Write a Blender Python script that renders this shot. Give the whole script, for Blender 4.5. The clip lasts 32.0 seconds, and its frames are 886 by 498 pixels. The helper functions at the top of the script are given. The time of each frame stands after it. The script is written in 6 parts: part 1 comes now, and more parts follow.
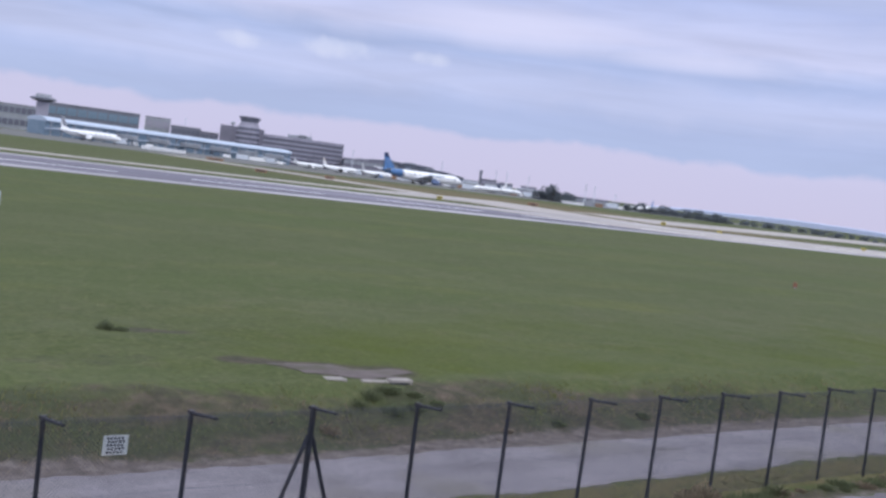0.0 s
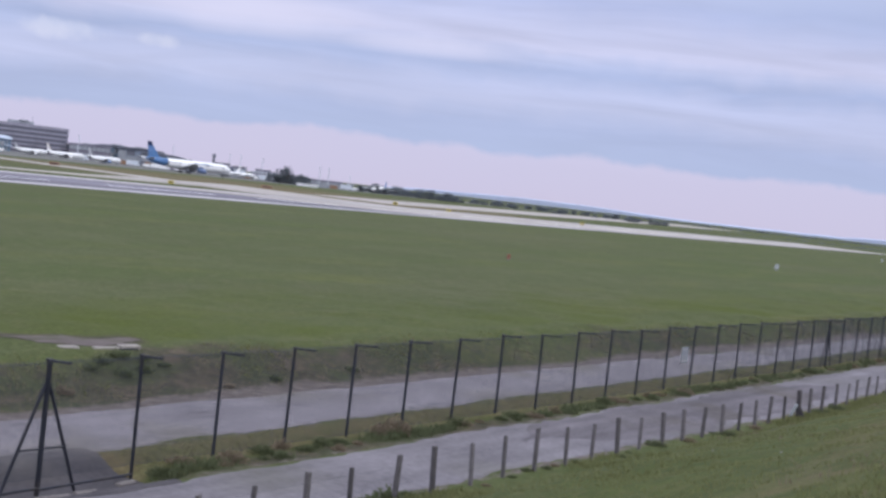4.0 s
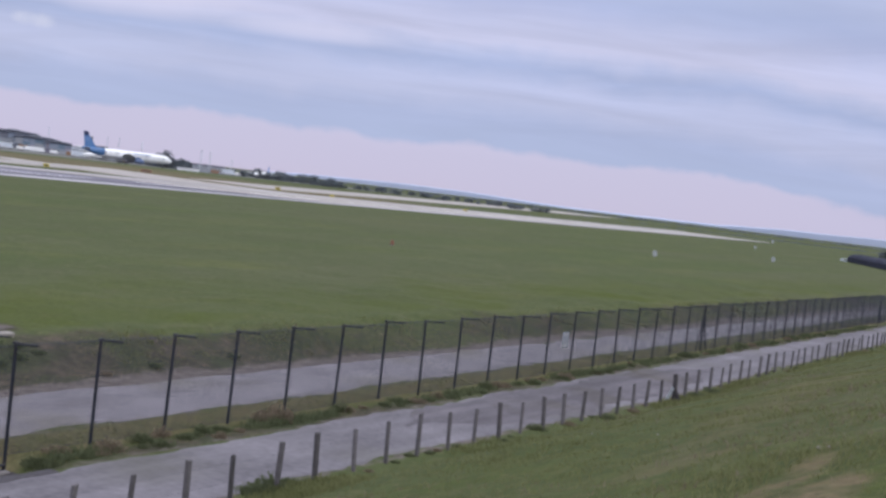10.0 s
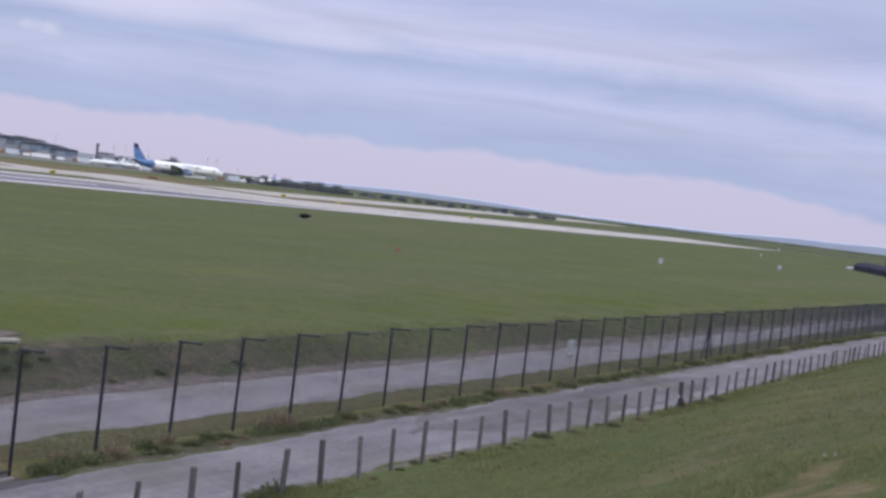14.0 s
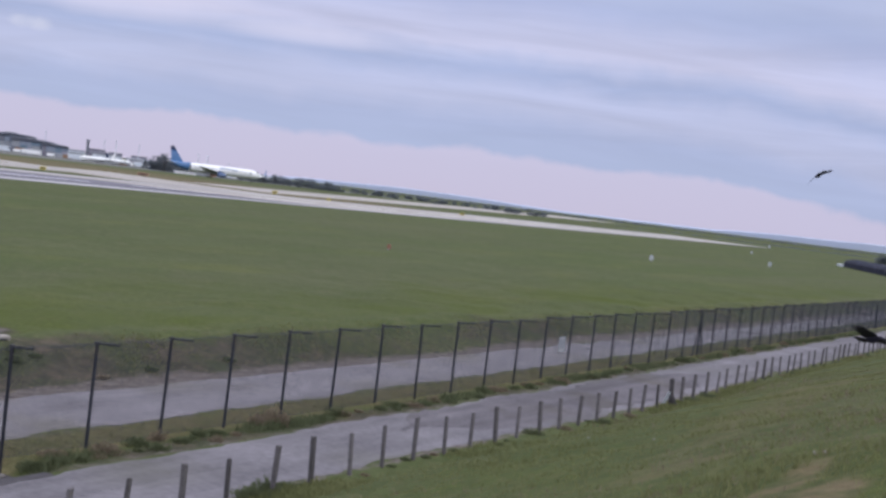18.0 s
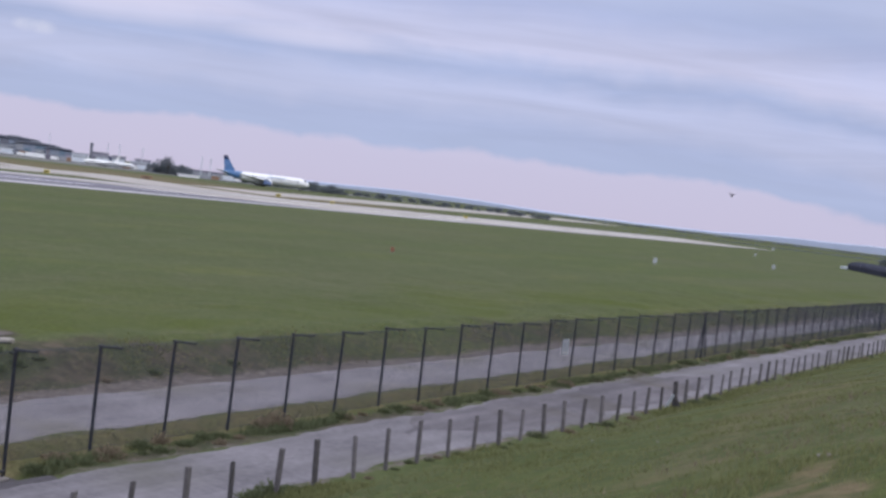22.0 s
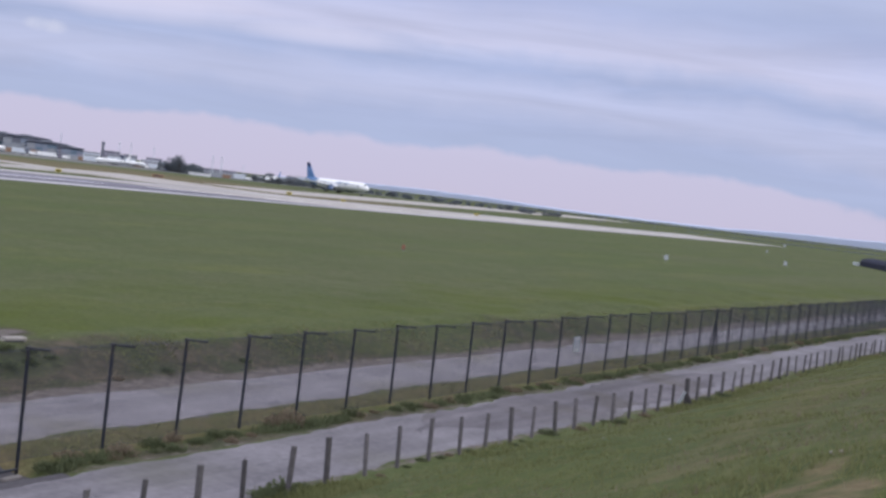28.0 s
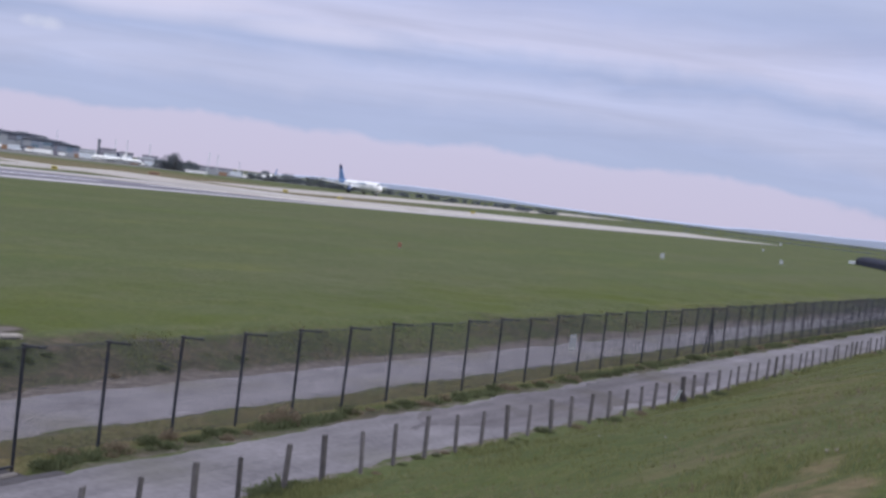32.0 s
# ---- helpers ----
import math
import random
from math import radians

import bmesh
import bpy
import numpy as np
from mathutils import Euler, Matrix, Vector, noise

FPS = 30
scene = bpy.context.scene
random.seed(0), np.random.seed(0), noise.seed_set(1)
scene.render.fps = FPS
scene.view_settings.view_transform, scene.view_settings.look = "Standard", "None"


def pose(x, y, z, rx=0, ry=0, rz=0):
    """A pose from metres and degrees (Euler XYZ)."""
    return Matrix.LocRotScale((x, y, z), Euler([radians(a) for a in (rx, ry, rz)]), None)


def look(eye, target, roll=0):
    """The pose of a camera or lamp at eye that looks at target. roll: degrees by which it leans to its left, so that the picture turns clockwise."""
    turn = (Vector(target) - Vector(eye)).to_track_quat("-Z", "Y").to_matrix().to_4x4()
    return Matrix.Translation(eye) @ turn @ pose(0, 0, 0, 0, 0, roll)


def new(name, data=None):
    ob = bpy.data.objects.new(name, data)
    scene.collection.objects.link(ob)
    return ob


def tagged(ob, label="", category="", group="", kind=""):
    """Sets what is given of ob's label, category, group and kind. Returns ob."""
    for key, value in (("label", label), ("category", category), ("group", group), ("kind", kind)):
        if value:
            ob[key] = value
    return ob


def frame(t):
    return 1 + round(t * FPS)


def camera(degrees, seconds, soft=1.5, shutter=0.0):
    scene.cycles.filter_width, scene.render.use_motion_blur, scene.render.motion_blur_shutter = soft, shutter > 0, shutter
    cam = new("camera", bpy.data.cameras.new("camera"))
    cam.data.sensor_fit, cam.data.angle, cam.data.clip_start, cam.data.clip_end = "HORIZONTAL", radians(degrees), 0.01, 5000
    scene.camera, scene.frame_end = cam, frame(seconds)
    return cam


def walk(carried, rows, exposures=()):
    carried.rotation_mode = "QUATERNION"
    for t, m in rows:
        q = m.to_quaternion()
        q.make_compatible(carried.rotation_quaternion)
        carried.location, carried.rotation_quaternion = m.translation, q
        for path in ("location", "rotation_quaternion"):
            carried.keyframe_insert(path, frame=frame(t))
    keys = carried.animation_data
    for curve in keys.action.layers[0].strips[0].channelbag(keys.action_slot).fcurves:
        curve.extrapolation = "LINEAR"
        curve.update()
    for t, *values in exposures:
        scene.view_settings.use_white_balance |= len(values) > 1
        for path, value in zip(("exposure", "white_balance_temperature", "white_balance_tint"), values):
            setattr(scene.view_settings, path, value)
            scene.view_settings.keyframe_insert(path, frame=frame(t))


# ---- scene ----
# The airfield lies along +x; +y points from the viewing bank to the terminals.
CAMERA_ROWS = [
    (0, look((3.25, 4.17, 7.46), (16.7790, 18.8535, 6.3229), 7.566)),
    (0.2, look((1.70, 2.15, 7.48), (15.2950, 16.7980, 6.4250), 7.200)),
    (0.5, look((0.00, 0.00, 7.50), (13.6953, 14.5415, 6.5077), 6.700)),
    (1, look((0.00, 0.00, 7.50), (15.3997, 12.7307, 6.6174), 6.308)),
    (1.5, look((0.00, 0.00, 7.50), (16.3343, 11.5039, 6.5775), 6.607)),
    (2, look((0.00, 0.00, 7.50), (16.3143, 11.5330, 6.5865), 6.566)),
    (2.5, look((0.00, 0.00, 7.50), (16.3117, 11.5369, 6.5886), 6.596)),
    (3, look((0.00, 0.00, 7.50), (16.3107, 11.5379, 6.5845), 6.566)),
    (3.5, look((0.00, 0.00, 7.50), (16.3103, 11.5390, 6.5921), 6.555)),
    (5.5, look((0.00, 0.00, 7.50), (16.3098, 11.5411, 6.6097), 6.555)),
    (6, look((0.00, 0.00, 7.50), (16.3156, 11.5335, 6.6170), 6.560)),
    (6.5, look((0.00, 0.00, 7.50), (16.2907, 11.5668, 6.5941), 6.572)),
    (7, look((0.00, 0.00, 7.50), (16.3025, 11.5509, 6.6020), 6.561)),
    (7.5, look((0.00, 0.00, 7.50), (16.2964, 11.5597, 6.6063), 6.577)),
    (8, look((0.00, 0.00, 7.50), (16.2965, 11.5582, 6.5869), 6.626)),
    (8.5, look((0.00, 0.00, 7.50), (16.3030, 11.5515, 6.6198), 6.524)),
    (9, look((0.00, 0.00, 7.50), (16.3731, 11.4772, 7.0582), 6.519)),
    (9.5, look((0.00, 0.00, 7.50), (16.7211, 10.9381, 6.6269), 6.809)),
    (10, look((0.00, 0.00, 7.50), (17.3236, 9.9535, 6.5944), 6.965)),
    (10.5, look((0.00, 0.00, 7.50), (17.2806, 10.0272, 6.5853), 6.936)),
    (11, look((0.00, 0.00, 7.50), (17.2859, 10.0193, 6.5982), 6.938)),
    (11.5, look((0.00, 0.00, 7.50), (17.2813, 10.0352, 6.6918), 7.079)),
    (12, look((0.00, 0.00, 7.50), (17.3018, 10.0006, 6.7031), 7.080)),
    (12.5, look((0.00, 0.00, 7.50), (17.2886, 10.0227, 6.6945), 7.089)),
    (13, look((0.00, 0.00, 7.50), (17.2891, 10.0221, 6.6974), 7.100)),
    (13.5, look((0.00, 0.00, 7.50), (17.2866, 10.0240, 6.6682), 7.038)),
    (14, look((0.00, 0.00, 7.50), (17.2754, 10.0457, 6.6988), 7.067)),
    (14.5, look((0.00, 0.00, 7.50), (17.2730, 10.0491, 6.6880), 7.092)),
    (16.5, look((0.00, 0.00, 7.50), (17.3200, 9.9700, 6.7152), 7.097)),
    (17, look((0.00, 0.00, 7.50), (17.3385, 9.9336, 6.6627), 7.106)),
    (17.5, look((0.00, 0.00, 7.50), (17.3350, 9.9414, 6.6828), 7.077)),
    (18, look((0.00, 0.00, 7.50), (17.3480, 9.9172, 6.6653), 7.119)),
    (18.5, look((0.00, 0.00, 7.50), (17.3370, 9.9378, 6.6827), 7.080)),
    (19, look((0.00, 0.00, 7.50), (17.3312, 9.9494, 6.7004), 7.149)),
    (19.5, look((0.00, 0.00, 7.50), (17.3523, 9.9130, 6.7071), 7.025)),
    (20, look((0.00, 0.00, 7.50), (17.3474, 9.9177, 6.6593), 6.985)),
    (20.5, look((0.00, 0.00, 7.50), (17.3444, 9.9248, 6.6814), 6.968)),
    (21, look((0.00, 0.00, 7.50), (17.3524, 9.9101, 6.6744), 7.051)),
    (21.5, look((0.00, 0.00, 7.50), (17.3217, 9.9673, 6.7185), 7.054)),
    (22, look((0.00, 0.00, 7.50), (17.3193, 9.9703, 6.7032), 7.059)),
    (22.5, look((0.00, 0.00, 7.50), (17.3122, 9.9827, 6.7039), 7.014)),
    (23, look((0.00, 0.00, 7.50), (17.2609, 10.0680, 6.6646), 6.881)),
    (23.5, look((0.00, 0.00, 7.50), (17.2306, 10.1161, 6.6213), 6.868)),
    (24, look((0.00, 0.00, 7.50), (17.2301, 10.1193, 6.6483), 6.843)),
    (24.5, look((0.00, 0.00, 7.50), (17.2368, 10.1058, 6.6252), 6.864)),
    (25, look((0.00, 0.00, 7.50), (17.2316, 10.1144, 6.6213), 6.897)),
    (25.5, look((0.00, 0.00, 7.50), (17.2414, 10.0976, 6.6199), 6.888)),
    (27.5, look((0.00, 0.00, 7.50), (17.2329, 10.1144, 6.6480), 6.892)),
    (28, look((0.00, 0.00, 7.50), (17.2317, 10.1161, 6.6430), 6.870)),
    (28.5, look((0.00, 0.00, 7.50), (17.2274, 10.1234, 6.6427), 6.899)),
    (29, look((0.00, 0.00, 7.50), (17.2602, 10.0655, 6.6226), 6.913)),
    (29.5, look((0.00, 0.00, 7.50), (17.2733, 10.0426, 6.6175), 6.960)),
    (30, look((0.00, 0.00, 7.50), (17.2797, 10.0313, 6.6142), 6.947)),
    (30.5, look((0.00, 0.00, 7.50), (17.2924, 10.0108, 6.6293), 6.973)),
    (31, look((0.00, 0.00, 7.50), (17.3018, 9.9943, 6.6284), 6.937)),
    (31.5, look((0.00, 0.00, 7.50), (17.2773, 10.0370, 6.6313), 6.938)),
    (32, look((0.00, 0.00, 7.50), (17.2630, 10.0603, 6.6172), 6.971)),
]
cam = camera(39.2, 32.0, soft=2.9, shutter=0.15)
walk(cam, CAMERA_ROWS, [(0, 0.08, 6250, 10), (2, 0.08, 6280, 10), (4, 0.08, 6430, 10), (8.8, 0.09, 6470, 10), (10, 0.0, 6500, 10), (32, -0.01, 6500, 10)])

# ---- world and sun: an overcast afternoon ----
SUN_ELEVATION, SUN_AZIMUTH = radians(48), radians(205)


def sky_world():
    w = bpy.data.worlds.new("overcast_sky")
    w.use_nodes = True
    scene.world = w
    nt = w.node_tree
    nt.nodes.clear()
    n, l = nt.nodes.new, nt.links.new
    out, bg = n("ShaderNodeOutputWorld"), n("ShaderNodeBackground")
    sky = n("ShaderNodeTexSky")
    sky.sky_type, sky.sun_disc = "NISHITA", False
    sky.sun_elevation, sky.sun_rotation = SUN_ELEVATION, SUN_AZIMUTH
    dim = n("ShaderNodeMix")
    dim.data_type = "RGBA"
    dim.inputs[0].default_value = 0.9
    dim.inputs[7].default_value = (0, 0, 0, 1)
    l(sky.outputs[0], dim.inputs[6])
    tc, sep = n("ShaderNodeTexCoord"), n("ShaderNodeSeparateXYZ")
    l(tc.outputs["Generated"], sep.inputs[0])

    def math_node(op, a, b=None, c=None):
        m = n("ShaderNodeMath")
        m.operation = op
        for i, v in enumerate((a, b, c)):
            if v is None:
                continue
            if isinstance(v, (int, float)):
                m.inputs[i].default_value = v
            else:
                l(v, m.inputs[i])
        return m.outputs[0]

    # rolls of cloud drawn out along the horizon
    mp = n("ShaderNodeMapping")
    mp.inputs["Scale"].default_value = (1.5, 1.5, 17.0)
    l(tc.outputs["Generated"], mp.inputs[0])

    def fractal(scale, detail, rough, shift):
        t = n("ShaderNodeTexNoise")
        t.inputs["Scale"].default_value, t.inputs["Detail"].default_value, t.inputs["Roughness"].default_value = scale, detail, rough
        t.inputs["Distortion"].default_value = 0.6
        s = n("ShaderNodeVectorMath")
        s.operation = "ADD"
        s.inputs[1].default_value = shift
        l(mp.outputs[0], s.inputs[0])
        l(s.outputs[0], t.inputs["Vector"])
        return t.outputs[0]

    big, fine = fractal(1.0, 4, 0.5, (3.1, 7.7, 0)), fractal(2.4, 8, 0.55, (11.0, 2.0, 0))
    # ragged edge of the cloud base above the haze
    edge = n("ShaderNodeTexNoise")
    edge.inputs["Scale"].default_value, edge.inputs["Detail"].default_value = 19.0, 8
    l(tc.outputs["Generated"], edge.inputs["Vector"])
    lift = math_node("MULTIPLY_ADD", math_node("SUBTRACT", edge.outputs[0], 0.5), 0.022, sep.outputs[2])
    lumps = n("ShaderNodeTexNoise")
    lumps.inputs["Scale"].default_value, lumps.inputs["Detail"].default_value = 62.0, 5
    l(tc.outputs["Generated"], lumps.inputs["Vector"])
    lift = math_node("MULTIPLY_ADD", math_node("SUBTRACT", lumps.outputs[0], 0.5), 0.0045, lift)
    sink = n("ShaderNodeMapRange")
    sink.inputs[1].default_value, sink.inputs[2].default_value, sink.inputs[4].default_value = 0.952, 0.986, 0.022
    l(sep.outputs[0], sink.inputs[0])
    droop = n("ShaderNodeMapRange")
    droop.inputs[1].default_value, droop.inputs[2].default_value, droop.inputs[4].default_value = 0.69, 0.79, 0.007
    l(sep.outputs[1], droop.inputs[0])
    level = math_node("ADD", math_node("ADD", lift, sink.outputs[0]), droop.outputs[0])
    warped = math_node("MULTIPLY_ADD", math_node("SUBTRACT", big, 0.5), 0.014, level)
    ramp = n("ShaderNodeValToRGB")
    e = ramp.color_ramp.elements
    e[0].position, e[0].color = 0.0, (0.60, 0.56, 0.745, 1)
    e[1].position, e[1].color = 1.0, (1.45, 1.5, 1.68, 1)
    for pos, col in ((0.194, (0.585, 0.56, 0.765)), (0.207, (0.42, 0.485, 0.725)), (0.245, (0.43, 0.49, 0.74)), (0.278, (0.515, 0.55, 0.785)), (0.302, (0.50, 0.54, 0.78)), (0.325, (0.415, 0.48, 0.735)), (0.338, (0.49, 0.535, 0.775)), (0.352, (0.585, 0.595, 0.815)), (0.375, (0.55, 0.575, 0.81)), (0.402, (0.475, 0.525, 0.79)), (0.50, (0.76, 0.79, 0.98))):
        x = e.new(pos)
        x.color = (*col, 1)
    stretch = math_node("POWER", math_node("MAXIMUM", warped, 0.0), 0.5)
    l(stretch, ramp.inputs[0])
    # brighter and greyer streaks in the deck
    streak = n("ShaderNodeMapRange")
    streak.inputs[1].default_value, streak.inputs[2].default_value = 0.36, 0.66
    streak.inputs[3].default_value, streak.inputs[4].default_value = 0.92, 1.09
    l(fine, streak.inputs[0])
    fade = n("ShaderNodeMapRange")
    fade.inputs[1].default_value, fade.inputs[2].default_value = 0.03, 0.07
    l(warped, fade.inputs[0])
    gain = n("ShaderNodeMix")
    gain.inputs[2].default_value = 1.0
    l(fade.outputs[0], gain.inputs[0]), l(streak.outputs[0], gain.inputs[3])
    scaled = n("ShaderNodeVectorMath")
    scaled.operation = "SCALE"
    l(ramp.outputs[0], scaled.inputs[0]), l(gain.outputs[0], scaled.inputs[3])
    # small white heads of cloud standing above the deck
    puffs = None
    fluff = n("ShaderNodeTexNoise")
    fluff.inputs["Scale"].default_value, fluff.inputs["Detail"].default_value = 38.0, 6
    l(tc.outputs["Generated"], fluff.inputs["Vector"])
    for az, el, wide, tall in ((57.4, 4.95, 1.3, 0.34), (53.1, 5.2, 1.7, 0.42), (48.9, 5.3, 0.8, 0.3)):
        d = Vector((math.cos(radians(el)) * math.cos(radians(az)), math.cos(radians(el)) * math.sin(radians(az)), math.sin(radians(el))))
        side = Vector((math.sin(radians(az)), -math.cos(radians(az)), 0))
        off = n("ShaderNodeVectorMath")
        off.operation = "SUBTRACT"
        off.inputs[1].default_value = d
        l(tc.outputs["Generated"], off.inputs[0])
        terms = []
        for axis, size in ((side, wide), (Vector((0, 0, 1)), tall)):
            dot = n("ShaderNodeVectorMath")
            dot.operation = "DOT_PRODUCT"
            dot.inputs[1].default_value = axis / radians(size)
            l(off.outputs[0], dot.inputs[0])
            terms.append(math_node("POWER", math_node("ABSOLUTE", dot.outputs["Value"]), 2.0))
        r2 = math_node("ADD", terms[0], terms[1])
        ragged = math_node("MULTIPLY_ADD", math_node("SUBTRACT", fluff.outputs[0], 0.5), 4.2, r2)
        soft = n("ShaderNodeMapRange")
        soft.interpolation_type = "SMOOTHSTEP"
        soft.inputs[1].default_value, soft.inputs[2].default_value, soft.inputs[3].default_value, soft.inputs[4].default_value = -0.5, 1.7, 1.0, 0.0
        l(ragged, soft.inputs[0])
        puffs = soft.outputs[0] if puffs is None else math_node("MAXIMUM", puffs, soft.outputs[0])
    # a broad bright thinning of the cloud, and the deck greying away from it
    sheen = None
    for az, el, wide, tall in ((44.8, 7.0, 5.2, 1.0), (37.5, 6.5, 4.0, 0.5)):
        d = Vector((math.cos(radians(el)) * math.cos(radians(az)), math.cos(radians(el)) * math.sin(radians(az)), math.sin(radians(el))))
        side = Vector((math.sin(radians(az)), -math.cos(radians(az)), 0))
        off = n("ShaderNodeVectorMath")
        off.operation = "SUBTRACT"
        off.inputs[1].default_value = d
        l(tc.outputs["Generated"], off.inputs[0])
        terms = []
        for axis, size in ((side, wide), (Vector((0, 0, 1)), tall)):
            dot = n("ShaderNodeVectorMath")
            dot.operation = "DOT_PRODUCT"
            dot.inputs[1].default_value = axis / radians(size)
            l(off.outputs[0], dot.inputs[0])
            terms.append(math_node("POWER", math_node("ABSOLUTE", dot.outputs["Value"]), 2.0))
        r2 = math_node("MULTIPLY_ADD", math_node("SUBTRACT", big, 0.5), 2.5, math_node("ADD", terms[0], terms[1]))
        soft = n("ShaderNodeMapRange")
        soft.interpolation_type = "SMOOTHSTEP"
        soft.inputs[1].default_value, soft.inputs[2].default_value, soft.inputs[3].default_value, soft.inputs[4].default_value = -0.6, 1.8, 1.0, 0.0
        l(r2, soft.inputs[0])
        sheen = soft.outputs[0] if sheen is None else math_node("MAXIMUM", sheen, soft.outputs[0])
    bright = n("ShaderNodeMix")
    bright.data_type = "RGBA"
    bright.inputs[7].default_value = (0.74, 0.72, 0.92, 1)
    l(math_node("MULTIPLY", sheen, 0.75), bright.inputs[0]), l(scaled.outputs[0], bright.inputs[6])
    # a darker blue bank high over the far end of the runway
    d = Vector((math.cos(radians(10.2)) * math.cos(radians(17)), math.cos(radians(10.2)) * math.sin(radians(17)), math.sin(radians(10.2))))
    off = n("ShaderNodeVectorMath")
    off.operation = "SUBTRACT"
    off.inputs[1].default_value = d
    l(tc.outputs["Generated"], off.inputs[0])
    terms = []
    for axis, size in ((Vector((math.sin(radians(17)), -math.cos(radians(17)), 0)), 9.0), (Vector((0, 0, 1)), 2.0)):
        dot = n("ShaderNodeVectorMath")
        dot.operation = "DOT_PRODUCT"
        dot.inputs[1].default_value = axis / radians(size)
        l(off.outputs[0], dot.inputs[0])
        terms.append(math_node("POWER", math_node("ABSOLUTE", dot.outputs["Value"]), 2.0))
    soft = n("ShaderNodeMapRange")
    soft.interpolation_type = "SMOOTHSTEP"
    soft.inputs[1].default_value, soft.inputs[2].default_value, soft.inputs[3].default_value, soft.inputs[4].default_value = -0.6, 1.8, 1.0, 0.0
    l(math_node("MULTIPLY_ADD", math_node("SUBTRACT", big, 0.5), 2.5, math_node("ADD", terms[0], terms[1])), soft.inputs[0])
    bank = n("ShaderNodeMix")
    bank.data_type = "RGBA"
    bank.inputs[7].default_value = (0.40, 0.47, 0.70, 1)
    l(math_node("MULTIPLY", soft.outputs[0], 0.6), bank.inputs[0]), l(bright.outputs[2], bank.inputs[6])
    heads = n("ShaderNodeMix")
    heads.data_type = "RGBA"
    heads.inputs[7].default_value = (0.72, 0.73, 0.88, 1)
    l(math_node("MULTIPLY", puffs, 0.58), heads.inputs[0]), l(bank.outputs[2], heads.inputs[6])
    deck = n("ShaderNodeMix")
    deck.data_type = "RGBA"
    deck.inputs[0].default_value = 0.93
    l(dim.outputs[2], deck.inputs[6]), l(heads.outputs[2], deck.inputs[7])
    l(deck.outputs[2], bg.inputs[0])
    bg.inputs[1].default_value = 1.0
    l(bg.outputs[0], out.inputs[0])


sky_world()
sun_data = bpy.data.lights.new("sun", "SUN")
sun_data.energy, sun_data.angle, sun_data.color = 0.9, radians(30), (1.0, 0.97, 0.93)
sun = new("sun", sun_data)
sun.rotation_euler = (math.pi / 2 - SUN_ELEVATION, 0, math.pi - SUN_AZIMUTH)

# ---- materials ----


def material(name, dark, light, scale=1.0, rough=0.85, metal=0.0, bump=0.3, spread=(0.3, 0.7), second=6.0, grime=None, spec=0.4, coords="Object", per_object=0.0):
    """Two scales of noise between two colours, a little relief, and stains of a third colour."""
    m = bpy.data.materials.new(name)
    m.use_nodes = True
    nt = m.node_tree
    n, l = nt.nodes.new, nt.links.new
    bs = nt.nodes["Principled BSDF"]
    bs.inputs["Roughness"].default_value, bs.inputs["Metallic"].default_value = rough, metal
    bs.inputs["Specular IOR Level"].default_value = spec
    tc = n("ShaderNodeTexCoord")
    a, b = n("ShaderNodeTexNoise"), n("ShaderNodeTexNoise")
    for t, s, d in ((a, scale, 5), (b, scale * second, 8)):
        t.inputs["Scale"].default_value, t.inputs["Detail"].default_value = s, d
        l(tc.outputs[coords], t.inputs["Vector"])
    mix = n("ShaderNodeMix")
    mix.inputs[0].default_value = 0.45
    l(a.outputs[0], mix.inputs[2]), l(b.outputs[0], mix.inputs[3])
    ramp = n("ShaderNodeValToRGB")
    ramp.color_ramp.elements[0].position, ramp.color_ramp.elements[0].color = spread[0], (*dark, 1)
    ramp.color_ramp.elements[1].position, ramp.color_ramp.elements[1].color = spread[1], (*light, 1)
    l(mix.outputs[0], ramp.inputs[0])
    col = ramp.outputs[0]
    if grime:
        g = n("ShaderNodeTexNoise")
        g.inputs["Scale"].default_value, g.inputs["Detail"].default_value = scale * 0.45, 7
        l(tc.outputs[coords], g.inputs["Vector"])
        r = n("ShaderNodeMapRange")
        r.inputs[1].default_value, r.inputs[2].default_value = 0.52, 0.72
        l(g.outputs[0], r.inputs[0])
        mg = n("ShaderNodeMix")
        mg.data_type = "RGBA"
        mg.inputs[7].default_value = (*grime, 1)
        l(r.outputs[0], mg.inputs[0]), l(col, mg.inputs[6])
        col = mg.outputs[2]
    if per_object:
        oi, hs = n("ShaderNodeObjectInfo"), n("ShaderNodeHueSaturation")
        r = n("ShaderNodeMapRange")
        r.inputs[3].default_value, r.inputs[4].default_value = 1 - per_object, 1 + per_object
        l(oi.outputs["Random"], r.inputs[0]), l(r.outputs[0], hs.inputs["Value"]), l(col, hs.inputs["Color"])
        col = hs.outputs[0]
    l(col, bs.inputs["Base Color"])
    if bump:
        bp = n("ShaderNodeBump")
        bp.inputs["Strength"].default_value, bp.inputs["Distance"].default_value = bump, 0.3 / (scale * second)
        l(b.outputs[0], bp.inputs["Height"]), l(bp.outputs[0], bs.inputs["Normal"])
    return m


def mixer(nt, fac, a, b):
    """Colour a to colour b by a factor socket."""
    m = nt.nodes.new("ShaderNodeMix")
    m.data_type = "RGBA"
    nt.links.new(fac, m.inputs[0])
    for sock, v in ((m.inputs[6], a), (m.inputs[7], b)):
        if isinstance(v, tuple):
            sock.default_value = (*v, 1)
        else:
            nt.links.new(v, sock)
    return m.outputs[2]


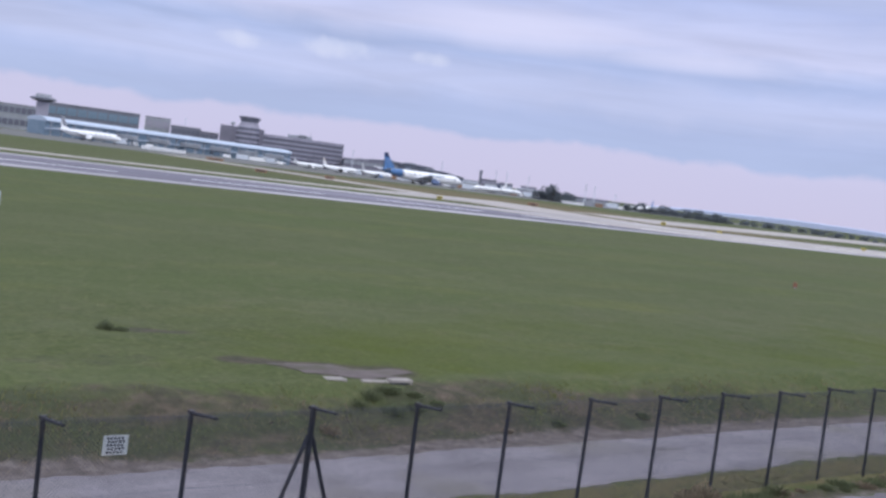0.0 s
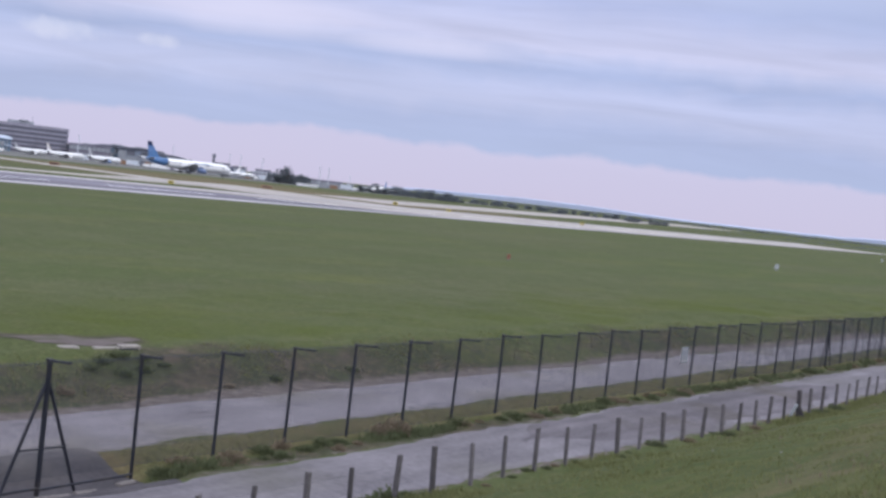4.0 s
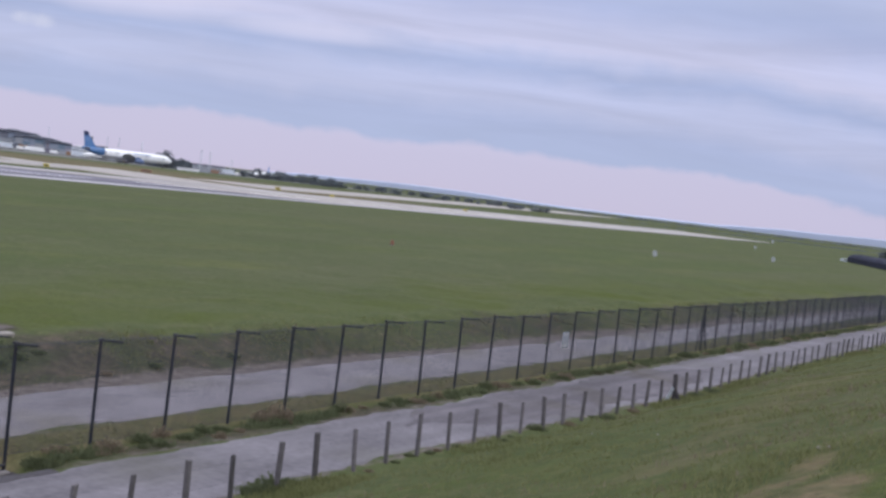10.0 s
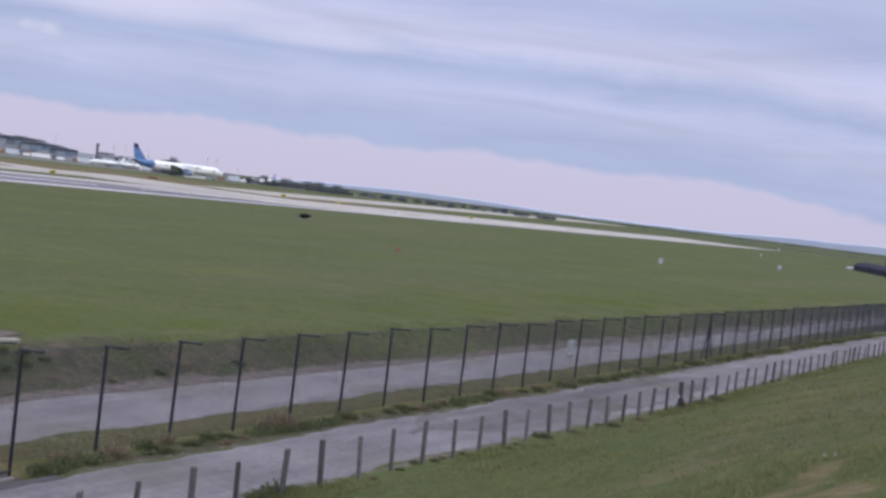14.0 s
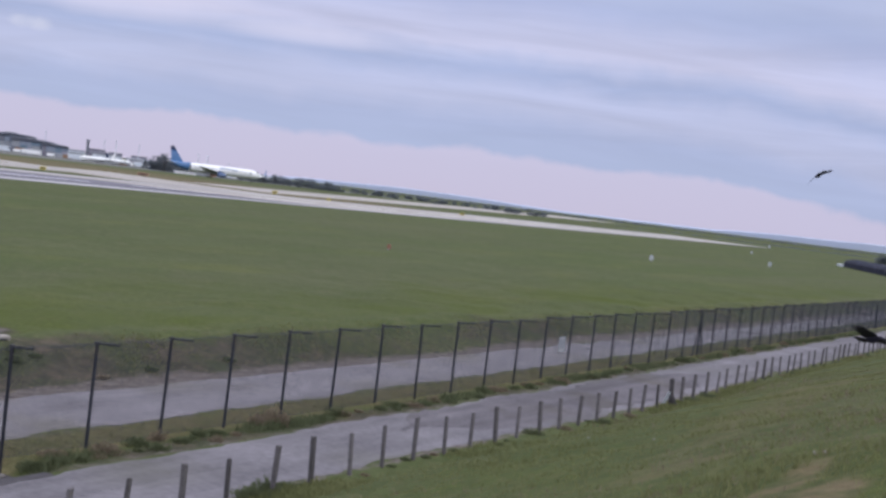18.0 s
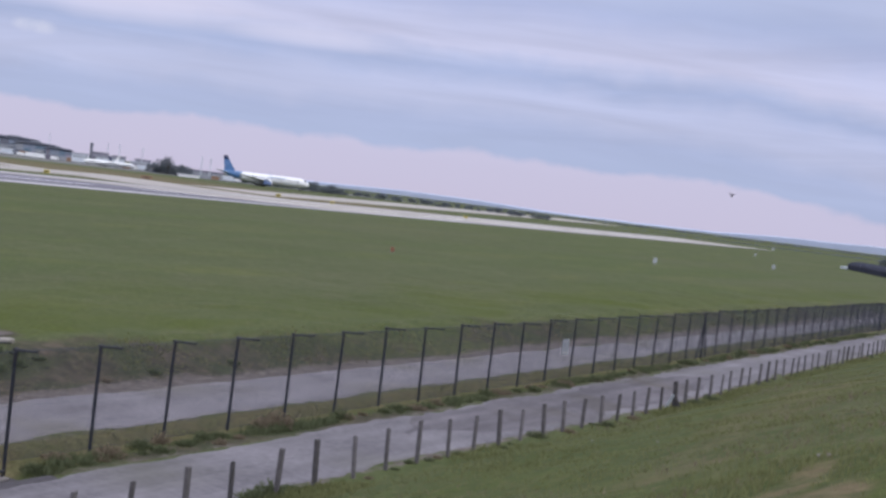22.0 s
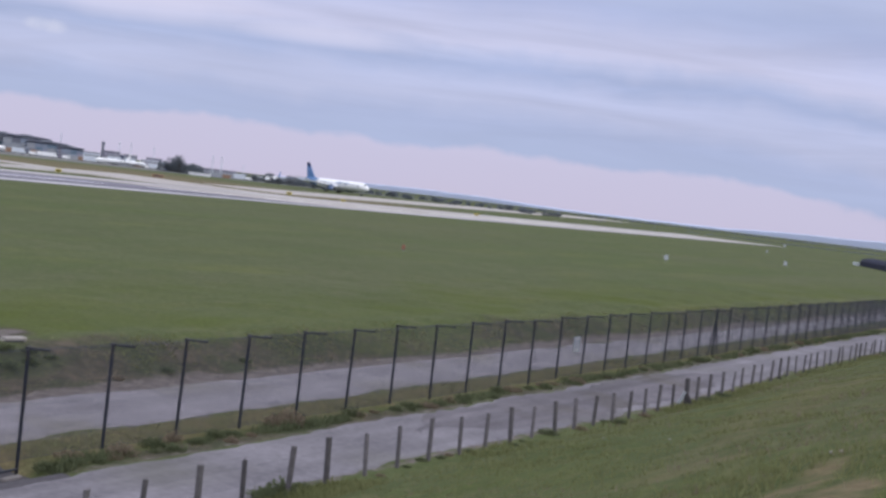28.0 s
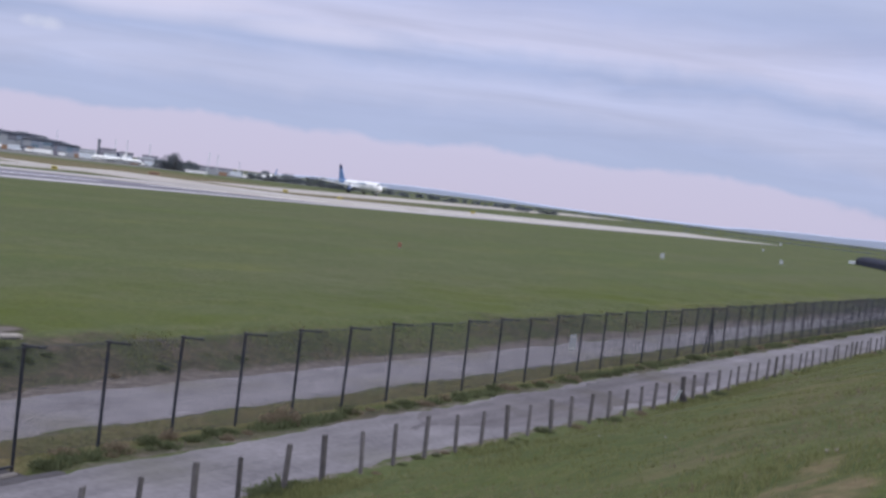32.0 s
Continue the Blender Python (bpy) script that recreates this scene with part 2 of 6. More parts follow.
def patches(nt, stretch, lo, hi, detail=6, top=1.0, rough=0.55, shift=0.0):
    """A soft patch mask from noise; stretch gives its frequency along x, y and z."""
    n, l = nt.nodes.new, nt.links.new
    tc, mp, t, r = n("ShaderNodeTexCoord"), n("ShaderNodeMapping"), n("ShaderNodeTexNoise"), n("ShaderNodeMapRange")
    mp.inputs["Scale"].default_value, mp.inputs["Location"].default_value = stretch, (shift, shift * 1.7, 0)
    t.inputs["Scale"].default_value, t.inputs["Detail"].default_value, t.inputs["Roughness"].default_value = 1.0, detail, rough
    r.interpolation_type = "SMOOTHSTEP"
    r.inputs[1].default_value, r.inputs[2].default_value, r.inputs[4].default_value = lo, hi, top
    l(tc.outputs["Object"], mp.inputs[0]), l(mp.outputs[0], t.inputs["Vector"]), l(t.outputs[0], r.inputs[0])
    return r.outputs[0]


def mask(nt, name, grain, lo, hi):
    """A mesh attribute with its edge broken up by noise."""
    n, l = nt.nodes.new, nt.links.new
    at, tc, t, s, r = n("ShaderNodeAttribute"), n("ShaderNodeTexCoord"), n("ShaderNodeTexNoise"), n("ShaderNodeMath"), n("ShaderNodeMapRange")
    at.attribute_name = name
    t.inputs["Scale"].default_value, t.inputs["Detail"].default_value, t.inputs["Roughness"].default_value = grain, 8, 0.6
    s.operation = "ADD"
    r.interpolation_type = "SMOOTHSTEP"
    r.inputs[1].default_value, r.inputs[2].default_value = lo + 0.5, hi + 0.5
    l(tc.outputs["Object"], t.inputs["Vector"]), l(at.outputs["Fac"], s.inputs[0]), l(t.outputs[0], s.inputs[1]), l(s.outputs[0], r.inputs[0])
    return r.outputs[0]


def ground_material():
    """Turf with green, dull and dry stretches and a painted haze fade; bare earth and grit where the mesh's masks say
    so.
    """
    m = material("turf", (0.067, 0.080, 0.033), (0.091, 0.103, 0.049), 0.09, 0.95, bump=0.5, spread=(0.34, 0.66), second=28.0, spec=0.1)
    nt = m.node_tree
    n, l = nt.nodes.new, nt.links.new
    bs = nt.nodes["Principled BSDF"]
    col = bs.inputs["Base Color"].links[0].from_socket
    # long growth streaks along the field: lush, brownish and pale
    col = mixer(nt, patches(nt, (0.008, 0.05, 0.2), 0.42, 0.66, top=0.75), col, (0.066, 0.090, 0.028))
    col = mixer(nt, patches(nt, (0.011, 0.04, 0.2), 0.50, 0.72, top=0.65, shift=31.0), col, (0.099, 0.099, 0.058))
    col = mixer(nt, patches(nt, (0.05, 0.14, 0.2), 0.50, 0.70, top=0.5, shift=7.0), col, (0.112, 0.118, 0.036))
    # tufts a stride across
    col = mixer(nt, patches(nt, (0.55, 0.75, 0.6), 0.44, 0.66, top=0.55, detail=5), col, (0.060, 0.078, 0.028))
    col = mixer(nt, patches(nt, (0.8, 0.9, 0.6), 0.54, 0.72, top=0.5, detail=7, shift=12.0), col, (0.118, 0.110, 0.066))
    col = mixer(nt, patches(nt, (2.4, 2.8, 2.0), 0.50, 0.68, top=0.5, detail=6, shift=5.0), col, (0.050, 0.064, 0.026))
    col = mixer(nt, patches(nt, (3.2, 3.6, 2.0), 0.52, 0.66, top=0.4, detail=5, shift=15.0), col, (0.128, 0.130, 0.066))
    # greener near field against far grass greyed by haze; rich growth on bank, verge
    col = mixer(nt, mask(nt, "lush_haze_fade", 0.35, 0.25, 1.10), col, (0.069, 0.086, 0.021))
    col = mixer(nt, mask(nt, "dry", 0.9, 0.20, 1.10), col, (0.146, 0.115, 0.067))
    # coarse tussocks on the viewing bank
    for stretch, lo, hi, top, shift, tone in (((1.1, 1.5, 1.0), 0.44, 0.62, 0.75, 41.0, (0.055, 0.068, 0.024)), ((1.9, 2.6, 1.5), 0.52, 0.66, 0.42, 23.0, (0.134, 0.122, 0.062)), ((4.5, 6.0, 4.0), 0.50, 0.64, 0.32, 2.0, (0.050, 0.060, 0.026))):
        both = n("ShaderNodeMath")
        both.operation = "MULTIPLY"
        at = n("ShaderNodeAttribute")
        at.attribute_name = "tussock"
        l(patches(nt, stretch, lo, hi, top=top, detail=6, shift=shift), both.inputs[0]), l(at.outputs["Fac"], both.inputs[1])
        col = mixer(nt, both.outputs[0], col, tone)
    # earth: brown soil grown over with olive and green
    soil = mixer(nt, patches(nt, (1.3, 1.6, 1.6), 0.36, 0.66, detail=9), (0.056, 0.053, 0.039), (0.098, 0.080, 0.063))
    soil = mixer(nt, patches(nt, (0.28, 0.5, 0.5), 0.42, 0.60, detail=7, top=0.8, shift=3.0), soil, (0.052, 0.063, 0.033))
    soil = mixer(nt, patches(nt, (2.6, 3.0, 3.0), 0.56, 0.70, detail=6, top=0.6, shift=9.0), soil, (0.040, 0.046, 0.026))
    col = mixer(nt, mask(nt, "earth", 1.1, 0.30, 0.80), col, soil)
    grit = mixer(nt, patches(nt, (2.2, 2.2, 2.2), 0.36, 0.66, detail=9), (0.102, 0.086, 0.080), (0.176, 0.152, 0.147))
    col = mixer(nt, mask(nt, "grit", 1.5, 0.18, 0.55), col, grit)
    # fine blades
    fine = patches(nt, (6.0, 6.0, 6.0), 0.28, 0.72, detail=9, rough=0.7)
    fr = n("ShaderNodeMapRange")
    fr.inputs[3].default_value, fr.inputs[4].default_value = 0.76, 1.22
    sc = n("ShaderNodeVectorMath")
    sc.operation = "SCALE"
    l(fine, fr.inputs[0]), l(col, sc.inputs[0]), l(fr.outputs[0], sc.inputs[3])
    l(sc.outputs[0], bs.inputs["Base Color"])
    return m


def thin_leaf(m, share=0.45):
    """Lets light through a leaf or blade."""
    nt = m.node_tree
    bs, out = nt.nodes["Principled BSDF"], nt.nodes["Material Output"]
    tr, mx = nt.nodes.new("ShaderNodeBsdfTranslucent"), nt.nodes.new("ShaderNodeMixShader")
    mx.inputs[0].default_value = share
    nt.links.new(bs.inputs["Base Color"].links[0].from_socket, tr.inputs[0])
    nt.links.new(bs.outputs[0], mx.inputs[1]), nt.links.new(tr.outputs[0], mx.inputs[2]), nt.links.new(mx.outputs[0], out.inputs[0])


M_GROUND = ground_material()
M_GRAVEL = material("gravel_road", (0.160, 0.148, 0.168), (0.275, 0.256, 0.288), 0.5, 0.95, bump=0.6, second=16.0, grime=(0.19, 0.175, 0.165), spec=0.2)
M_TRACK = material("worn_tarmac", (0.108, 0.101, 0.117), (0.222, 0.208, 0.235), 0.35, 0.92, bump=0.5, second=14.0, grime=(0.115, 0.11, 0.105), spec=0.25)
M_REPAIR = material("resurfaced_tarmac", (0.085, 0.078, 0.092), (0.170, 0.155, 0.176), 0.45, 0.92, bump=0.5, second=12.0, grime=(0.085, 0.075, 0.066), spec=0.25)
M_DARKTAR = material("dark_tarmac", (0.045, 0.042, 0.050), (0.095, 0.088, 0.100), 0.5, 0.9, bump=0.5, second=12.0, grime=(0.13, 0.12, 0.12), spec=0.25)
M_RUNWAY = material("runway_asphalt", (0.100, 0.095, 0.128), (0.178, 0.168, 0.206), 0.02, 0.85, bump=0.1, second=9.0, spec=0.3)
M_APRON = material("grey_apron_concrete", (0.095, 0.098, 0.100), (0.150, 0.150, 0.148), 0.03, 0.85, bump=0.1, second=8.0, grime=(0.085, 0.088, 0.080), spec=0.3)
M_ROOFGREY = material("blue_grey_roof", (0.11, 0.125, 0.155), (0.20, 0.215, 0.26), 0.12, 0.6, bump=0.0, grime=(0.09, 0.10, 0.12))
M_CONCRETE = material("pale_concrete", (0.32, 0.295, 0.28), (0.43, 0.395, 0.375), 0.03, 0.85, bump=0.1, second=8.0, grime=(0.28, 0.265, 0.26), spec=0.3)
M_SHOULDER = material("bleached_shoulder_concrete", (0.34, 0.33, 0.36), (0.54, 0.52, 0.55), 0.03, 0.85, bump=0.1, second=8.0, grime=(0.26, 0.25, 0.27), spec=0.3)
M_PAINT = material("road_paint", (0.66, 0.66, 0.68), (0.82, 0.82, 0.83), 0.1, 0.6, bump=0.0)
M_FENCE = material("painted_fence_steel", (0.010, 0.012, 0.022), (0.026, 0.028, 0.044), 3.0, 0.6, metal=0.0, bump=0.1, grime=(0.05, 0.04, 0.035), per_object=0.25)
M_WIRE = material("fence_wire", (0.018, 0.022, 0.038), (0.044, 0.050, 0.070), 4.0, 0.6, bump=0.0, spec=0.25)
M_TIMBER = material("weathered_timber", (0.066, 0.061, 0.068), (0.150, 0.137, 0.148), 4.0, 0.9, bump=0.5, second=7.0, grime=(0.11, 0.10, 0.09), per_object=0.35)
M_SIGN = material("white_sign_plate", (0.33, 0.36, 0.40), (0.46, 0.49, 0.53), 3.0, 0.5, bump=0.0, grime=(0.45, 0.45, 0.46))
M_PLATE = material("weathered_notice_plate", (0.22, 0.24, 0.28), (0.32, 0.34, 0.39), 3.0, 0.5, bump=0.0, grime=(0.28, 0.28, 0.30))
M_SOIL = material("bare_stony_soil", (0.090, 0.075, 0.073), (0.165, 0.142, 0.140), 1.4, 0.95, bump=0.5, grime=(0.075, 0.078, 0.045), spec=0.1)
M_KERB = material("weathered_kerb_concrete", (0.13, 0.12, 0.12), (0.24, 0.22, 0.22), 2.0, 0.92, bump=0.5, grime=(0.09, 0.09, 0.05))
M_STONE = material("pale_headwall_concrete", (0.19, 0.175, 0.165), (0.34, 0.315, 0.295), 1.2, 0.9, bump=0.4, grime=(0.16, 0.15, 0.11))
M_BLADE = material("grass_blades", (0.144, 0.160, 0.068), (0.226, 0.230, 0.114), 0.35, 0.8, bump=0.0, second=9.0, spec=0.1)
M_WEED = material("weed_leaves", (0.100, 0.120, 0.068), (0.168, 0.188, 0.108), 0.8, 0.8, bump=0.0, second=7.0, spec=0.1)
M_STALK = material("dry_stalks", (0.190, 0.155, 0.115), (0.290, 0.240, 0.180), 0.8, 0.9, bump=0.0, second=7.0, spec=0.1)
# leaf colour mixed with distance haze, paler and bluer than foliage
M_HAZED_LEAF = material("hazed_tree_leaves", (0.125, 0.148, 0.172), (0.200, 0.222, 0.245), 0.4, 0.85, bump=0.0, second=5.0, spec=0.15)
M_BARK = material("bark", (0.05, 0.04, 0.03), (0.11, 0.09, 0.07), 2.0, 0.95, bump=0.4)
M_WHITE = material("white_aircraft_paint", (0.84, 0.85, 0.87), (0.90, 0.91, 0.92), 0.12, 0.35, bump=0.0, spec=0.5)
M_BLUE = material("mid_blue_aircraft_paint", (0.065, 0.155, 0.34), (0.115, 0.235, 0.46), 0.25, 0.4, bump=0.0, spec=0.5)
M_LIGHTBLUE = material("light_blue_aircraft_paint", (0.10, 0.19, 0.40), (0.17, 0.29, 0.52), 0.2, 0.4, bump=0.0, spec=0.5)
M_ENGINE = material("blue_engine_paint", (0.085, 0.13, 0.25), (0.125, 0.18, 0.32), 0.25, 0.4, bump=0.0, spec=0.5)
M_BUFF = material("buff_cladding", (0.30, 0.24, 0.21), (0.42, 0.35, 0.31), 0.1, 0.8, bump=0.0)
M_NAVY = material("navy_aircraft_paint", (0.012, 0.022, 0.075), (0.03, 0.045, 0.12), 0.3, 0.4, bump=0.0, spec=0.5)
M_GREYPAINT = material("grey_aircraft_paint", (0.34, 0.35, 0.38), (0.46, 0.47, 0.50), 0.3, 0.45, bump=0.0)
M_WING = material("pale_grey_wing_paint", (0.56, 0.575, 0.61), (0.68, 0.69, 0.72), 0.2, 0.4, bump=0.0, spec=0.5)
M_METAL = material("bare_metal", (0.42, 0.43, 0.45), (0.60, 0.61, 0.63), 1.0, 0.35, metal=0.9, bump=0.0)
M_TYRE = material("tyre_rubber", (0.030, 0.030, 0.033), (0.050, 0.050, 0.054), 3.0, 0.85, bump=0.1)
M_GLASS_DARK = material("dark_window_glass", (0.016, 0.022, 0.032), (0.05, 0.06, 0.08), 0.2, 0.12, bump=0.0, spec=0.6)
# far cladding, paled and blued in its base colour for haze
M_HAZED_SLATE = material("hazed_slate_cladding", (0.125, 0.135, 0.175), (0.20, 0.212, 0.255), 0.1, 0.7, bump=0.0)
# glass base colour lifted to carry a kilometre of haze
M_HAZED_GLASS = material("hazed_office_glass", (0.115, 0.12, 0.16), (0.17, 0.175, 0.22), 0.1, 0.25, bump=0.0, spec=0.5)
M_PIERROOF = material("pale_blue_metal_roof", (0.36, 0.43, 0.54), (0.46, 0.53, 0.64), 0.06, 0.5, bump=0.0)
M_VERGE = material("straw_grass", (0.150, 0.163, 0.070), (0.228, 0.228, 0.115), 0.35, 0.85, bump=0.0, second=9.0, spec=0.1)
M_RED = material("faded_red_paint", (0.22, 0.10, 0.07), (0.29, 0.13, 0.09), 1.5, 0.7, bump=0.0)
M_ORANGE = material("orange_brown_paint", (0.23, 0.145, 0.095), (0.30, 0.185, 0.12), 0.8, 0.6, bump=0.0)
M_YELLOW = material("yellow_sign_paint", (0.46, 0.38, 0.09), (0.56, 0.47, 0.12), 0.8, 0.6, bump=0.0)
# brick and band colours hold the blue of distance haze
M_HAZED_BRICK = material("hazed_brown_grey_cladding", (0.150, 0.146, 0.190), (0.220, 0.212, 0.262), 0.3, 0.85, bump=0.1)
M_HAZED_BAND = material("hazed_concrete_band", (0.27, 0.265, 0.33), (0.37, 0.36, 0.43), 0.15, 0.85, bump=0.1, grime=(0.22, 0.21, 0.25))
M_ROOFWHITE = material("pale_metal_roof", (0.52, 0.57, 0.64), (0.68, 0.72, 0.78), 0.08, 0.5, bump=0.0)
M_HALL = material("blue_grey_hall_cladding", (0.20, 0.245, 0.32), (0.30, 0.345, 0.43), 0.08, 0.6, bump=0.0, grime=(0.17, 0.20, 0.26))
M_TEAL = material("teal_glass_cladding", (0.13, 0.195, 0.26), (0.21, 0.285, 0.365), 0.1, 0.2, bump=0.0, spec=0.6)
M_CLAD = material("grey_metal_cladding", (0.24, 0.26, 0.29), (0.36, 0.38, 0.42), 0.1, 0.6, bump=0.0)
M_DARKCLAD = material("dark_metal_cladding", (0.016, 0.018, 0.034), (0.036, 0.038, 0.060), 0.15, 0.85, bump=0.1, spec=0.12)
M_FEATHER = material("black_feathers", (0.015, 0.014, 0.025), (0.037, 0.034, 0.054), 14.0, 0.75, bump=0.3, spec=0.12)
# pale blue haze painted straight into the hill colour
M_HAZED_HILL = material("hazed_distant_hills", (0.44, 0.50, 0.68), (0.51, 0.565, 0.73), 0.002, 1.0, bump=0.0, spec=0.0)



def streaked(m, along, across, dark, light):
    """Tyre wear and paint scuffs drawn out along the runway."""
    nt = m.node_tree
    n, l = nt.nodes.new, nt.links.new
    bs = nt.nodes["Principled BSDF"]
    tc, mp, t = n("ShaderNodeTexCoord"), n("ShaderNodeMapping"), n("ShaderNodeTexNoise")
    mp.inputs["Scale"].default_value, mp.inputs["Rotation"].default_value = (along, across, 1.0), (0, 0, radians(-2.6))
    t.inputs["Scale"].default_value, t.inputs["Detail"].default_value = 1.0, 6
    l(tc.outputs["Object"], mp.inputs[0]), l(mp.outputs[0], t.inputs["Vector"])
    r = n("ShaderNodeMapRange")
    r.inputs[1].default_value, r.inputs[2].default_value, r.inputs[3].default_value, r.inputs[4].default_value = 0.34, 0.68, dark, light
    s = n("ShaderNodeVectorMath")
    s.operation = "SCALE"
    l(t.outputs[0], r.inputs[0]), l(bs.inputs["Base Color"].links[0].from_socket, s.inputs[0]), l(r.outputs[0], s.inputs[3])
    l(s.outputs[0], bs.inputs["Base Color"])


streaked(M_RUNWAY, 0.005, 0.14, 0.50, 1.55)
streaked(M_SHOULDER, 0.004, 0.12, 0.78, 1.2)
streaked(M_CONCRETE, 0.004, 0.10, 0.80, 1.18)
streaked(M_TRACK, 0.06, 0.9, 0.80, 1.16)
streaked(M_REPAIR, 0.09, 1.1, 0.72, 1.2)
streaked(M_GRAVEL, 0.06, 0.8, 0.88, 1.10)
for leaf in (M_BLADE, M_VERGE, M_WEED, M_STALK, M_HAZED_LEAF):
    thin_leaf(leaf)

# ---- mesh helpers ----


def finish(bm, name, smooth=False):
    me = bpy.data.meshes.new(name)
    bmesh.ops.recalc_face_normals(bm, faces=bm.faces)
    bm.to_mesh(me)
    bm.free()
    if smooth:
        me.polygons.foreach_set("use_smooth", [True] * len(me.polygons))
    return me


def add_part(name, me, mat, parent, label="", m=None):
    """Links a mesh as one object under a thing or under a part."""
    if mat and not me.materials:
        me.materials.append(mat)
    ob = new(name, me)
    if parent:
        ob.parent = parent
    if m is not None:
        ob.matrix_basis = m
    if label:
        ob["label"] = label
    return ob


def part(name, bm, mat, parent, label="", smooth=False, m=None):
    return add_part(name, finish(bm, name, smooth), mat, parent, label, m)


def thing(name, label, category, m=None, group="", kind=""):
    ob = new(name)
    ob.empty_display_size = 0.2
    if m is not None:
        ob.matrix_basis = m
    return tagged(ob, label, category, group, kind)


def box(bm, lo, hi, bevel=0.0, m=None):
    vs = [bm.verts.new((x, y, z)) for z in (lo[2], hi[2]) for y in (lo[1], hi[1]) for x in (lo[0], hi[0])]
    fs = [bm.faces.new([vs[i] for i in q]) for q in ((0, 2, 3, 1), (4, 5, 7, 6), (0, 1, 5, 4), (2, 6, 7, 3), (0, 4, 6, 2), (1, 3, 7, 5))]
    if bevel:
        es = list({e for f in fs for e in f.edges})
        out = bmesh.ops.bevel(bm, geom=es, offset=bevel, segments=1, affect="EDGES")
        vs = list({v for f in out["faces"] for v in f.verts} | {v for v in vs if v.is_valid})
    if m is not None:
        for v in vs:
            v.co = m @ v.co
    return bm


def rod(bm, p, q, r0, r1=None, seg=6, cap=True):
    """A round bar from p to q."""
    p, q = Vector(p), Vector(q)
    r1 = r0 if r1 is None else r1
    d = (q - p).normalized()
    side = d.cross(Vector((0, 0, 1)) if abs(d.z) < 0.9 else Vector((1, 0, 0))).normalized()
    up = side.cross(d)
    rings = []
    for c, r in ((p, r0), (q, r1)):
        rings.append([bm.verts.new(c + r * (math.cos(a) * side + math.sin(a) * up)) for a in (2 * math.pi * i / seg for i in range(seg))])
    for i in range(seg):
        j = (i + 1) % seg
        bm.faces.new((rings[0][i], rings[0][j], rings[1][j], rings[1][i]))
    if cap:
        bm.faces.new(rings[0][::-1]), bm.faces.new(rings[1])
    return bm


def lathe(bm, profile, seg=14, axis="X"):
    """Rings of (along, radius, lift) joined into a body."""
    rings = []
    for s, r, lift in profile:
        ring = []
        for i in range(seg):
            a = 2 * math.pi * i / seg
            u, v = r * math.cos(a), r * math.sin(a)
            ring.append(bm.verts.new((s, u, v + lift) if axis == "X" else (u, v, s)))
        rings.append(ring)
    for a, b in zip(rings, rings[1:]):
        for i in range(seg):
            j = (i + 1) % seg
            bm.faces.new((a[i], a[j], b[j], b[i]))
    bm.faces.new(rings[0][::-1]), bm.faces.new(rings[-1])
    return bm


def slab(bm, outline, axis, lo, hi):
    """A flat outline (u, v) given thickness along one axis."""
    put = {"X": lambda u, v, w: (w, u, v), "Y": lambda u, v, w: (u, w, v), "Z": lambda u, v, w: (u, v, w)}[axis]
    a = [bm.verts.new(put(u, v, lo)) for u, v in outline]
    b = [bm.verts.new(put(u, v, hi)) for u, v in outline]
    bm.faces.new(a[::-1]), bm.faces.new(b)
    for i in range(len(a)):
        j = (i + 1) % len(a)
        bm.faces.new((a[i], a[j], b[j], b[i]))
    return bm


def smoothstep(a, b, x):
    t = np.clip((x - a) / (b - a), 0, 1)
    return t * t * (3 - 2 * t)


# ---- ground ----
FENCE_Y, BAY, FENCE_H, POST_ONE = 22.96, 2.708, 2.77, 20.465
POST_LINE_Y, TIMBER_STEP = 17.45, 1.630


def ripple(x, y, k):
    return np.sin(x * k + 1.3 * np.sin(y * k * 0.7 + 2.0)) * np.cos(y * k * 0.9 + 1.1 * np.sin(x * k * 0.6))


def height(x, y):
    """Viewing bank, two tracks in a dip, a low earth bank, then the level field."""
    x, y = np.asarray(x, float), np.asarray(y, float)
    bank = 5.9 * np.clip((16.8 - y) / 16.8, 0, 1.0) ** 1.05
    behind = smoothstep(0, -30, y) * 0.3
    wob = 0.10 * ripple(x, y, 0.45) + 0.05 * ripple(x + 40, y, 1.3)
    foot = smoothstep(16.9, 15.0, y)
    rise = smoothstep(29.3 + 0.35 * np.sin(x * 0.31), 33.2 + 0.5 * np.sin(x * 0.23 + 1), y)
    z = bank + behind + wob * foot + rise * 1.0
    z = z + wob * 1.2 * smoothstep(29.4, 31, y) * smoothstep(60, 36, y)
    z = z + 0.05 * ripple(x, y, 0.8) * smoothstep(21.7, 22.2, y) * smoothstep(24.6, 24.1, y)
    z = z - 0.42 * smoothstep(21.3, 20.6, x) * smoothstep(21.4, 22.3, y) * smoothstep(24.5, 23.4, y)
    # the near edge of the track sags for a stretch
    z = z - 0.20 * np.exp(-(((x - 51) / 13) ** 2)) * smoothstep(14.0, 16.6, y) * np.clip((21.42 - y) / 3.52, 0, 1)
    return z + 0.6 * smoothstep(230, 480, y)


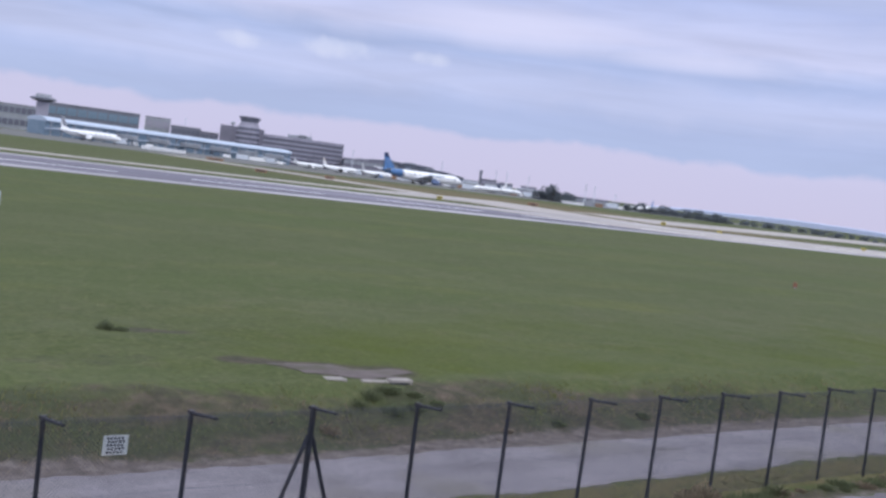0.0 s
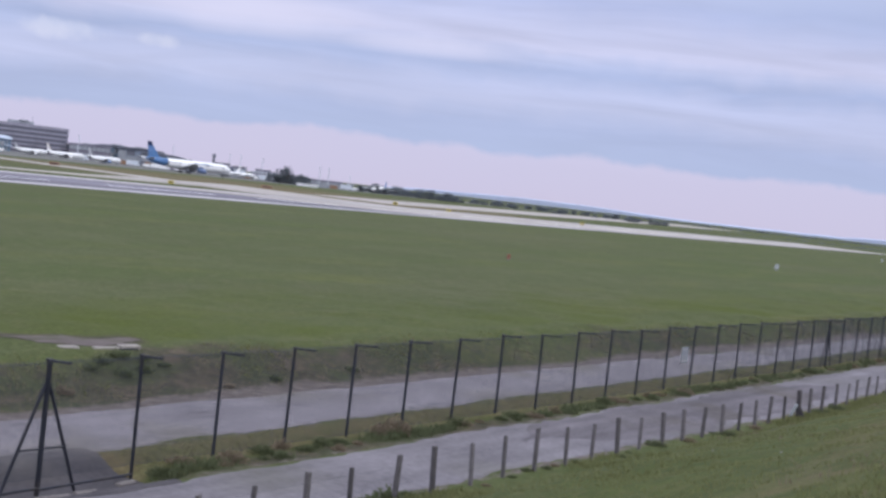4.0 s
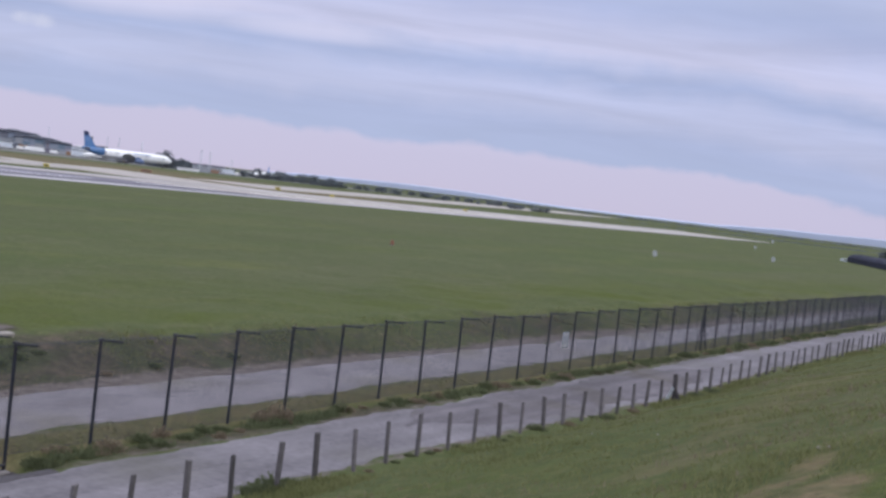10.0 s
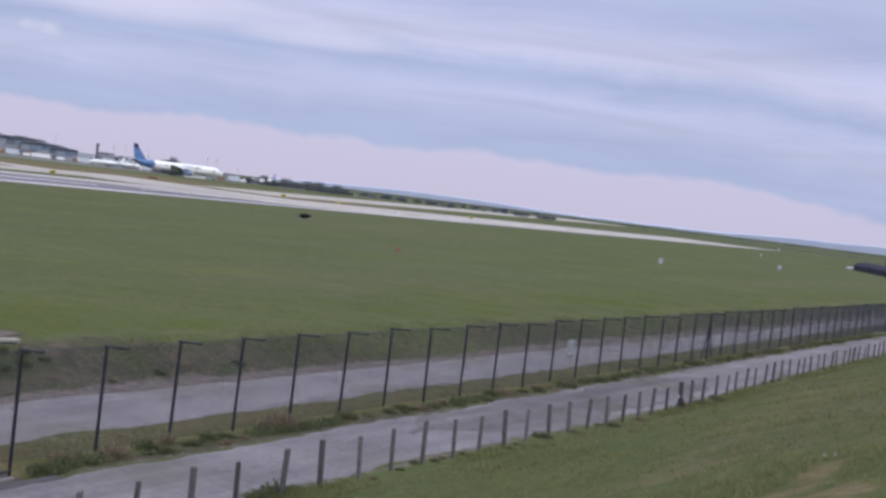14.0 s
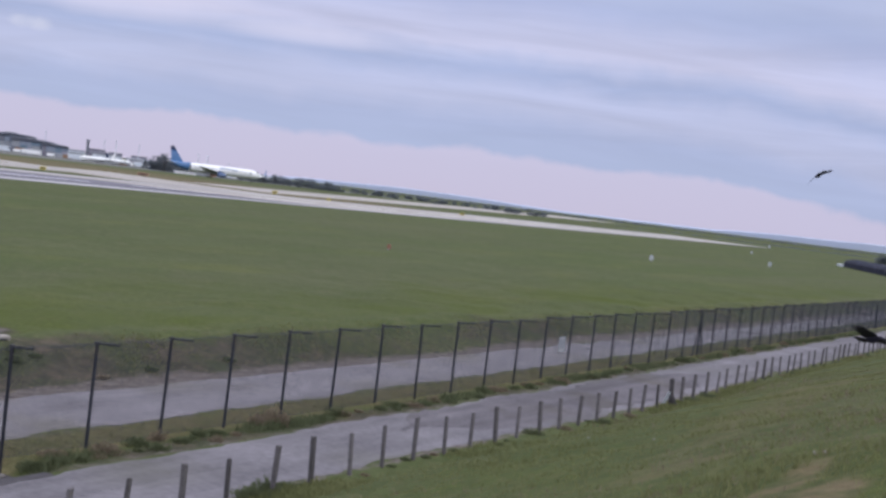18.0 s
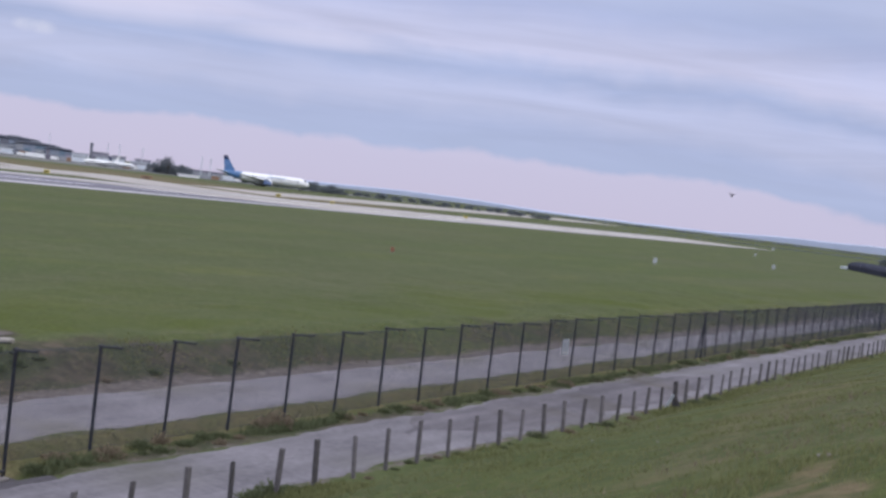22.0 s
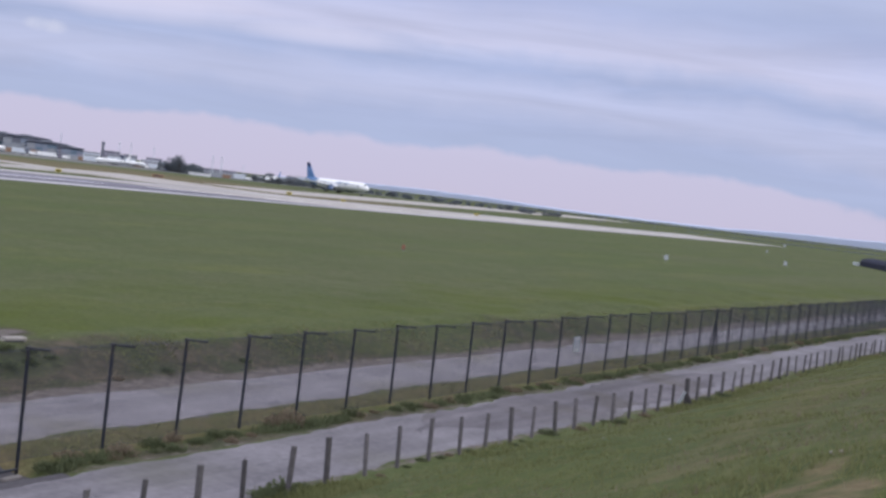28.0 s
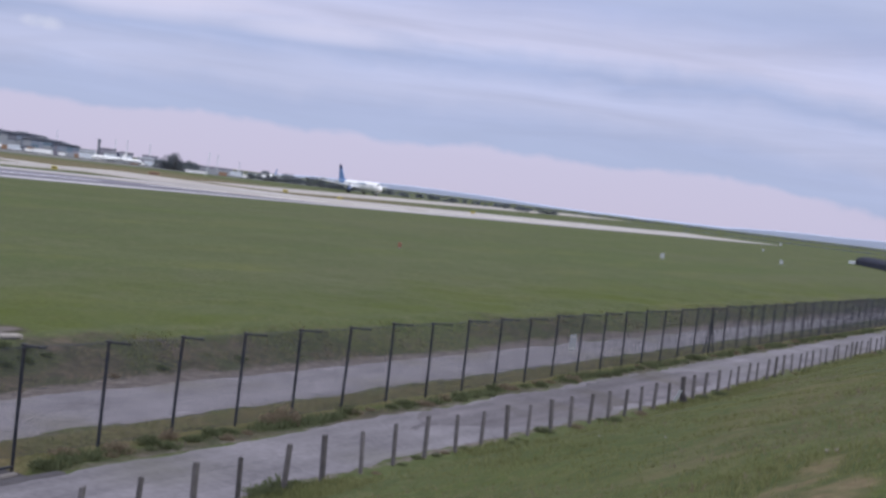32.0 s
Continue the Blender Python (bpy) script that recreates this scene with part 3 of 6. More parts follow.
def ground():
    def steps(near_lo, near_hi, step, far, rate=1.13):
        mid = list(np.arange(near_lo, near_hi, step))
        up, d = [near_hi], step
        while up[-1] < far:
            d *= rate
            up.append(up[-1] + d)
        down, d = [near_lo - step], step
        while down[-1] > -far:
            d *= rate
            down.append(down[-1] - d)
        return np.array(down[::-1] + mid + up)

    xs, ys = steps(-6, 130, 0.55, 4600), steps(-3, 42, 0.3, 4600)
    gx, gy = np.meshgrid(xs, ys)
    gz = height(gx, gy)
    me = bpy.data.meshes.new("ground")
    nx, ny = len(xs), len(ys)
    i = np.arange(nx * ny).reshape(ny, nx)
    quads = np.stack([i[:-1, :-1], i[:-1, 1:], i[1:, 1:], i[1:, :-1]], -1).reshape(-1, 4)
    me.from_pydata(np.stack([gx, gy, gz], -1).reshape(-1, 3).tolist(), [], quads.tolist())
    slow = ripple(gx, gy, 0.21)
    earth = smoothstep(28.6, 29.4, gy) * smoothstep(34.2, 30.8, gy + 0.9 * ripple(gx, gy, 0.4)) * (0.92 + 0.22 * slow - 0.36 * smoothstep(34, 60, gx))
    grit = 0.85 * np.exp(-(((gy - 28.95 - 0.35 * slow - 0.2 * ripple(gx, gy, 1.1)) / 0.75) ** 2)) + 0.35 * np.exp(-(((gy - 24.6) / 0.22) ** 2)) + 0.35 * np.exp(-(((gy - 21.6) / 0.22) ** 2)) + 0.45 * np.exp(-(((gy - 17.75) / 0.25) ** 2))
    # first term paints the haze gradient over the field; the second is bank growth
    lush_haze_fade = 0.85 * smoothstep(62, 36, gy) * smoothstep(33.0, 34.6, gy) * (0.8 + 0.3 * slow) * (0.5 + 0.5 * smoothstep(18, 36, gx)) + (0.42 + 0.3 * smoothstep(30, 12, gx) - 0.15 * ripple(gx, gy, 0.35)) * smoothstep(16.9, 14.0, gy)
    sward = smoothstep(32.0, 30.6, gy + 0.6 * ripple(gx, gy, 0.5)) * smoothstep(28.9, 29.6, gy)
    lush_haze_fade = lush_haze_fade + 0.42 * smoothstep(22.2, 22.8, gy) * smoothstep(24.9, 24.5, gy)
    dry = 0.30 * sward + 0.70 * smoothstep(22.3, 22.8, gy) * smoothstep(24.9, 24.4, gy) + (0.16 + 0.22 * ripple(gx, gy, 0.35)) * smoothstep(16.9, 15.5, gy)
    earth = earth + 0.30 * smoothstep(24, 15, gx) * smoothstep(29.2, 30.0, gy) * smoothstep(34.0, 32.6, gy)
    # bare soil beside the headwall
    for cx, cy, rx, ry, k in ((28.2, 34.9, 2.7, 1.5, 0.9), (26.4, 36.2, 2.4, 0.8, 0.8), (24.8, 41.5, 1.7, 0.6, 0.8), (20.0, 36.5, 3.0, 0.8, 0.5)):
        earth = np.maximum(earth, k * smoothstep(1.6, 0.5, ((gx - cx) / rx) ** 2 + ((gy - cy) / ry) ** 2))
    # worn, straw-coloured places on the viewing bank
    for cx, cy, rx, ry, k in ((12.6, 2.7, 1.7, 0.40, 1.3), (15.4, 4.6, 1.6, 0.6, 0.42), (20, 6.6, 2.6, 1.0, 0.58), (17.2, 6.0, 1.6, 0.6, 0.3), (24, 7.0, 3.4, 1.1, 0.5), (14.7, 3.4, 2.2, 0.35, 0.9), (26, 6.0, 9.0, 2.0, 0.42), (31, 8.6, 4.0, 1.2, 0.5), (37, 9.3, 6.0, 1.6, 0.6), (48, 10.3, 8.0, 1.8, 0.65)):
        dry = np.maximum(dry, k * smoothstep(1.8, 0.3, ((gx - cx) / rx) ** 2 + ((gy - cy) / ry) ** 2))
    earth = np.maximum(earth, (0.72 + 0.2 * ripple(gx, gy, 0.6)) * smoothstep(0.75, 0.3, np.abs(gy - 21.95)))
    # poorer, browner grass between the runway and the apron
    dry = dry + 0.78 * smoothstep(232, 250, gy) * smoothstep(480, 440, gy) * smoothstep(560, 400, gx) * (0.3 + 0.7 * smoothstep(200, 320, gx))
    for name, field in (("earth", earth), ("grit", grit), ("lush_haze_fade", lush_haze_fade), ("dry", dry), ("tussock", smoothstep(17.4, 16.2, gy))):
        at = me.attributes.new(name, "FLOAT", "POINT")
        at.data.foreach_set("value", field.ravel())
    me.polygons.foreach_set("use_smooth", [True] * len(me.polygons))
    me.materials.append(M_GROUND)
    return tagged(new("ground", me), "green airfield grass with a worn earth bank and sloping viewing mound", "ground", kind="structure")


ground()


def strip(name, mat, label, category, x0, x1, step, near, far, lift=0.03, skirt=0.35, seed=0, wander=0.25, rows=3):
    """A surfaced strip that follows the ground, its edges ragged and sunk."""
    n = int((x1 - x0) / step) + 1
    vs, fs = [], []
    rng = random.Random(seed)
    for k in range(n):
        x = x0 + (x1 - x0) * k / (n - 1)
        a = near(x) + wander * noise.noise((x * 0.35, seed * 7.1, 0)) + 0.7 * wander * noise.noise((x * 1.7, seed * 3.3, 4))
        b = far(x) + wander * noise.noise((x * 0.3, seed * 5.7, 9)) + 0.7 * wander * noise.noise((x * 1.5, seed * 2.3, 6))
        inner = [(a + (b - a) * j / rows, lift + (0.02 if 0 < j < rows else 0)) for j in range(rows + 1)]
        for y, d in [(a - skirt, -0.10)] + inner + [(b + skirt, -0.10)]:
            vs.append((x, y, float(height(x, y)) + d))
    for k in range(n - 1):
        for j in range(rows + 2):
            a = k * (rows + 3) + j
            fs.append((a, a + rows + 3, a + rows + 4, a + 1))
    me = bpy.data.meshes.new(name)
    me.from_pydata(vs, [], fs)
    me.materials.append(mat)
    return tagged(new(name, me), label, category, kind="structure")


strip("road", M_GRAVEL, "pale grey gravel perimeter road inside the fence", "road", -20, 340, 0.5, lambda x: 24.75 + 0.008 * max(x - 40, 0), lambda x: 28.45 - 0.004 * max(x - 40, 0), seed=1, wander=0.3)
strip("service_track", M_TRACK, "worn grey tarmac track between the fence and timber posts", "road", -20, 340, 0.5, lambda x: 17.9, lambda x: 21.42, seed=2, wander=0.3)
strip("track_repair", M_REPAIR, "darker resurfaced stretch of the tarmac track", "road", 33.5, 64.0, 0.5, lambda x: 18.15 + 1.5 * float(smoothstep(39, 33.5, x)) + 1.2 * float(smoothstep(55, 64, x)), lambda x: 21.25 - 1.3 * float(smoothstep(37, 33.5, x)) - 1.4 * float(smoothstep(58, 64, x)), lift=0.045, seed=31, wander=0.5)
strip("pavement", M_DARKTAR, "dark tarmac crossing between the two tracks", "pavement", 6.0, 20.55, 0.4, lambda x: 21.3, lambda x: 25.1, lift=0.04, seed=3, wander=0.1, rows=16)


def runway_y(x):
    return 172.0 + 0.046 * x


FIELD_LIFT = 0.06
strip("runway", M_RUNWAY, "long grey asphalt runway with pale shoulders", "runway", -700, 760, 20, lambda x: runway_y(x), lambda x: runway_y(x) + 62, lift=FIELD_LIFT, skirt=1.0, seed=4, wander=0.0)
strip("taxiway", M_CONCRETE, "pale concrete taxiway joining the runway at a shallow angle", "taxiway", -700, 335, 15, lambda x: 272 + (0.20 if x > 230 else 0.05) * (x - 230), lambda x: 284 + 20 * float(smoothstep(200, 290, x)) + (0.30 if x > 230 else 0.05) * (x - 230), lift=FIELD_LIFT, skirt=1.0, seed=5, wander=0.0)
strip("taxiway", M_CONCRETE, "pale concrete taxiway running beyond the runway", "taxiway", 352, 1400, 15, lambda x: 277 + 0.27 * (x - 344), lambda x: 314 + 0.31 * (x - 344), lift=FIELD_LIFT, skirt=1.0, seed=15, wander=0.0)
strip("apron", M_APRON, "wide grey concrete aircraft apron", "apron", -400, 900, 20, lambda x: 480 + 0.05 * x, lambda x: 820 + 0.02 * x, lift=FIELD_LIFT, skirt=1.0, seed=6, wander=0.0)
for k, (lo, hi) in enumerate(((0.0, 5.5), (54.0, 62.0))):
    strip("runway_shoulder", M_SHOULDER, "pale concrete runway shoulder", "runway shoulder", -700, 760, 20, lambda x: runway_y(x) + lo, lambda x: runway_y(x) + hi, lift=FIELD_LIFT + 0.06, skirt=0.1, seed=7 + k, wander=0.0)


def runway_marks():
    """Broken white centre line and threshold bars."""
    for k in range(14):
        x = 30 + 46 * k
        bm = bmesh.new()
        y = runway_y(x) + 24
        box(bm, (x, y, 0), (x + 30, y + 1.8, 0.012), m=Matrix.Translation((0, 0, float(height(x, y)) + FIELD_LIFT + 0.055)))
        part("centre_line_mark", bm, M_PAINT, MARKS)


MARKS = thing("runway_marking", "broken white painted runway centre line", "marking", kind="structure")
runway_marks()

strip("taxiway", M_CONCRETE, "pale concrete taxiway crossing the grass towards the apron", "taxiway", 270, 292, 11, lambda x: 296, lambda x: 486, lift=FIELD_LIFT, skirt=1.0, seed=21, wander=0.0)
# link from the taxiway to the runway
strip("taxiway_link", M_CONCRETE, "pale concrete link between taxiway and runway", "taxiway", 262, 330, 10, lambda x: runway_y(x) + 60, lambda x: 274 + 0.20 * (x - 230), lift=FIELD_LIFT - 0.01, skirt=0.5, seed=11, wander=0.0)
strip("runway_concrete", M_CONCRETE, "pale concrete far end of the runway", "runway", 190, 759, 20, lambda x: runway_y(x) + 4 + 48 * float(smoothstep(290, 190, x)), lambda x: runway_y(x) + 56, lift=FIELD_LIFT + 0.04, skirt=0.1, seed=12, wander=0.0)

# ---- security fence ----


def chain_link_mesh(width, tall):
    """One bay of diamond wire mesh, woven of thin three-sided wires."""
    vs, fs = [], []
    r, pitch = 0.0043, 0.078
    n = int((width + tall) / pitch)

    def wire(p, q, off):
        d = Vector((q[0] - p[0], 0, q[1] - p[1])).normalized()
        side = Vector((-d.z, 0, d.x))
        base = len(vs)
        for c in (p, q):
            for s, t in ((1, 0), (-0.5, 0.87), (-0.5, -0.87)):
                v = Vector((c[0], off, c[1])) + side * r * s + Vector((0, r * t, 0))
                vs.append(tuple(v))
        for i in range(3):
            j = (i + 1) % 3
            fs.append((base + i, base + j, base + 3 + j, base + 3 + i))

    for k in range(1, n + 1):
        s = k * pitch
        x0, z0 = (s, 0.0) if s <= width else (width, s - width)
        x1, z1 = (0.0, s) if s <= tall else (s - tall, tall)
        wire((x0, z0), (x1, z1), 0.003)
        wire((width - x0, z0), (width - x1, z1), -0.003)
    me = bpy.data.meshes.new("mesh_panel")
    me.from_pydata(vs, [], fs)
    me.materials.append(M_WIRE)
    return me


def fence_post_mesh(r=0.044, foot=-0.3):
    bm = bmesh.new()
    rod(bm, (0, 0, foot), (0, 0, FENCE_H), r, r, 8)
    box(bm, (-r * 1.15, -r * 1.15, FENCE_H - 0.05), (r * 1.15, r * 1.15, FENCE_H + 0.015))
    return finish(bm, "fence_post")


def arm_mesh():
    """Outrigger towards the public side, carrying the barbed strands."""
    bm = bmesh.new()
    rod(bm, (0, 0.02, FENCE_H - 0.03), (0, -0.80, FENCE_H + 0.045), 0.032, 0.028, 6)
    for y in (-0.25, -0.52, -0.78):
        rod(bm, (0, y, FENCE_H - 0.02 - 0.09 * y), (0, y, FENCE_H + 0.012 - 0.09 * y), 0.010, 0.010, 5)
    return finish(bm, "outrigger")


def security_fence():
    fence = thing("security_fence", "dark steel chain-link security fence with outward barbed arms", "fence", Matrix.Translation((0, FENCE_Y, 0)))
    post, arm, panel = fence_post_mesh(), arm_mesh(), chain_link_mesh(BAY, FENCE_H - 0.12)
    strong, deep = fence_post_mesh(0.062, -0.7), fence_post_mesh(foot=-0.7)
    first, last = -7, 52
    rng = random.Random(5)
    for k in range(first, last + 1):
        x = POST_ONE + BAY * (k - 1)
        z = 0.0 if x < 21.5 else float(height(x, FENCE_Y))
        big = k % 20 == 0
        p = add_part("fence_post", strong if big else deep if k < 2 else post, M_FENCE, fence, "thick straining post" if big else "", Matrix.Translation((x, 0, z)) @ pose(0, 0, 0, rng.uniform(-0.5, 0.5), rng.uniform(-0.7, 0.7), 0))
        add_part("outrigger", arm, M_FENCE, p, m=pose(0, 0, 0, 0, 0, rng.uniform(-4, 4)))
        if k < last:
            add_part("mesh_panel", panel, M_WIRE, fence, m=Matrix.Translation((x, -0.05, z + 0.06)))
        if big:
            # raking stays on both sides, tied by a cross bar
            for s in (-1, 1):
                bm = bmesh.new()
                rod(bm, (s * 1.10, 0, -0.5), (s * 0.05, 0, FENCE_H * 0.80), 0.042, 0.042, 7)
                part("stay", bm, M_FENCE, p)
            bm = bmesh.new()
            rod(bm, (-0.66, -0.03, 0.74), (0.66, -0.03, 0.74), 0.026, 0.026, 6)
            part("cross_bar", bm, M_FENCE, p)
    for a in (-2, -1, 0):
        xa = POST_ONE + BAY * (a - 1)
        part("bottom_rail", rod(bmesh.new(), (xa, -0.04, -0.20), (xa + BAY, -0.04, -0.16), 0.035, 0.035, 6), M_FENCE, fence, "thick dark rail under the braced bay")
    for y, z in ((-0.05, FENCE_H - 0.06), (-0.05, FENCE_H * 0.5), (-0.05, 0.1), (-0.25, FENCE_H + 0.03), (-0.52, FENCE_H + 0.055), (-0.78, FENCE_H + 0.08)):
        bm = bmesh.new()
        for a in range(first, last):
            xa, xb = POST_ONE + BAY * (a - 1), POST_ONE + BAY * a
            xm, sag = (xa + xb) / 2, 0.02
            rod(bm, (xa, y, z), (xm, y, z - sag), 0.004, 0.004, 3, cap=False)
            rod(bm, (xm, y, z - sag), (xb, y, z), 0.004, 0.004, 3, cap=False)
        part("strand", bm, M_WIRE, fence, "barbed wire strand" if y < -0.1 else "tension wire")
    return fence


security_fence()


def fence_sign(x, z, w, h, turn, label, rows):
    """Warning plate wired to the mesh; its writing is too small to read."""
    s = thing("warning_sign", label, "sign", Matrix.Translation((x, FENCE_Y - 0.075, z)) @ pose(0, 0, 0, 0, turn, 0), group="fence signs")
    bm = bmesh.new()
    slab(bm, [(-w / 2, -h / 2), (w / 2, -h / 2), (w / 2, h / 2), (-w / 2, h / 2)], "Y", -0.004, 0.004)
    part("plate", bm, M_SIGN if rows > 3 else M_PLATE, s)
    n = 5 if rows > 3 else 1
    for r in range(rows):
        zz = h * (0.36 - 0.72 * r / max(rows - 1, 1))
        for c in range(n):
            if n > 1:
                hw, hh = w * 0.070, h * 0.088
                cx = w * (-0.40 + 0.74 * (c + 0.5) / n) + (0.06 * w if r % 2 else 0)
                mark = slab(bmesh.new(), [(cx - hw, zz), (cx, zz - hh), (cx + hw, zz), (cx, zz + hh)], "Y", -0.0075, -0.0045)
                part("printed_mark", mark, M_DARKCLAD, s, "small dark diamond-shaped print")
            else:
                part("text_bar", box(bmesh.new(), (-w * 0.34, -0.0075, zz - h * 0.035), (w * 0.34, -0.0045, zz + h * 0.035)), M_GREYPAINT, s, "grey unreadable print")
    return s


fence_sign(POST_ONE - 2.53 * BAY, 2.25, 0.46, 0.34, 0, "white patterned plate fixed to the chain-link fence", 5)
fence_sign(POST_ONE + 11.62 * BAY, 1.50, 0.72, 0.72, 0, "pale blank notice plate fixed to the chain-link fence", 2)


def fence_kerb():
    """Broken kerb stones in a row under the fence, at the lip of the crossing."""
    k = thing("kerb", "low broken concrete kerb stones under the fence", "kerb", kind="structure")
    rng = random.Random(12)
    x = 10.0
    while x < 20.4:
        w = rng.uniform(0.35, 0.85)
        h = rng.uniform(0.05, 0.13)
        part("kerb_stone", box(bmesh.new(), (-w / 2, -0.09, -0.12), (w / 2, 0.09, h), bevel=0.03), M_KERB, k, m=Matrix.Translation((x + w / 2, 22.72 + rng.uniform(-0.05, 0.05), float(height(x + w / 2, 22.72)))) @ pose(0, 0, 0, 0, 0, rng.uniform(-7, 7)))
        x += w + rng.uniform(0.02, 0.14)
    return k


fence_kerb()

# ---- timber posts ----


def timber_posts():
    def post_mesh(w, h, seed):
        rng = random.Random(seed)
        bm = bmesh.new()
        box(bm, (-w / 2, -w / 2, -0.4), (w / 2, w / 2, h), bevel=w * 0.12)
        for v in bm.verts:
            if v.co.z > h * 0.8:
                v.co.z += rng.uniform(-0.02, 0.03) + v.co.x * 0.15
            v.co.x += rng.uniform(-0.006, 0.006)
        return finish(bm, "timber_post")

    kinds = [post_mesh(0.105, 1.06, 1), post_mesh(0.092, 1.0, 2), post_mesh(0.115, 1.10, 3)]
    thick = post_mesh(0.17, 1.16, 4)
    rng = random.Random(8)
    for k in range(-8, 62):
        x = 17.3 + TIMBER_STEP * k
        big = k == 21
        y = POST_LINE_Y - 0.10 * float(smoothstep(32, 48, x)) + rng.uniform(-0.06, 0.06)
        z = float(height(x, y))
        ob = add_part("timber_post", thick if big else kinds[rng.randrange(3)], M_TIMBER, None, m=Matrix.Translation((x, y, z)) @ pose(0, 0, 0, rng.uniform(-3, 3), rng.uniform(-3.5, 3.5), rng.uniform(-9, 9)))
        if not big:
            ob.scale.z = 1.0 + 0.15 * math.exp(-(((x - 30) / 5.0) ** 2))
        tagged(ob, "stout grey timber straining post with a raking stay" if big else "short weathered grey timber post beside the track", "post", "timber posts along the track")
        if big:
            bm = bmesh.new()
            box(bm, (-0.03, -0.09, -0.05), (0.03, 0.09, 0.60), bevel=0.012)
            part("stay", bm, M_TIMBER, ob, m=pose(-0.10, -0.27, -0.04, -24, 0, 0))
            bm = bmesh.new()
            box(bm, (-0.02, -0.065, -0.05), (0.02, 0.065, 0.64), bevel=0.01)
            part("leaning_board", bm, M_SIGN, ob, "pale worn board leaning on the post", m=pose(-0.22, 0.27, 0.02, 24, 0, 0))
    bm = bmesh.new()
    x0, x1 = 17.3 - 8 * TIMBER_STEP, 17.3 + 61 * TIMBER_STEP
    for z in (0.42, 0.86):
        rod(bm, (x0, POST_LINE_Y, z), (x1, POST_LINE_Y, z), 0.0022, 0.0022, 3, cap=False)
    tagged(part("plain_wire", bm, M_WIRE, None), "thin plain wire strung along the timber posts", "wire")


timber_posts()

# ---- headwall on the earth bank ----


def headwall():
    h = thing("culvert_headwall", "broken pale concrete headwall slab on the earth bank", "headwall", Matrix.Translation((27.7, 33.2, float(height(27.7, 33.2)) + 0.06)) @ pose(0, 0, 0, 0, 0, -9))
    for lo, hi, name in (((-1.60, -0.22, -0.4), (-0.90, 0.20, 0.03), "end_slab"), ((-0.86, -0.10, -0.4), (-0.32, 0.14, -0.12), "cover_slab"), ((-0.30, -0.16, -0.4), (0.62, 0.14, -0.02), "cover_slab"), ((0.65, -0.20, -0.5), (1.45, 0.16, 0.045), "end_slab")):
        bm = bmesh.new()
        box(bm, lo, hi, bevel=0.03)
        part(name, bm, M_STONE, h)
    bm = bmesh.new()
    box(bm, (0.60, -0.225, -0.14), (1.30, -0.205, -0.05))
    part("drain_mouth", bm, M_DARKCLAD, h, "dark drain opening")
    return h


headwall()


def gravel_patch():
    """Bare gravel spread behind the headwall, ragged at its edge."""
    rng = random.Random(3)
    bm = bmesh.new()
    ring = []
    for k in range(40):
        a = 2 * math.pi * k / 40
        r = 1 + 0.45 * noise.noise((math.cos(a) * 1.9, math.sin(a) * 1.9, 2.0)) + rng.uniform(-0.12, 0.12)
        x, y = 27.9 + 2.25 * r * math.cos(a) + 0.5 * math.sin(a), 34.9 + 1.15 * r * math.sin(a) - 0.55 * math.cos(a)
        ring.append(bm.verts.new((x, y, float(height(x, y)) + 0.015)))
    mid = [bm.verts.new((27.9 + 0.5 * (v.co.x - 27.9), 34.9 + 0.5 * (v.co.y - 34.9), 0)) for v in ring]
    for v in mid:
        v.co.z = float(height(v.co.x, v.co.y)) + 0.05
    c = bm.verts.new((27.9, 34.9, float(height(27.9, 34.9)) + 0.06))
    for k in range(40):
        j = (k + 1) % 40
        bm.faces.new((ring[k], ring[j], mid[j], mid[k])), bm.faces.new((mid[k], mid[j], c))
    tagged(part("gravel_patch", bm, M_SOIL, None, smooth=True), "bare stony soil patch behind the headwall", "gravel", kind="structure")


gravel_patch()

# ---- grass and weeds ----


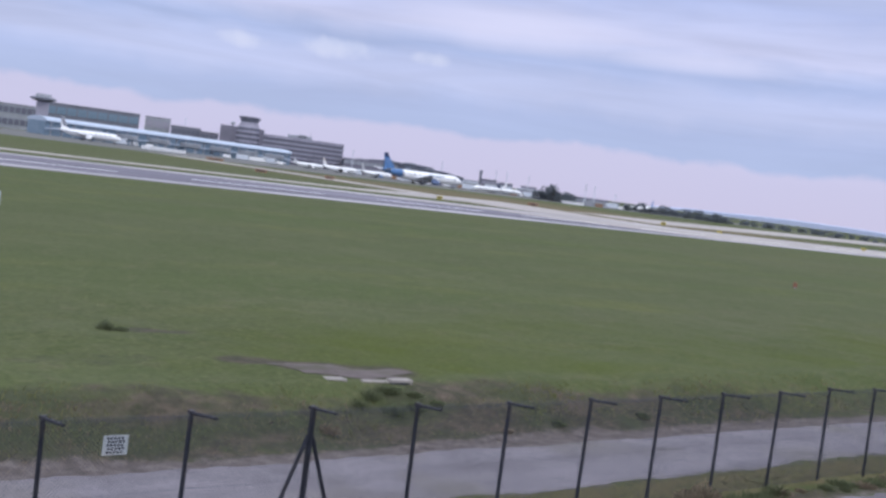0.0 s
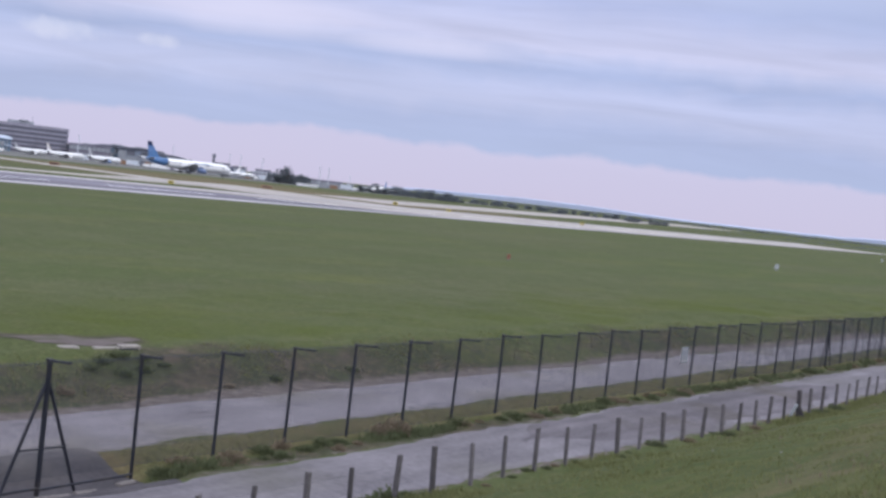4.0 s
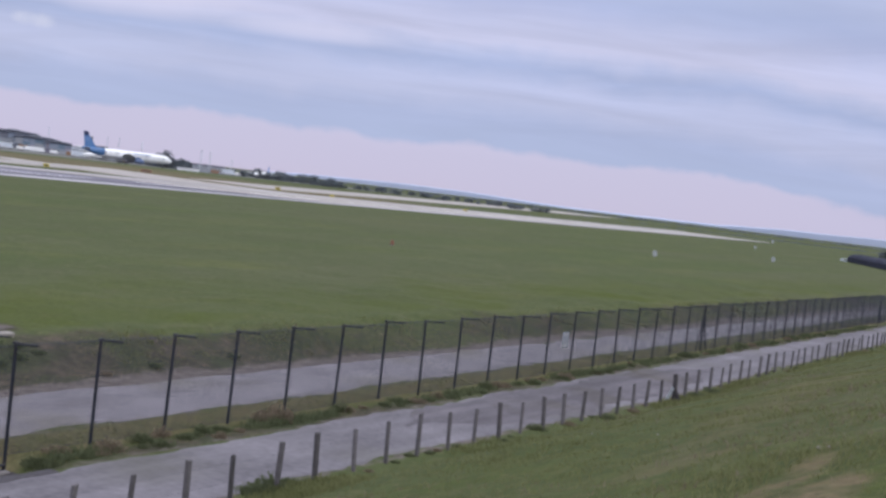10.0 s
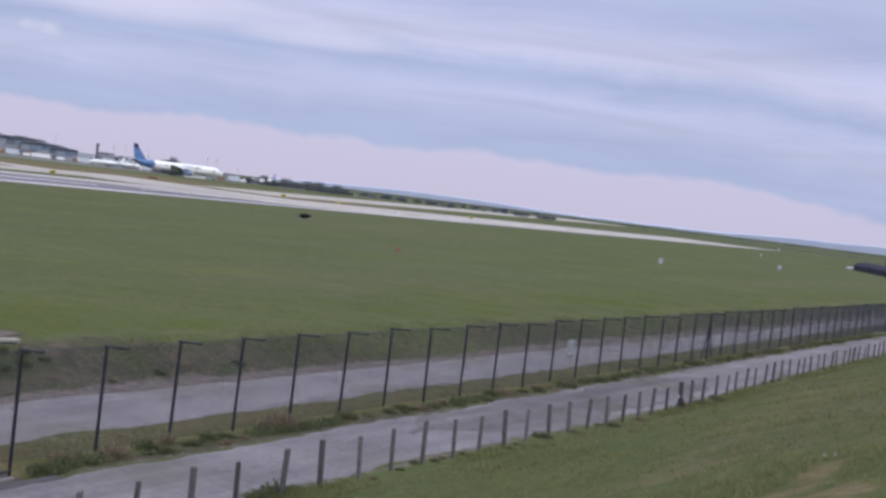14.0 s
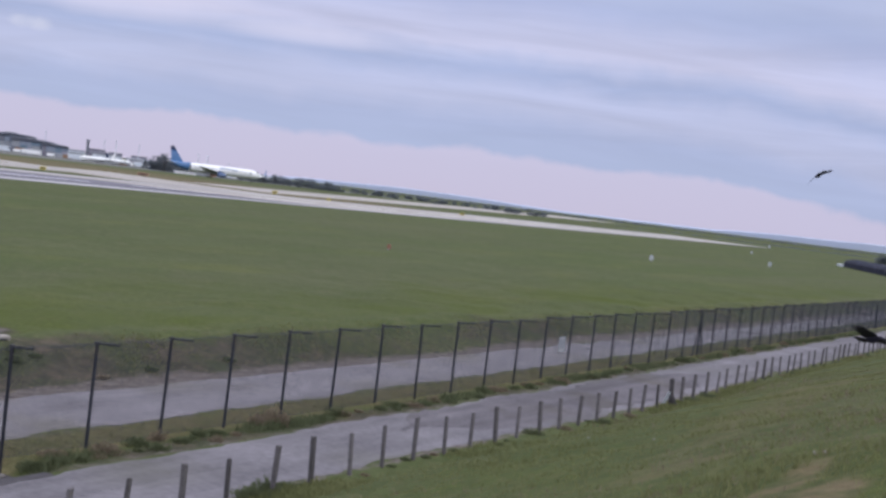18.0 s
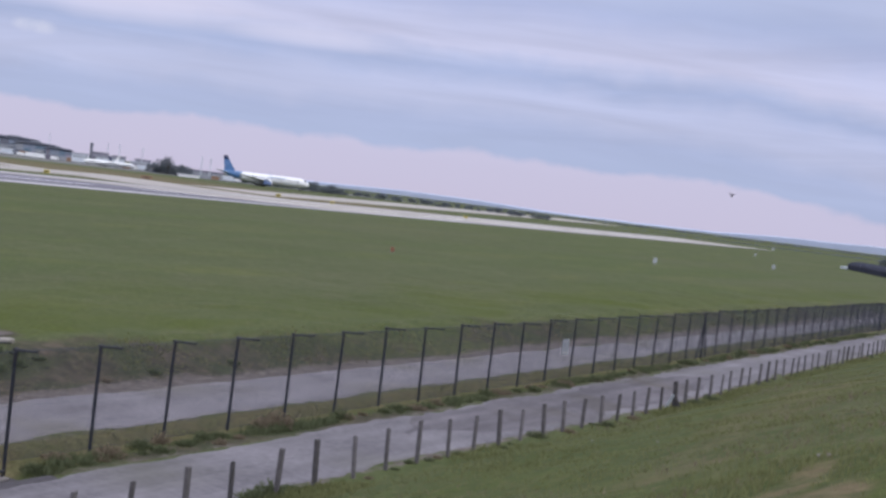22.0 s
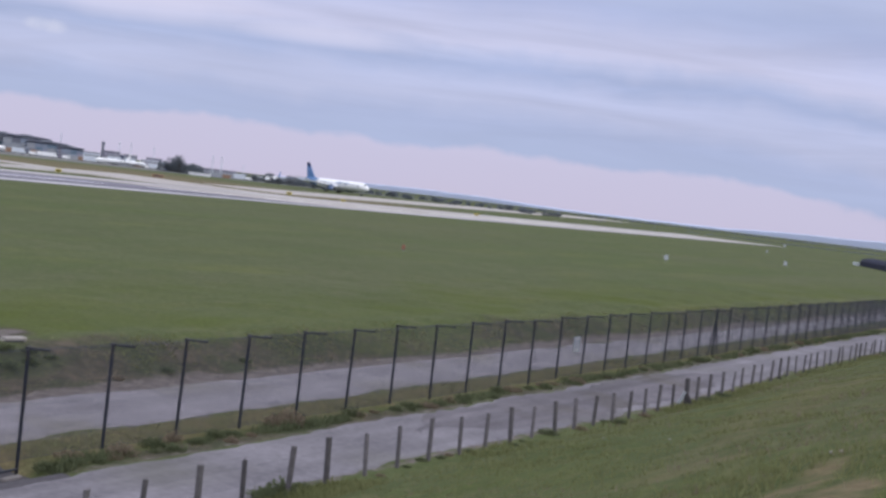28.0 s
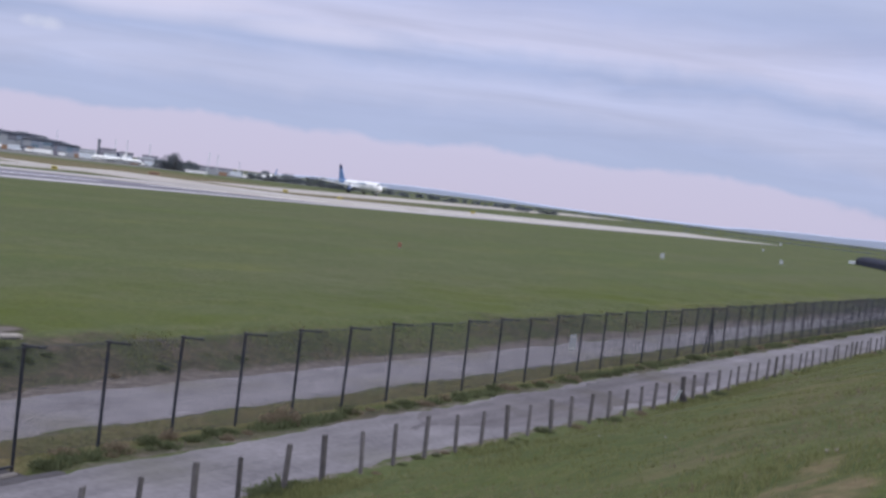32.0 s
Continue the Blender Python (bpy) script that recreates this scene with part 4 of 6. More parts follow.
def blades(name, mat, label, count, area, size, lean, density, seed, per=3, width=0.06, tight=0.08, base=0.0):
    """Tufts of loose blades standing on the ground, thicker where density says; each blade tapers and bends once."""
    rng = np.random.RandomState(seed)
    (x0, x1), (y0, y1) = area
    xs, ys = rng.uniform(0, 1, count * 6), rng.uniform(y0, y1, count * 6)
    xs = x0 + (x1 - x0) * xs**1.7
    keep = rng.uniform(0, 1, len(xs)) < density(xs, ys)
    xs, ys = np.repeat(xs[keep][:count], per), np.repeat(ys[keep][:count], per)
    n = len(xs)
    grow = np.repeat(rng.uniform(0.65, 1.35, n // per), per) * (1 + 0.4 * np.sin(xs * 0.7) * np.cos(ys * 0.9))
    s = rng.uniform(*size, n) * grow
    bx, by = xs + rng.normal(0, tight, n), ys + rng.normal(0, tight, n)
    z = height(bx, by) + base
    a, la = rng.uniform(0, 6.283, n), rng.uniform(0, 6.283, n)
    w = s * width * rng.uniform(0.7, 1.3, n) * (1 + xs / 45)
    reach = s * lean * rng.uniform(0.2, 1.0, n)
    cx, cy, lx, ly = np.cos(a) * w, np.sin(a) * w, np.cos(la) * reach, np.sin(la) * reach
    co = np.stack([np.stack(v, -1) for v in (
        (bx - cx, by - cy, z - 0.03), (bx + cx, by + cy, z - 0.03),
        (bx + 0.35 * lx + 0.7 * cx, by + 0.35 * ly + 0.7 * cy, z + 0.6 * s), (bx + 0.35 * lx - 0.7 * cx, by + 0.35 * ly - 0.7 * cy, z + 0.6 * s),
        (bx + lx, by + ly, z + s))], 1).reshape(-1, 3)
    k = 5 * np.arange(n)[:, None]
    tris = np.concatenate([k + np.array([[0, 1, 2]]), k + np.array([[0, 2, 3]]), k + np.array([[3, 2, 4]])], 1).reshape(-1, 3)
    me = bpy.data.meshes.new(name)
    me.vertices.add(len(co)), me.loops.add(3 * len(tris)), me.polygons.add(len(tris))
    me.vertices.foreach_set("co", co.ravel())
    me.loops.foreach_set("vertex_index", tris.ravel())
    me.polygons.foreach_set("loop_start", 3 * np.arange(len(tris)))
    me.update(calc_edges=True)
    me.materials.append(mat)
    return tagged(new(name, me), label, "grass", kind="stuff")


def patchy(x, y):
    return 0.55 + 0.45 * ripple(x, y, 0.5) + 0.25 * ripple(x + 9, y, 1.7)


CLEAR = lambda x, y: (((x - 28.0) / 3.2) ** 2 + ((y - 35.4) / 2.6) ** 2 > 1)
STRAW = ((12.6, 2.7, 1.9, 0.5), (14.7, 3.4, 2.0, 0.3), (20, 6.6, 2.6, 0.7))


def bank_growth(x, y):
    """Thinner growth on the worn, straw-coloured places of the bank."""
    d = np.clip(patchy(x, y), 0.25, 1)
    for cx, cy, rx, ry in STRAW:
        d = d * smoothstep(0.4, 1.5, ((x - cx) / rx) ** 2 + ((y - cy) / ry) ** 2)
    return d


blades("long_grass", M_BLADE, "uneven rough green grass on the viewing bank", 30000, ((6, 110), (1.0, 17.0)), (0.025, 0.07), 1.9, bank_growth, 21, per=3, width=0.10)
blades("seeding_grass", M_VERGE, "paler seeding grass tufts on the viewing bank", 5000, ((6, 105), (1.5, 17.0)), (0.04, 0.11), 1.2, lambda x, y: np.clip(0.15 + ripple(x + 3, y, 0.6), 0, 1) * bank_growth(x, y), 24, per=3, width=0.07)
blades("dry_grass", M_STALK, "thin dry grass stalks on the viewing bank", 3600, ((6, 100), (2.0, 16.8)), (0.03, 0.10), 1.4, lambda x, y: np.clip(ripple(x, y, 0.33) + 0.35 * smoothstep(9, 4, y), 0, 1), 22, per=3, width=0.07)
blades("verge_grass", M_VERGE, "rough grass verge along the fence", 7000, ((19.5, 120), (21.9, 24.8)), (0.02, 0.06), 1.4, lambda x, y: np.clip(patchy(x, y), 0.25, 1) * np.where(x < 21, 0.2, 1.0), 23, width=0.10)
blades("fence_foot_grass", M_WEED, "straggling dull grass under the fence", 2800, ((20.8, 120), (21.9, 22.6)), (0.06, 0.20), 0.9, lambda x, y: np.clip(0.1 + 0.7 * ripple(x, y * 0.3, 0.6), 0.0, 1), 28, per=3, width=0.06)
blades("bank_scrub", M_STALK, "brown scrub and dead stalks on the earth bank", 3200, ((8, 125), (29.2, 32.0)), (0.03, 0.08), 1.2, lambda x, y: np.clip(patchy(x, y), 0.1, 1) * 0.8 * CLEAR(x, y), 26, width=0.10)
blades("bank_grass", M_BLADE, "dull green growth on the earth bank", 6000, ((8, 125), (29.9, 33.4)), (0.03, 0.08), 1.3, lambda x, y: np.clip(0.2 + patchy(x + 5, y), 0.05, 1) * CLEAR(x, y) * smoothstep(33.4, 32.4, y), 27, width=0.10)
blades("post_foot_grass", M_BLADE, "long uneven grass along the foot of the timber posts", 6000, ((12, 110), (16.2, 17.4)), (0.04, 0.14), 1.0, lambda x, y: np.clip(0.20 + 0.45 * ripple(x, y * 0.3, 0.5) + 0.3 * ripple(x, y, 1.9) + 0.5 * smoothstep(49, 52, x) * smoothstep(72, 60, x), 0.04, 1), 29, per=3, width=0.06)


def leaf_clump(seed, leaves, flat):
    """A low rounded weed: stems from one root with many small pointed leaves."""
    rng = random.Random(seed)
    vs, fs = [], []
    for _ in range(leaves):
        d = Vector((rng.gauss(0, 1), rng.gauss(0, 1), abs(rng.gauss(0, 0.9)))).normalized() * rng.uniform(0.25, 1.0)
        c = Vector((d.x * 0.5, d.y * 0.5, d.z * flat * (0.75 + 0.5 * rng.random())))
        out = Vector((d.x, d.y, 0.5 + rng.random())).normalized()
        side = out.cross(Vector((rng.gauss(0, 1), rng.gauss(0, 1), 0.4))).normalized()
        s = rng.uniform(0.05, 0.10)
        b = len(vs)
        vs += [tuple(c - out * s), tuple(c + side * s * 0.35), tuple(c + out * s), tuple(c - side * s * 0.35)]
        fs.append((b, b + 1, b + 2, b + 3))
        if rng.random() < 0.18:
            b = len(vs)
            vs += [(c.x * 0.2 - 0.008, c.y * 0.2, -0.05), (c.x * 0.2 + 0.008, c.y * 0.2, -0.05), tuple(c)]
            fs.append((b, b + 1, b + 2))
    return vs, fs


def weeds():
    """Separate weed clumps at the fence foot and round the timber posts."""
    shapes = [leaf_clump(60 + i, 340, f) for i, f in enumerate((0.30, 0.40, 0.26, 0.44))]
    rng = random.Random(61)
    big = [(23.1, 41.6, 0.8, False), (23.6, 41.4, 0.6, False), (26.3, 31.9, 0.7, False), (27.0, 32.2, 0.9, False), (27.8, 32.4, 0.9, False), (28.6, 32.1, 0.8, False), (27.3, 31.5, 0.8, False), (28.2, 31.5, 0.7, False), (29.2, 31.7, 0.6, False), (33.0, 30.0, 0.6, False), (37.5, 30.2, 0.7, False), (24.3, 30.6, 0.7, True), (30.6, 29.9, 0.5, True), (21.0, 22.42, 0.9, False), (21.8, 22.68, 0.7, True), (23.2, 22.31, 0.9, True), (24.7, 22.69, 0.8, False), (25.5, 22.69, 0.7, True), (26.9, 22.43, 0.7, False), (27.6, 22.33, 0.6, False), (30.4, 22.55, 1.3, True), (29.7, 22.51, 0.9, True), (32.9, 22.36, 0.8, False), (33.6, 22.4, 0.7, False), (37.9, 22.08, 0.8, True), (40.7, 22.2, 0.9, False), (44.5, 22.28, 0.8, True), (50.4, 21.96, 0.9, True), (53.6, 21.92, 1.0, False), (67.1, 22.17, 1.2, False), (78.1, 22.33, 1.2, False), (90.4, 22.35, 1.2, False), (23.4, 17.6, 1.0, False), (23.0, 17.6, 0.8, False), (23.8, 17.6, 0.9, False), (24.6, 17.6, 0.6, False), (38.1, 17.42, 0.8, False), (40.3, 17.2, 0.6, True), (46.3, 17.12, 0.7, True), (54.0, 17.14, 0.9, False), (56.2, 17.1, 1.0, False), (43.4, 17.06, 0.7, False)]
    meshes = {}

    def mesh_of(i, mat):
        if (i, mat.name) not in meshes:
            me = bpy.data.meshes.new("weed")
            me.from_pydata(shapes[i][0], [], shapes[i][1])
            me.materials.append(mat)
            meshes[i, mat.name] = me
        return meshes[i, mat.name]

    spots = list(big)
    x = 21.5
    while x < 120:
        spots.append((x, rng.uniform(21.75, 22.5), rng.uniform(0.35, 0.8), rng.random() < 0.3))
        x += rng.uniform(0.25, 0.95) * (1 + x / 90)
    x = 14.0
    while x < 95:
        if rng.random() < 0.8:
            spots.append((x, rng.uniform(16.9, 17.6), rng.uniform(0.22, 0.5), rng.random() < 0.3))
        x += rng.uniform(0.4, 1.3) * (1 + x / 90)
    for x, y, s, brown in spots:
        me = mesh_of(rng.randrange(4), M_STALK if brown else M_WEED)
        ob = add_part("weed_clump", me, None, None, m=Matrix.Translation((x, y, float(height(x, y)))) @ pose(0, 0, 0, 0, 0, rng.uniform(0, 360)) @ Matrix.Diagonal((s, s * rng.uniform(0.8, 1.2), s * rng.uniform(0.55, 0.95), 1)))
        tagged(ob, ("brown withered" if brown else "dark green leafy") + (" weed clump on the earth bank" if y > 28 else " weed clump at the track edge"), "weed", "weeds along the track")


weeds()


def litter():
    for x, y, s in ((33.1, 13.4, 0.04), (28.9, 10.0, 0.04), (17.25, 3.68, 0.055), (17.42, 3.60, 0.038)):
        bm = bmesh.new()
        bmesh.ops.create_icosphere(bm, subdivisions=1, radius=s)
        for v in bm.verts:
            v.co = Vector((v.co.x * 1.2, v.co.y * 0.8, v.co.z * 0.6)) * (1 + 0.3 * noise.noise(v.co * 9))
        tagged(part("pale_stone", bm, M_STONE, None, m=Matrix.Translation((x, y, float(height(x, y)) + s * 0.8))), "small pale stone lying in the grass", "stone", "stones on the bank")


litter()

# ---- airport ----


def site(az, d, turn=0.0, z=None):
    """A place at a bearing (degrees from +x) and distance from the bank; local x runs across the view, y away."""
    x, y = d * math.cos(radians(az)), d * math.sin(radians(az))
    z = float(height(x, y)) if z is None else z
    return Matrix.Translation((x, y, z)) @ pose(0, 0, 0, 0, 0, az - 90 + turn)


def facade_windows(parent, name, mat, x0, x1, z0, z1, y, n, gap=0.12, deep=0.25):
    """A row of window panes set a little proud of a wall."""
    w = (x1 - x0) / n
    bm = bmesh.new()
    box(bm, (0, -deep, 0), (w * (1 - gap), 0.0, z1 - z0))
    me = finish(bm, name)
    for k in range(n):
        add_part(name, me, mat, parent, m=Matrix.Translation((x0 + w * (k + gap / 2), y, z0)))


def block(name, label, category, az0, az1, d, top, depth, mat, turn=0.0, storeys=0, win_mat=None, cols=10, roof=None, base=0.0, parapet=0.6):
    """A building between two bearings; storeys of window panes face the airfield."""
    az = (az0 + az1) / 2
    w = 2 * d * math.tan(radians(abs(az0 - az1)) / 2)
    b = thing(name, label, category, site(az, d, turn))
    z_top = top - float(height(d * math.cos(radians(az)), d * math.sin(radians(az))))
    bm = bmesh.new()
    box(bm, (-w / 2, 0, base - 0.3), (w / 2, depth, z_top))
    part("wall", bm, mat, b)
    bm = bmesh.new()
    box(bm, (-w / 2 - 0.4, -0.4, z_top), (w / 2 + 0.4, depth + 0.4, z_top + parapet))
    part("roof", bm, roof or M_HAZED_BAND, b)
    if storeys:
        h = (z_top - base) / storeys
        for s in range(storeys):
            facade_windows(b, "window_pane", win_mat or M_GLASS_DARK, -w / 2 + 0.6, w / 2 - 0.6, base + h * (s + 0.30), base + h * (s + 0.80), -0.02, cols)
    return b, w, z_top


def tower_building():
    """Office block of banded floors with a control tower over its brick end."""
    d = 1000
    b = thing("control_tower_building", "brown-grey office block carrying an old flared control tower", "building", site(55.25, d))
    right = lambda az: d * math.tan(radians(55.25 - az))
    g = float(height(570, 821))
    top = 24.0 - g
    x0, x1, x2 = right(58.05), right(56.30), right(52.47)
    xe = right(56.2) + 1.5
    bm = bmesh.new()
    box(bm, (x1, 0.0, -0.3), (x2, 22, top - 1.5))
    part("office_wall", bm, M_HAZED_BRICK, b)
    for k in range(6):
        bm = bmesh.new()
        z = (top - 1.5) * (k + 0.55) / 6
        box(bm, (x1 + 0.02, -0.7, z), (x2 + 0.5, 22.4, z + 1.35))
        part("floor_band", bm, M_HAZED_BAND, b, "pale grey spandrel band")
        if k < 5:
            facade_windows(b, "window_pane", M_HAZED_GLASS, x1 + 0.5, x2 - 0.5, z + 1.45, z + 3.05, -0.02, 16, 0.08, 0.3)
    bm = bmesh.new()
    box(bm, (x1, 0.2, top - 1.5), (x2 + 0.3, 22.2, top - 0.9))
    part("roof", bm, M_HAZED_BAND, b)
    for lo, hi, h in ((0.33, 0.62, 2.2), (0.46, 0.56, 3.0)):
        bm = bmesh.new()
        box(bm, (x1 + (x2 - x1) * lo, 6, top - 0.9), (x1 + (x2 - x1) * hi, 16, top - 0.9 + h))
        part("roof_plant", bm, M_CLAD, b, "grey rooftop plant room")
    bm = bmesh.new()
    rod(bm, (x1 + (x2 - x1) * 0.60, 10, top + 1.5), (x1 + (x2 - x1) * 0.60, 10, top + 5.0), 0.25, 0.15, 5)
    part("aerial", bm, M_CLAD, b)
    # brick end
    bm = bmesh.new()
    box(bm, (x0, -1.0, -0.3), (xe, 24, top + 1.9))
    part("end_wall", bm, M_HAZED_BRICK, b, "dark brown brick end block")
    for k in range(4):
        bm = bmesh.new()
        z = top * (k + 1) / 4.6
        box(bm, (x0 + (xe - x0) * 0.5, -1.3, z), (xe - 3.0, -0.98, z + 0.9))
        part("window_pane", bm, M_HAZED_BAND, b)
    cx = (right(57.25) + right(56.36)) / 2
    r = (right(56.36) - right(57.25)) / 2
    bm = bmesh.new()
    lathe(bm, [(top + 1.7, r * 1.15, 0), (top + 2.6, r * 1.15, 0), (top + 3.0, r * 1.05, 0), (top + 6.6, r * 0.84, 0)], 16, "Z")
    t = part("tower_shaft", bm, M_HAZED_BAND, b, "pale grey round tower drum", m=Matrix.Translation((cx, 8, 0)))
    drum = part("stair_drum", lathe(bmesh.new(), [(-0.3, r * 1.16, 0), (top + 1.9, r * 1.16, 0)], 16, "Z"), M_HAZED_GLASS, b, "rounded glazed drum below the control room", m=Matrix.Translation((cx, 1.0, 0)))
    for k in range(5):
        z = 5.0 + (top - 4.5) * k / 4.6
        part("drum_band", lathe(bmesh.new(), [(z, r * 1.24, 0), (z + 1.7, r * 1.24, 0)], 16, "Z"), M_HAZED_BAND, drum, "pale grey curved band")
    bm = bmesh.new()
    lathe(bm, [(0, r * 0.86, 0), (3.1, r * 1.05, 0)], 16, "Z")
    part("tower_glazing", bm, M_HAZED_SLATE, t, "outward sloping control room glass", m=Matrix.Translation((0, 0, top + 6.7)))
    bm = bmesh.new()
    lathe(bm, [(0, r * 1.12, 0), (0.9, r * 1.12, 0), (1.3, r * 0.6, 0)], 16, "Z")
    part("tower_roof", bm, M_HAZED_BAND, t, m=Matrix.Translation((0, 0, top + 9.9)))
    bm = bmesh.new()
    rod(bm, (x0 + 9, 6, top + 1.7), (x0 + 9, 6, top + 3.0), 0.4, 0.4, 6)
    lathe(bm, [(top + 3.0, 1.0, 0), (top + 3.8, 2.1, 0), (top + 5.0, 1.6, 0), (top + 5.4, 0.5, 0)], 10, "Z")
    for v in bm.verts:
        if v.co.z > top + 2.99 and abs(v.co.x) < 3:
            v.co.x += x0 + 9
            v.co.y += 6
    part("radar_dish", bm, M_CLAD, b)


tower_building()


def pier():
    """Long glazed boarding pier with a pale barrel roof."""
    a, c = Vector((760 * math.cos(radians(65.5)), 760 * math.sin(radians(65.5)), 0)), Vector((905 * math.cos(radians(54.8)), 905 * math.sin(radians(54.8)), 0))
    u = (c - a)
    length = u.length
    g = float(height(400, 700))
    p = thing("boarding_pier", "long glazed boarding pier with a pale curved roof", "building", Matrix.Translation((a.x, a.y, g)) @ pose(0, 0, 0, 0, 0, math.degrees(math.atan2(u.y, u.x))))
    bm = bmesh.new()
    box(bm, (0, 0, -0.3), (length, 16, 8.2))
    part("wall", bm, M_TEAL, p, "blue-green glazed wall")
    bm = bmesh.new()
    arc = [(-1.2, 8.2)] + [(8 - 9.2 * math.cos(math.pi * k / 8), 8.4 + 2.4 * math.sin(math.pi * k / 8)) for k in range(9)] + [(17.2, 8.2)]
    slab(bm, arc, "X", 0, length)
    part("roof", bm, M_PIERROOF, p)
    n = 26
    for k in range(n):
        bm = bmesh.new()
        x = length * (k + 0.5) / n
        box(bm, (x - 0.35, -0.5, 0), (x + 0.35, 0.0, 8.1))
        part("column", bm, M_CLAD, p)
    bm = bmesh.new()
    box(bm, (0, -0.9, 3.6), (length, 0.0, 4.5))
    part("fascia", bm, M_PIERROOF, p)
    for k in range(7):
        x = length * (0.12 + 0.125 * k)
        j = part("jet_bridge", box(bmesh.new(), (x, -17, 3.4), (x + 3.0, 0, 6.4), bevel=0.3), M_CLAD, p, "grey jet bridge")
        bm = bmesh.new()
        rod(bm, (x + 1.5, -14, -0.2), (x + 1.5, -14, 3.6), 0.5, 0.5, 6)
        part("bridge_leg", bm, M_CLAD, j)


pier()

block("terminal_hall", "long terminal hall clad in teal glass and dark panels", "building", 65.6, 61.6, 1080, 26.0, 40, M_HAZED_SLATE, 0, 2, M_TEAL, 9, M_HAZED_SLATE)
block("plant_building", "pale grey flat-roofed plant building", "building", 61.35, 60.25, 1080, 25.5, 18, M_CLAD, 0, 2, M_HAZED_BAND, 3)
block("low_office", "low dark office block with a stepped roof", "building", 60.2, 58.9, 1060, 20.6, 18, M_HAZED_SLATE, 0, 2, M_HAZED_GLASS, 6)
block("low_office", "low dark office block with a flat roof", "building", 58.9, 58.1, 1050, 18.6, 18, M_HAZED_BRICK, 0, 2, M_HAZED_GLASS, 4)
block("terminal_wing", "grey terminal wing behind the apron", "building", 68.8, 65.8, 960, 19.0, 24, M_CLAD, 0, 2, M_HAZED_GLASS, 12)
block("terminal_wing", "low grey terminal wing with rows of windows", "building", 52.4, 50.6, 990, 12.4, 20, M_HAZED_BRICK, 0, 2, M_CLAD, 9)
def arched_terminal():
    """Terminal of stepped, shallow arched roofs over a broken front of panels, doors and glazing."""
    d = 985
    t = thing("terminal_building", "terminal with shallow blue-grey arched roofs and pale panels", "building", site(49.2, d))
    right = lambda az: d * math.tan(radians(49.2 - az))
    rng = random.Random(14)
    mats = (M_HALL, M_HALL, M_CLAD, M_HAZED_SLATE, M_TEAL, M_CLAD, M_TEAL, M_HALL, M_HAZED_BAND)
    for az0, az1, z0, z1, y0 in ((52.6, 50.5, 9.6, 11.4, 18), (51.3, 49.4, 11.4, 13.2, 14), (50.3, 48.3, 11.2, 13.0, 9), (49.3, 47.5, 8.8, 10.5, 4), (48.0, 46.9, 7.2, 8.5, 0)):
        x0, x1 = right(az0), right(az1)
        n = 12
        bm = bmesh.new()
        arc = [(x0 - 1, z0)] + [(x0 + (x1 - x0) * k / n, z0 + 0.5 + (z1 - z0) * math.sin(math.pi * (0.14 + 0.74 * k / n)) * 0.85) for k in range(n + 1)] + [(x1 + 1, z0)]
        slab(bm, arc, "Y", y0 - 1.5, y0 + 22)
        r = part("roof", bm, M_ROOFGREY, t, "shallow blue-grey arched roof")
        bm = bmesh.new()
        slab(bm, [(u, v + 0.06) for u, v in arc[1:-1]] + [(u, v - 0.75) for u, v in arc[1:-1]][::-1], "Y", y0 - 2.1, y0 - 1.55)
        part("fascia", bm, M_HAZED_SLATE, r, "dark edge of the roof")
        part("rooflight", box(bmesh.new(), (x0 + (x1 - x0) * 0.35, y0 + 2, z1 - 0.2), (x0 + (x1 - x0) * 0.6, y0 + 9, z1 + 0.9)), M_CLAD, r)
        part("wall", box(bmesh.new(), (x0, y0, -0.3), (x1, y0 + 20, z0)), M_HALL, t)
        x = x0 + 0.4
        while x < x1 - 3:
            w = rng.uniform(2.2, 6.5)
            split = z0 * rng.uniform(0.35, 0.65)
            part("panel", box(bmesh.new(), (x, y0 - rng.uniform(0.3, 0.9), 0), (min(x + w, x1), y0 - 0.02, split)), rng.choice(mats), t)
            part("panel", box(bmesh.new(), (x, y0 - rng.uniform(0.3, 0.6), split + 0.3), (min(x + w, x1), y0 - 0.02, z0 - 0.4)), rng.choice(mats), t)
            x += w + rng.uniform(0.2, 0.8)


arched_terminal()


def cargo_container(az, d, mat, label, l, h):
    b = thing("cargo_container", label, "container", site(az, d, 4.0), group="cargo at the apron edge")
    part("shell", box(bmesh.new(), (-l / 2, -1.2, 0.1), (l / 2, 1.2, h), bevel=0.08), mat, b)
    for s in (-0.42, -0.14, 0.14, 0.42):
        part("rib", box(bmesh.new(), (l * s - 0.08, -1.26, 0.15), (l * s + 0.08, -1.18, h - 0.1)), mat, b)


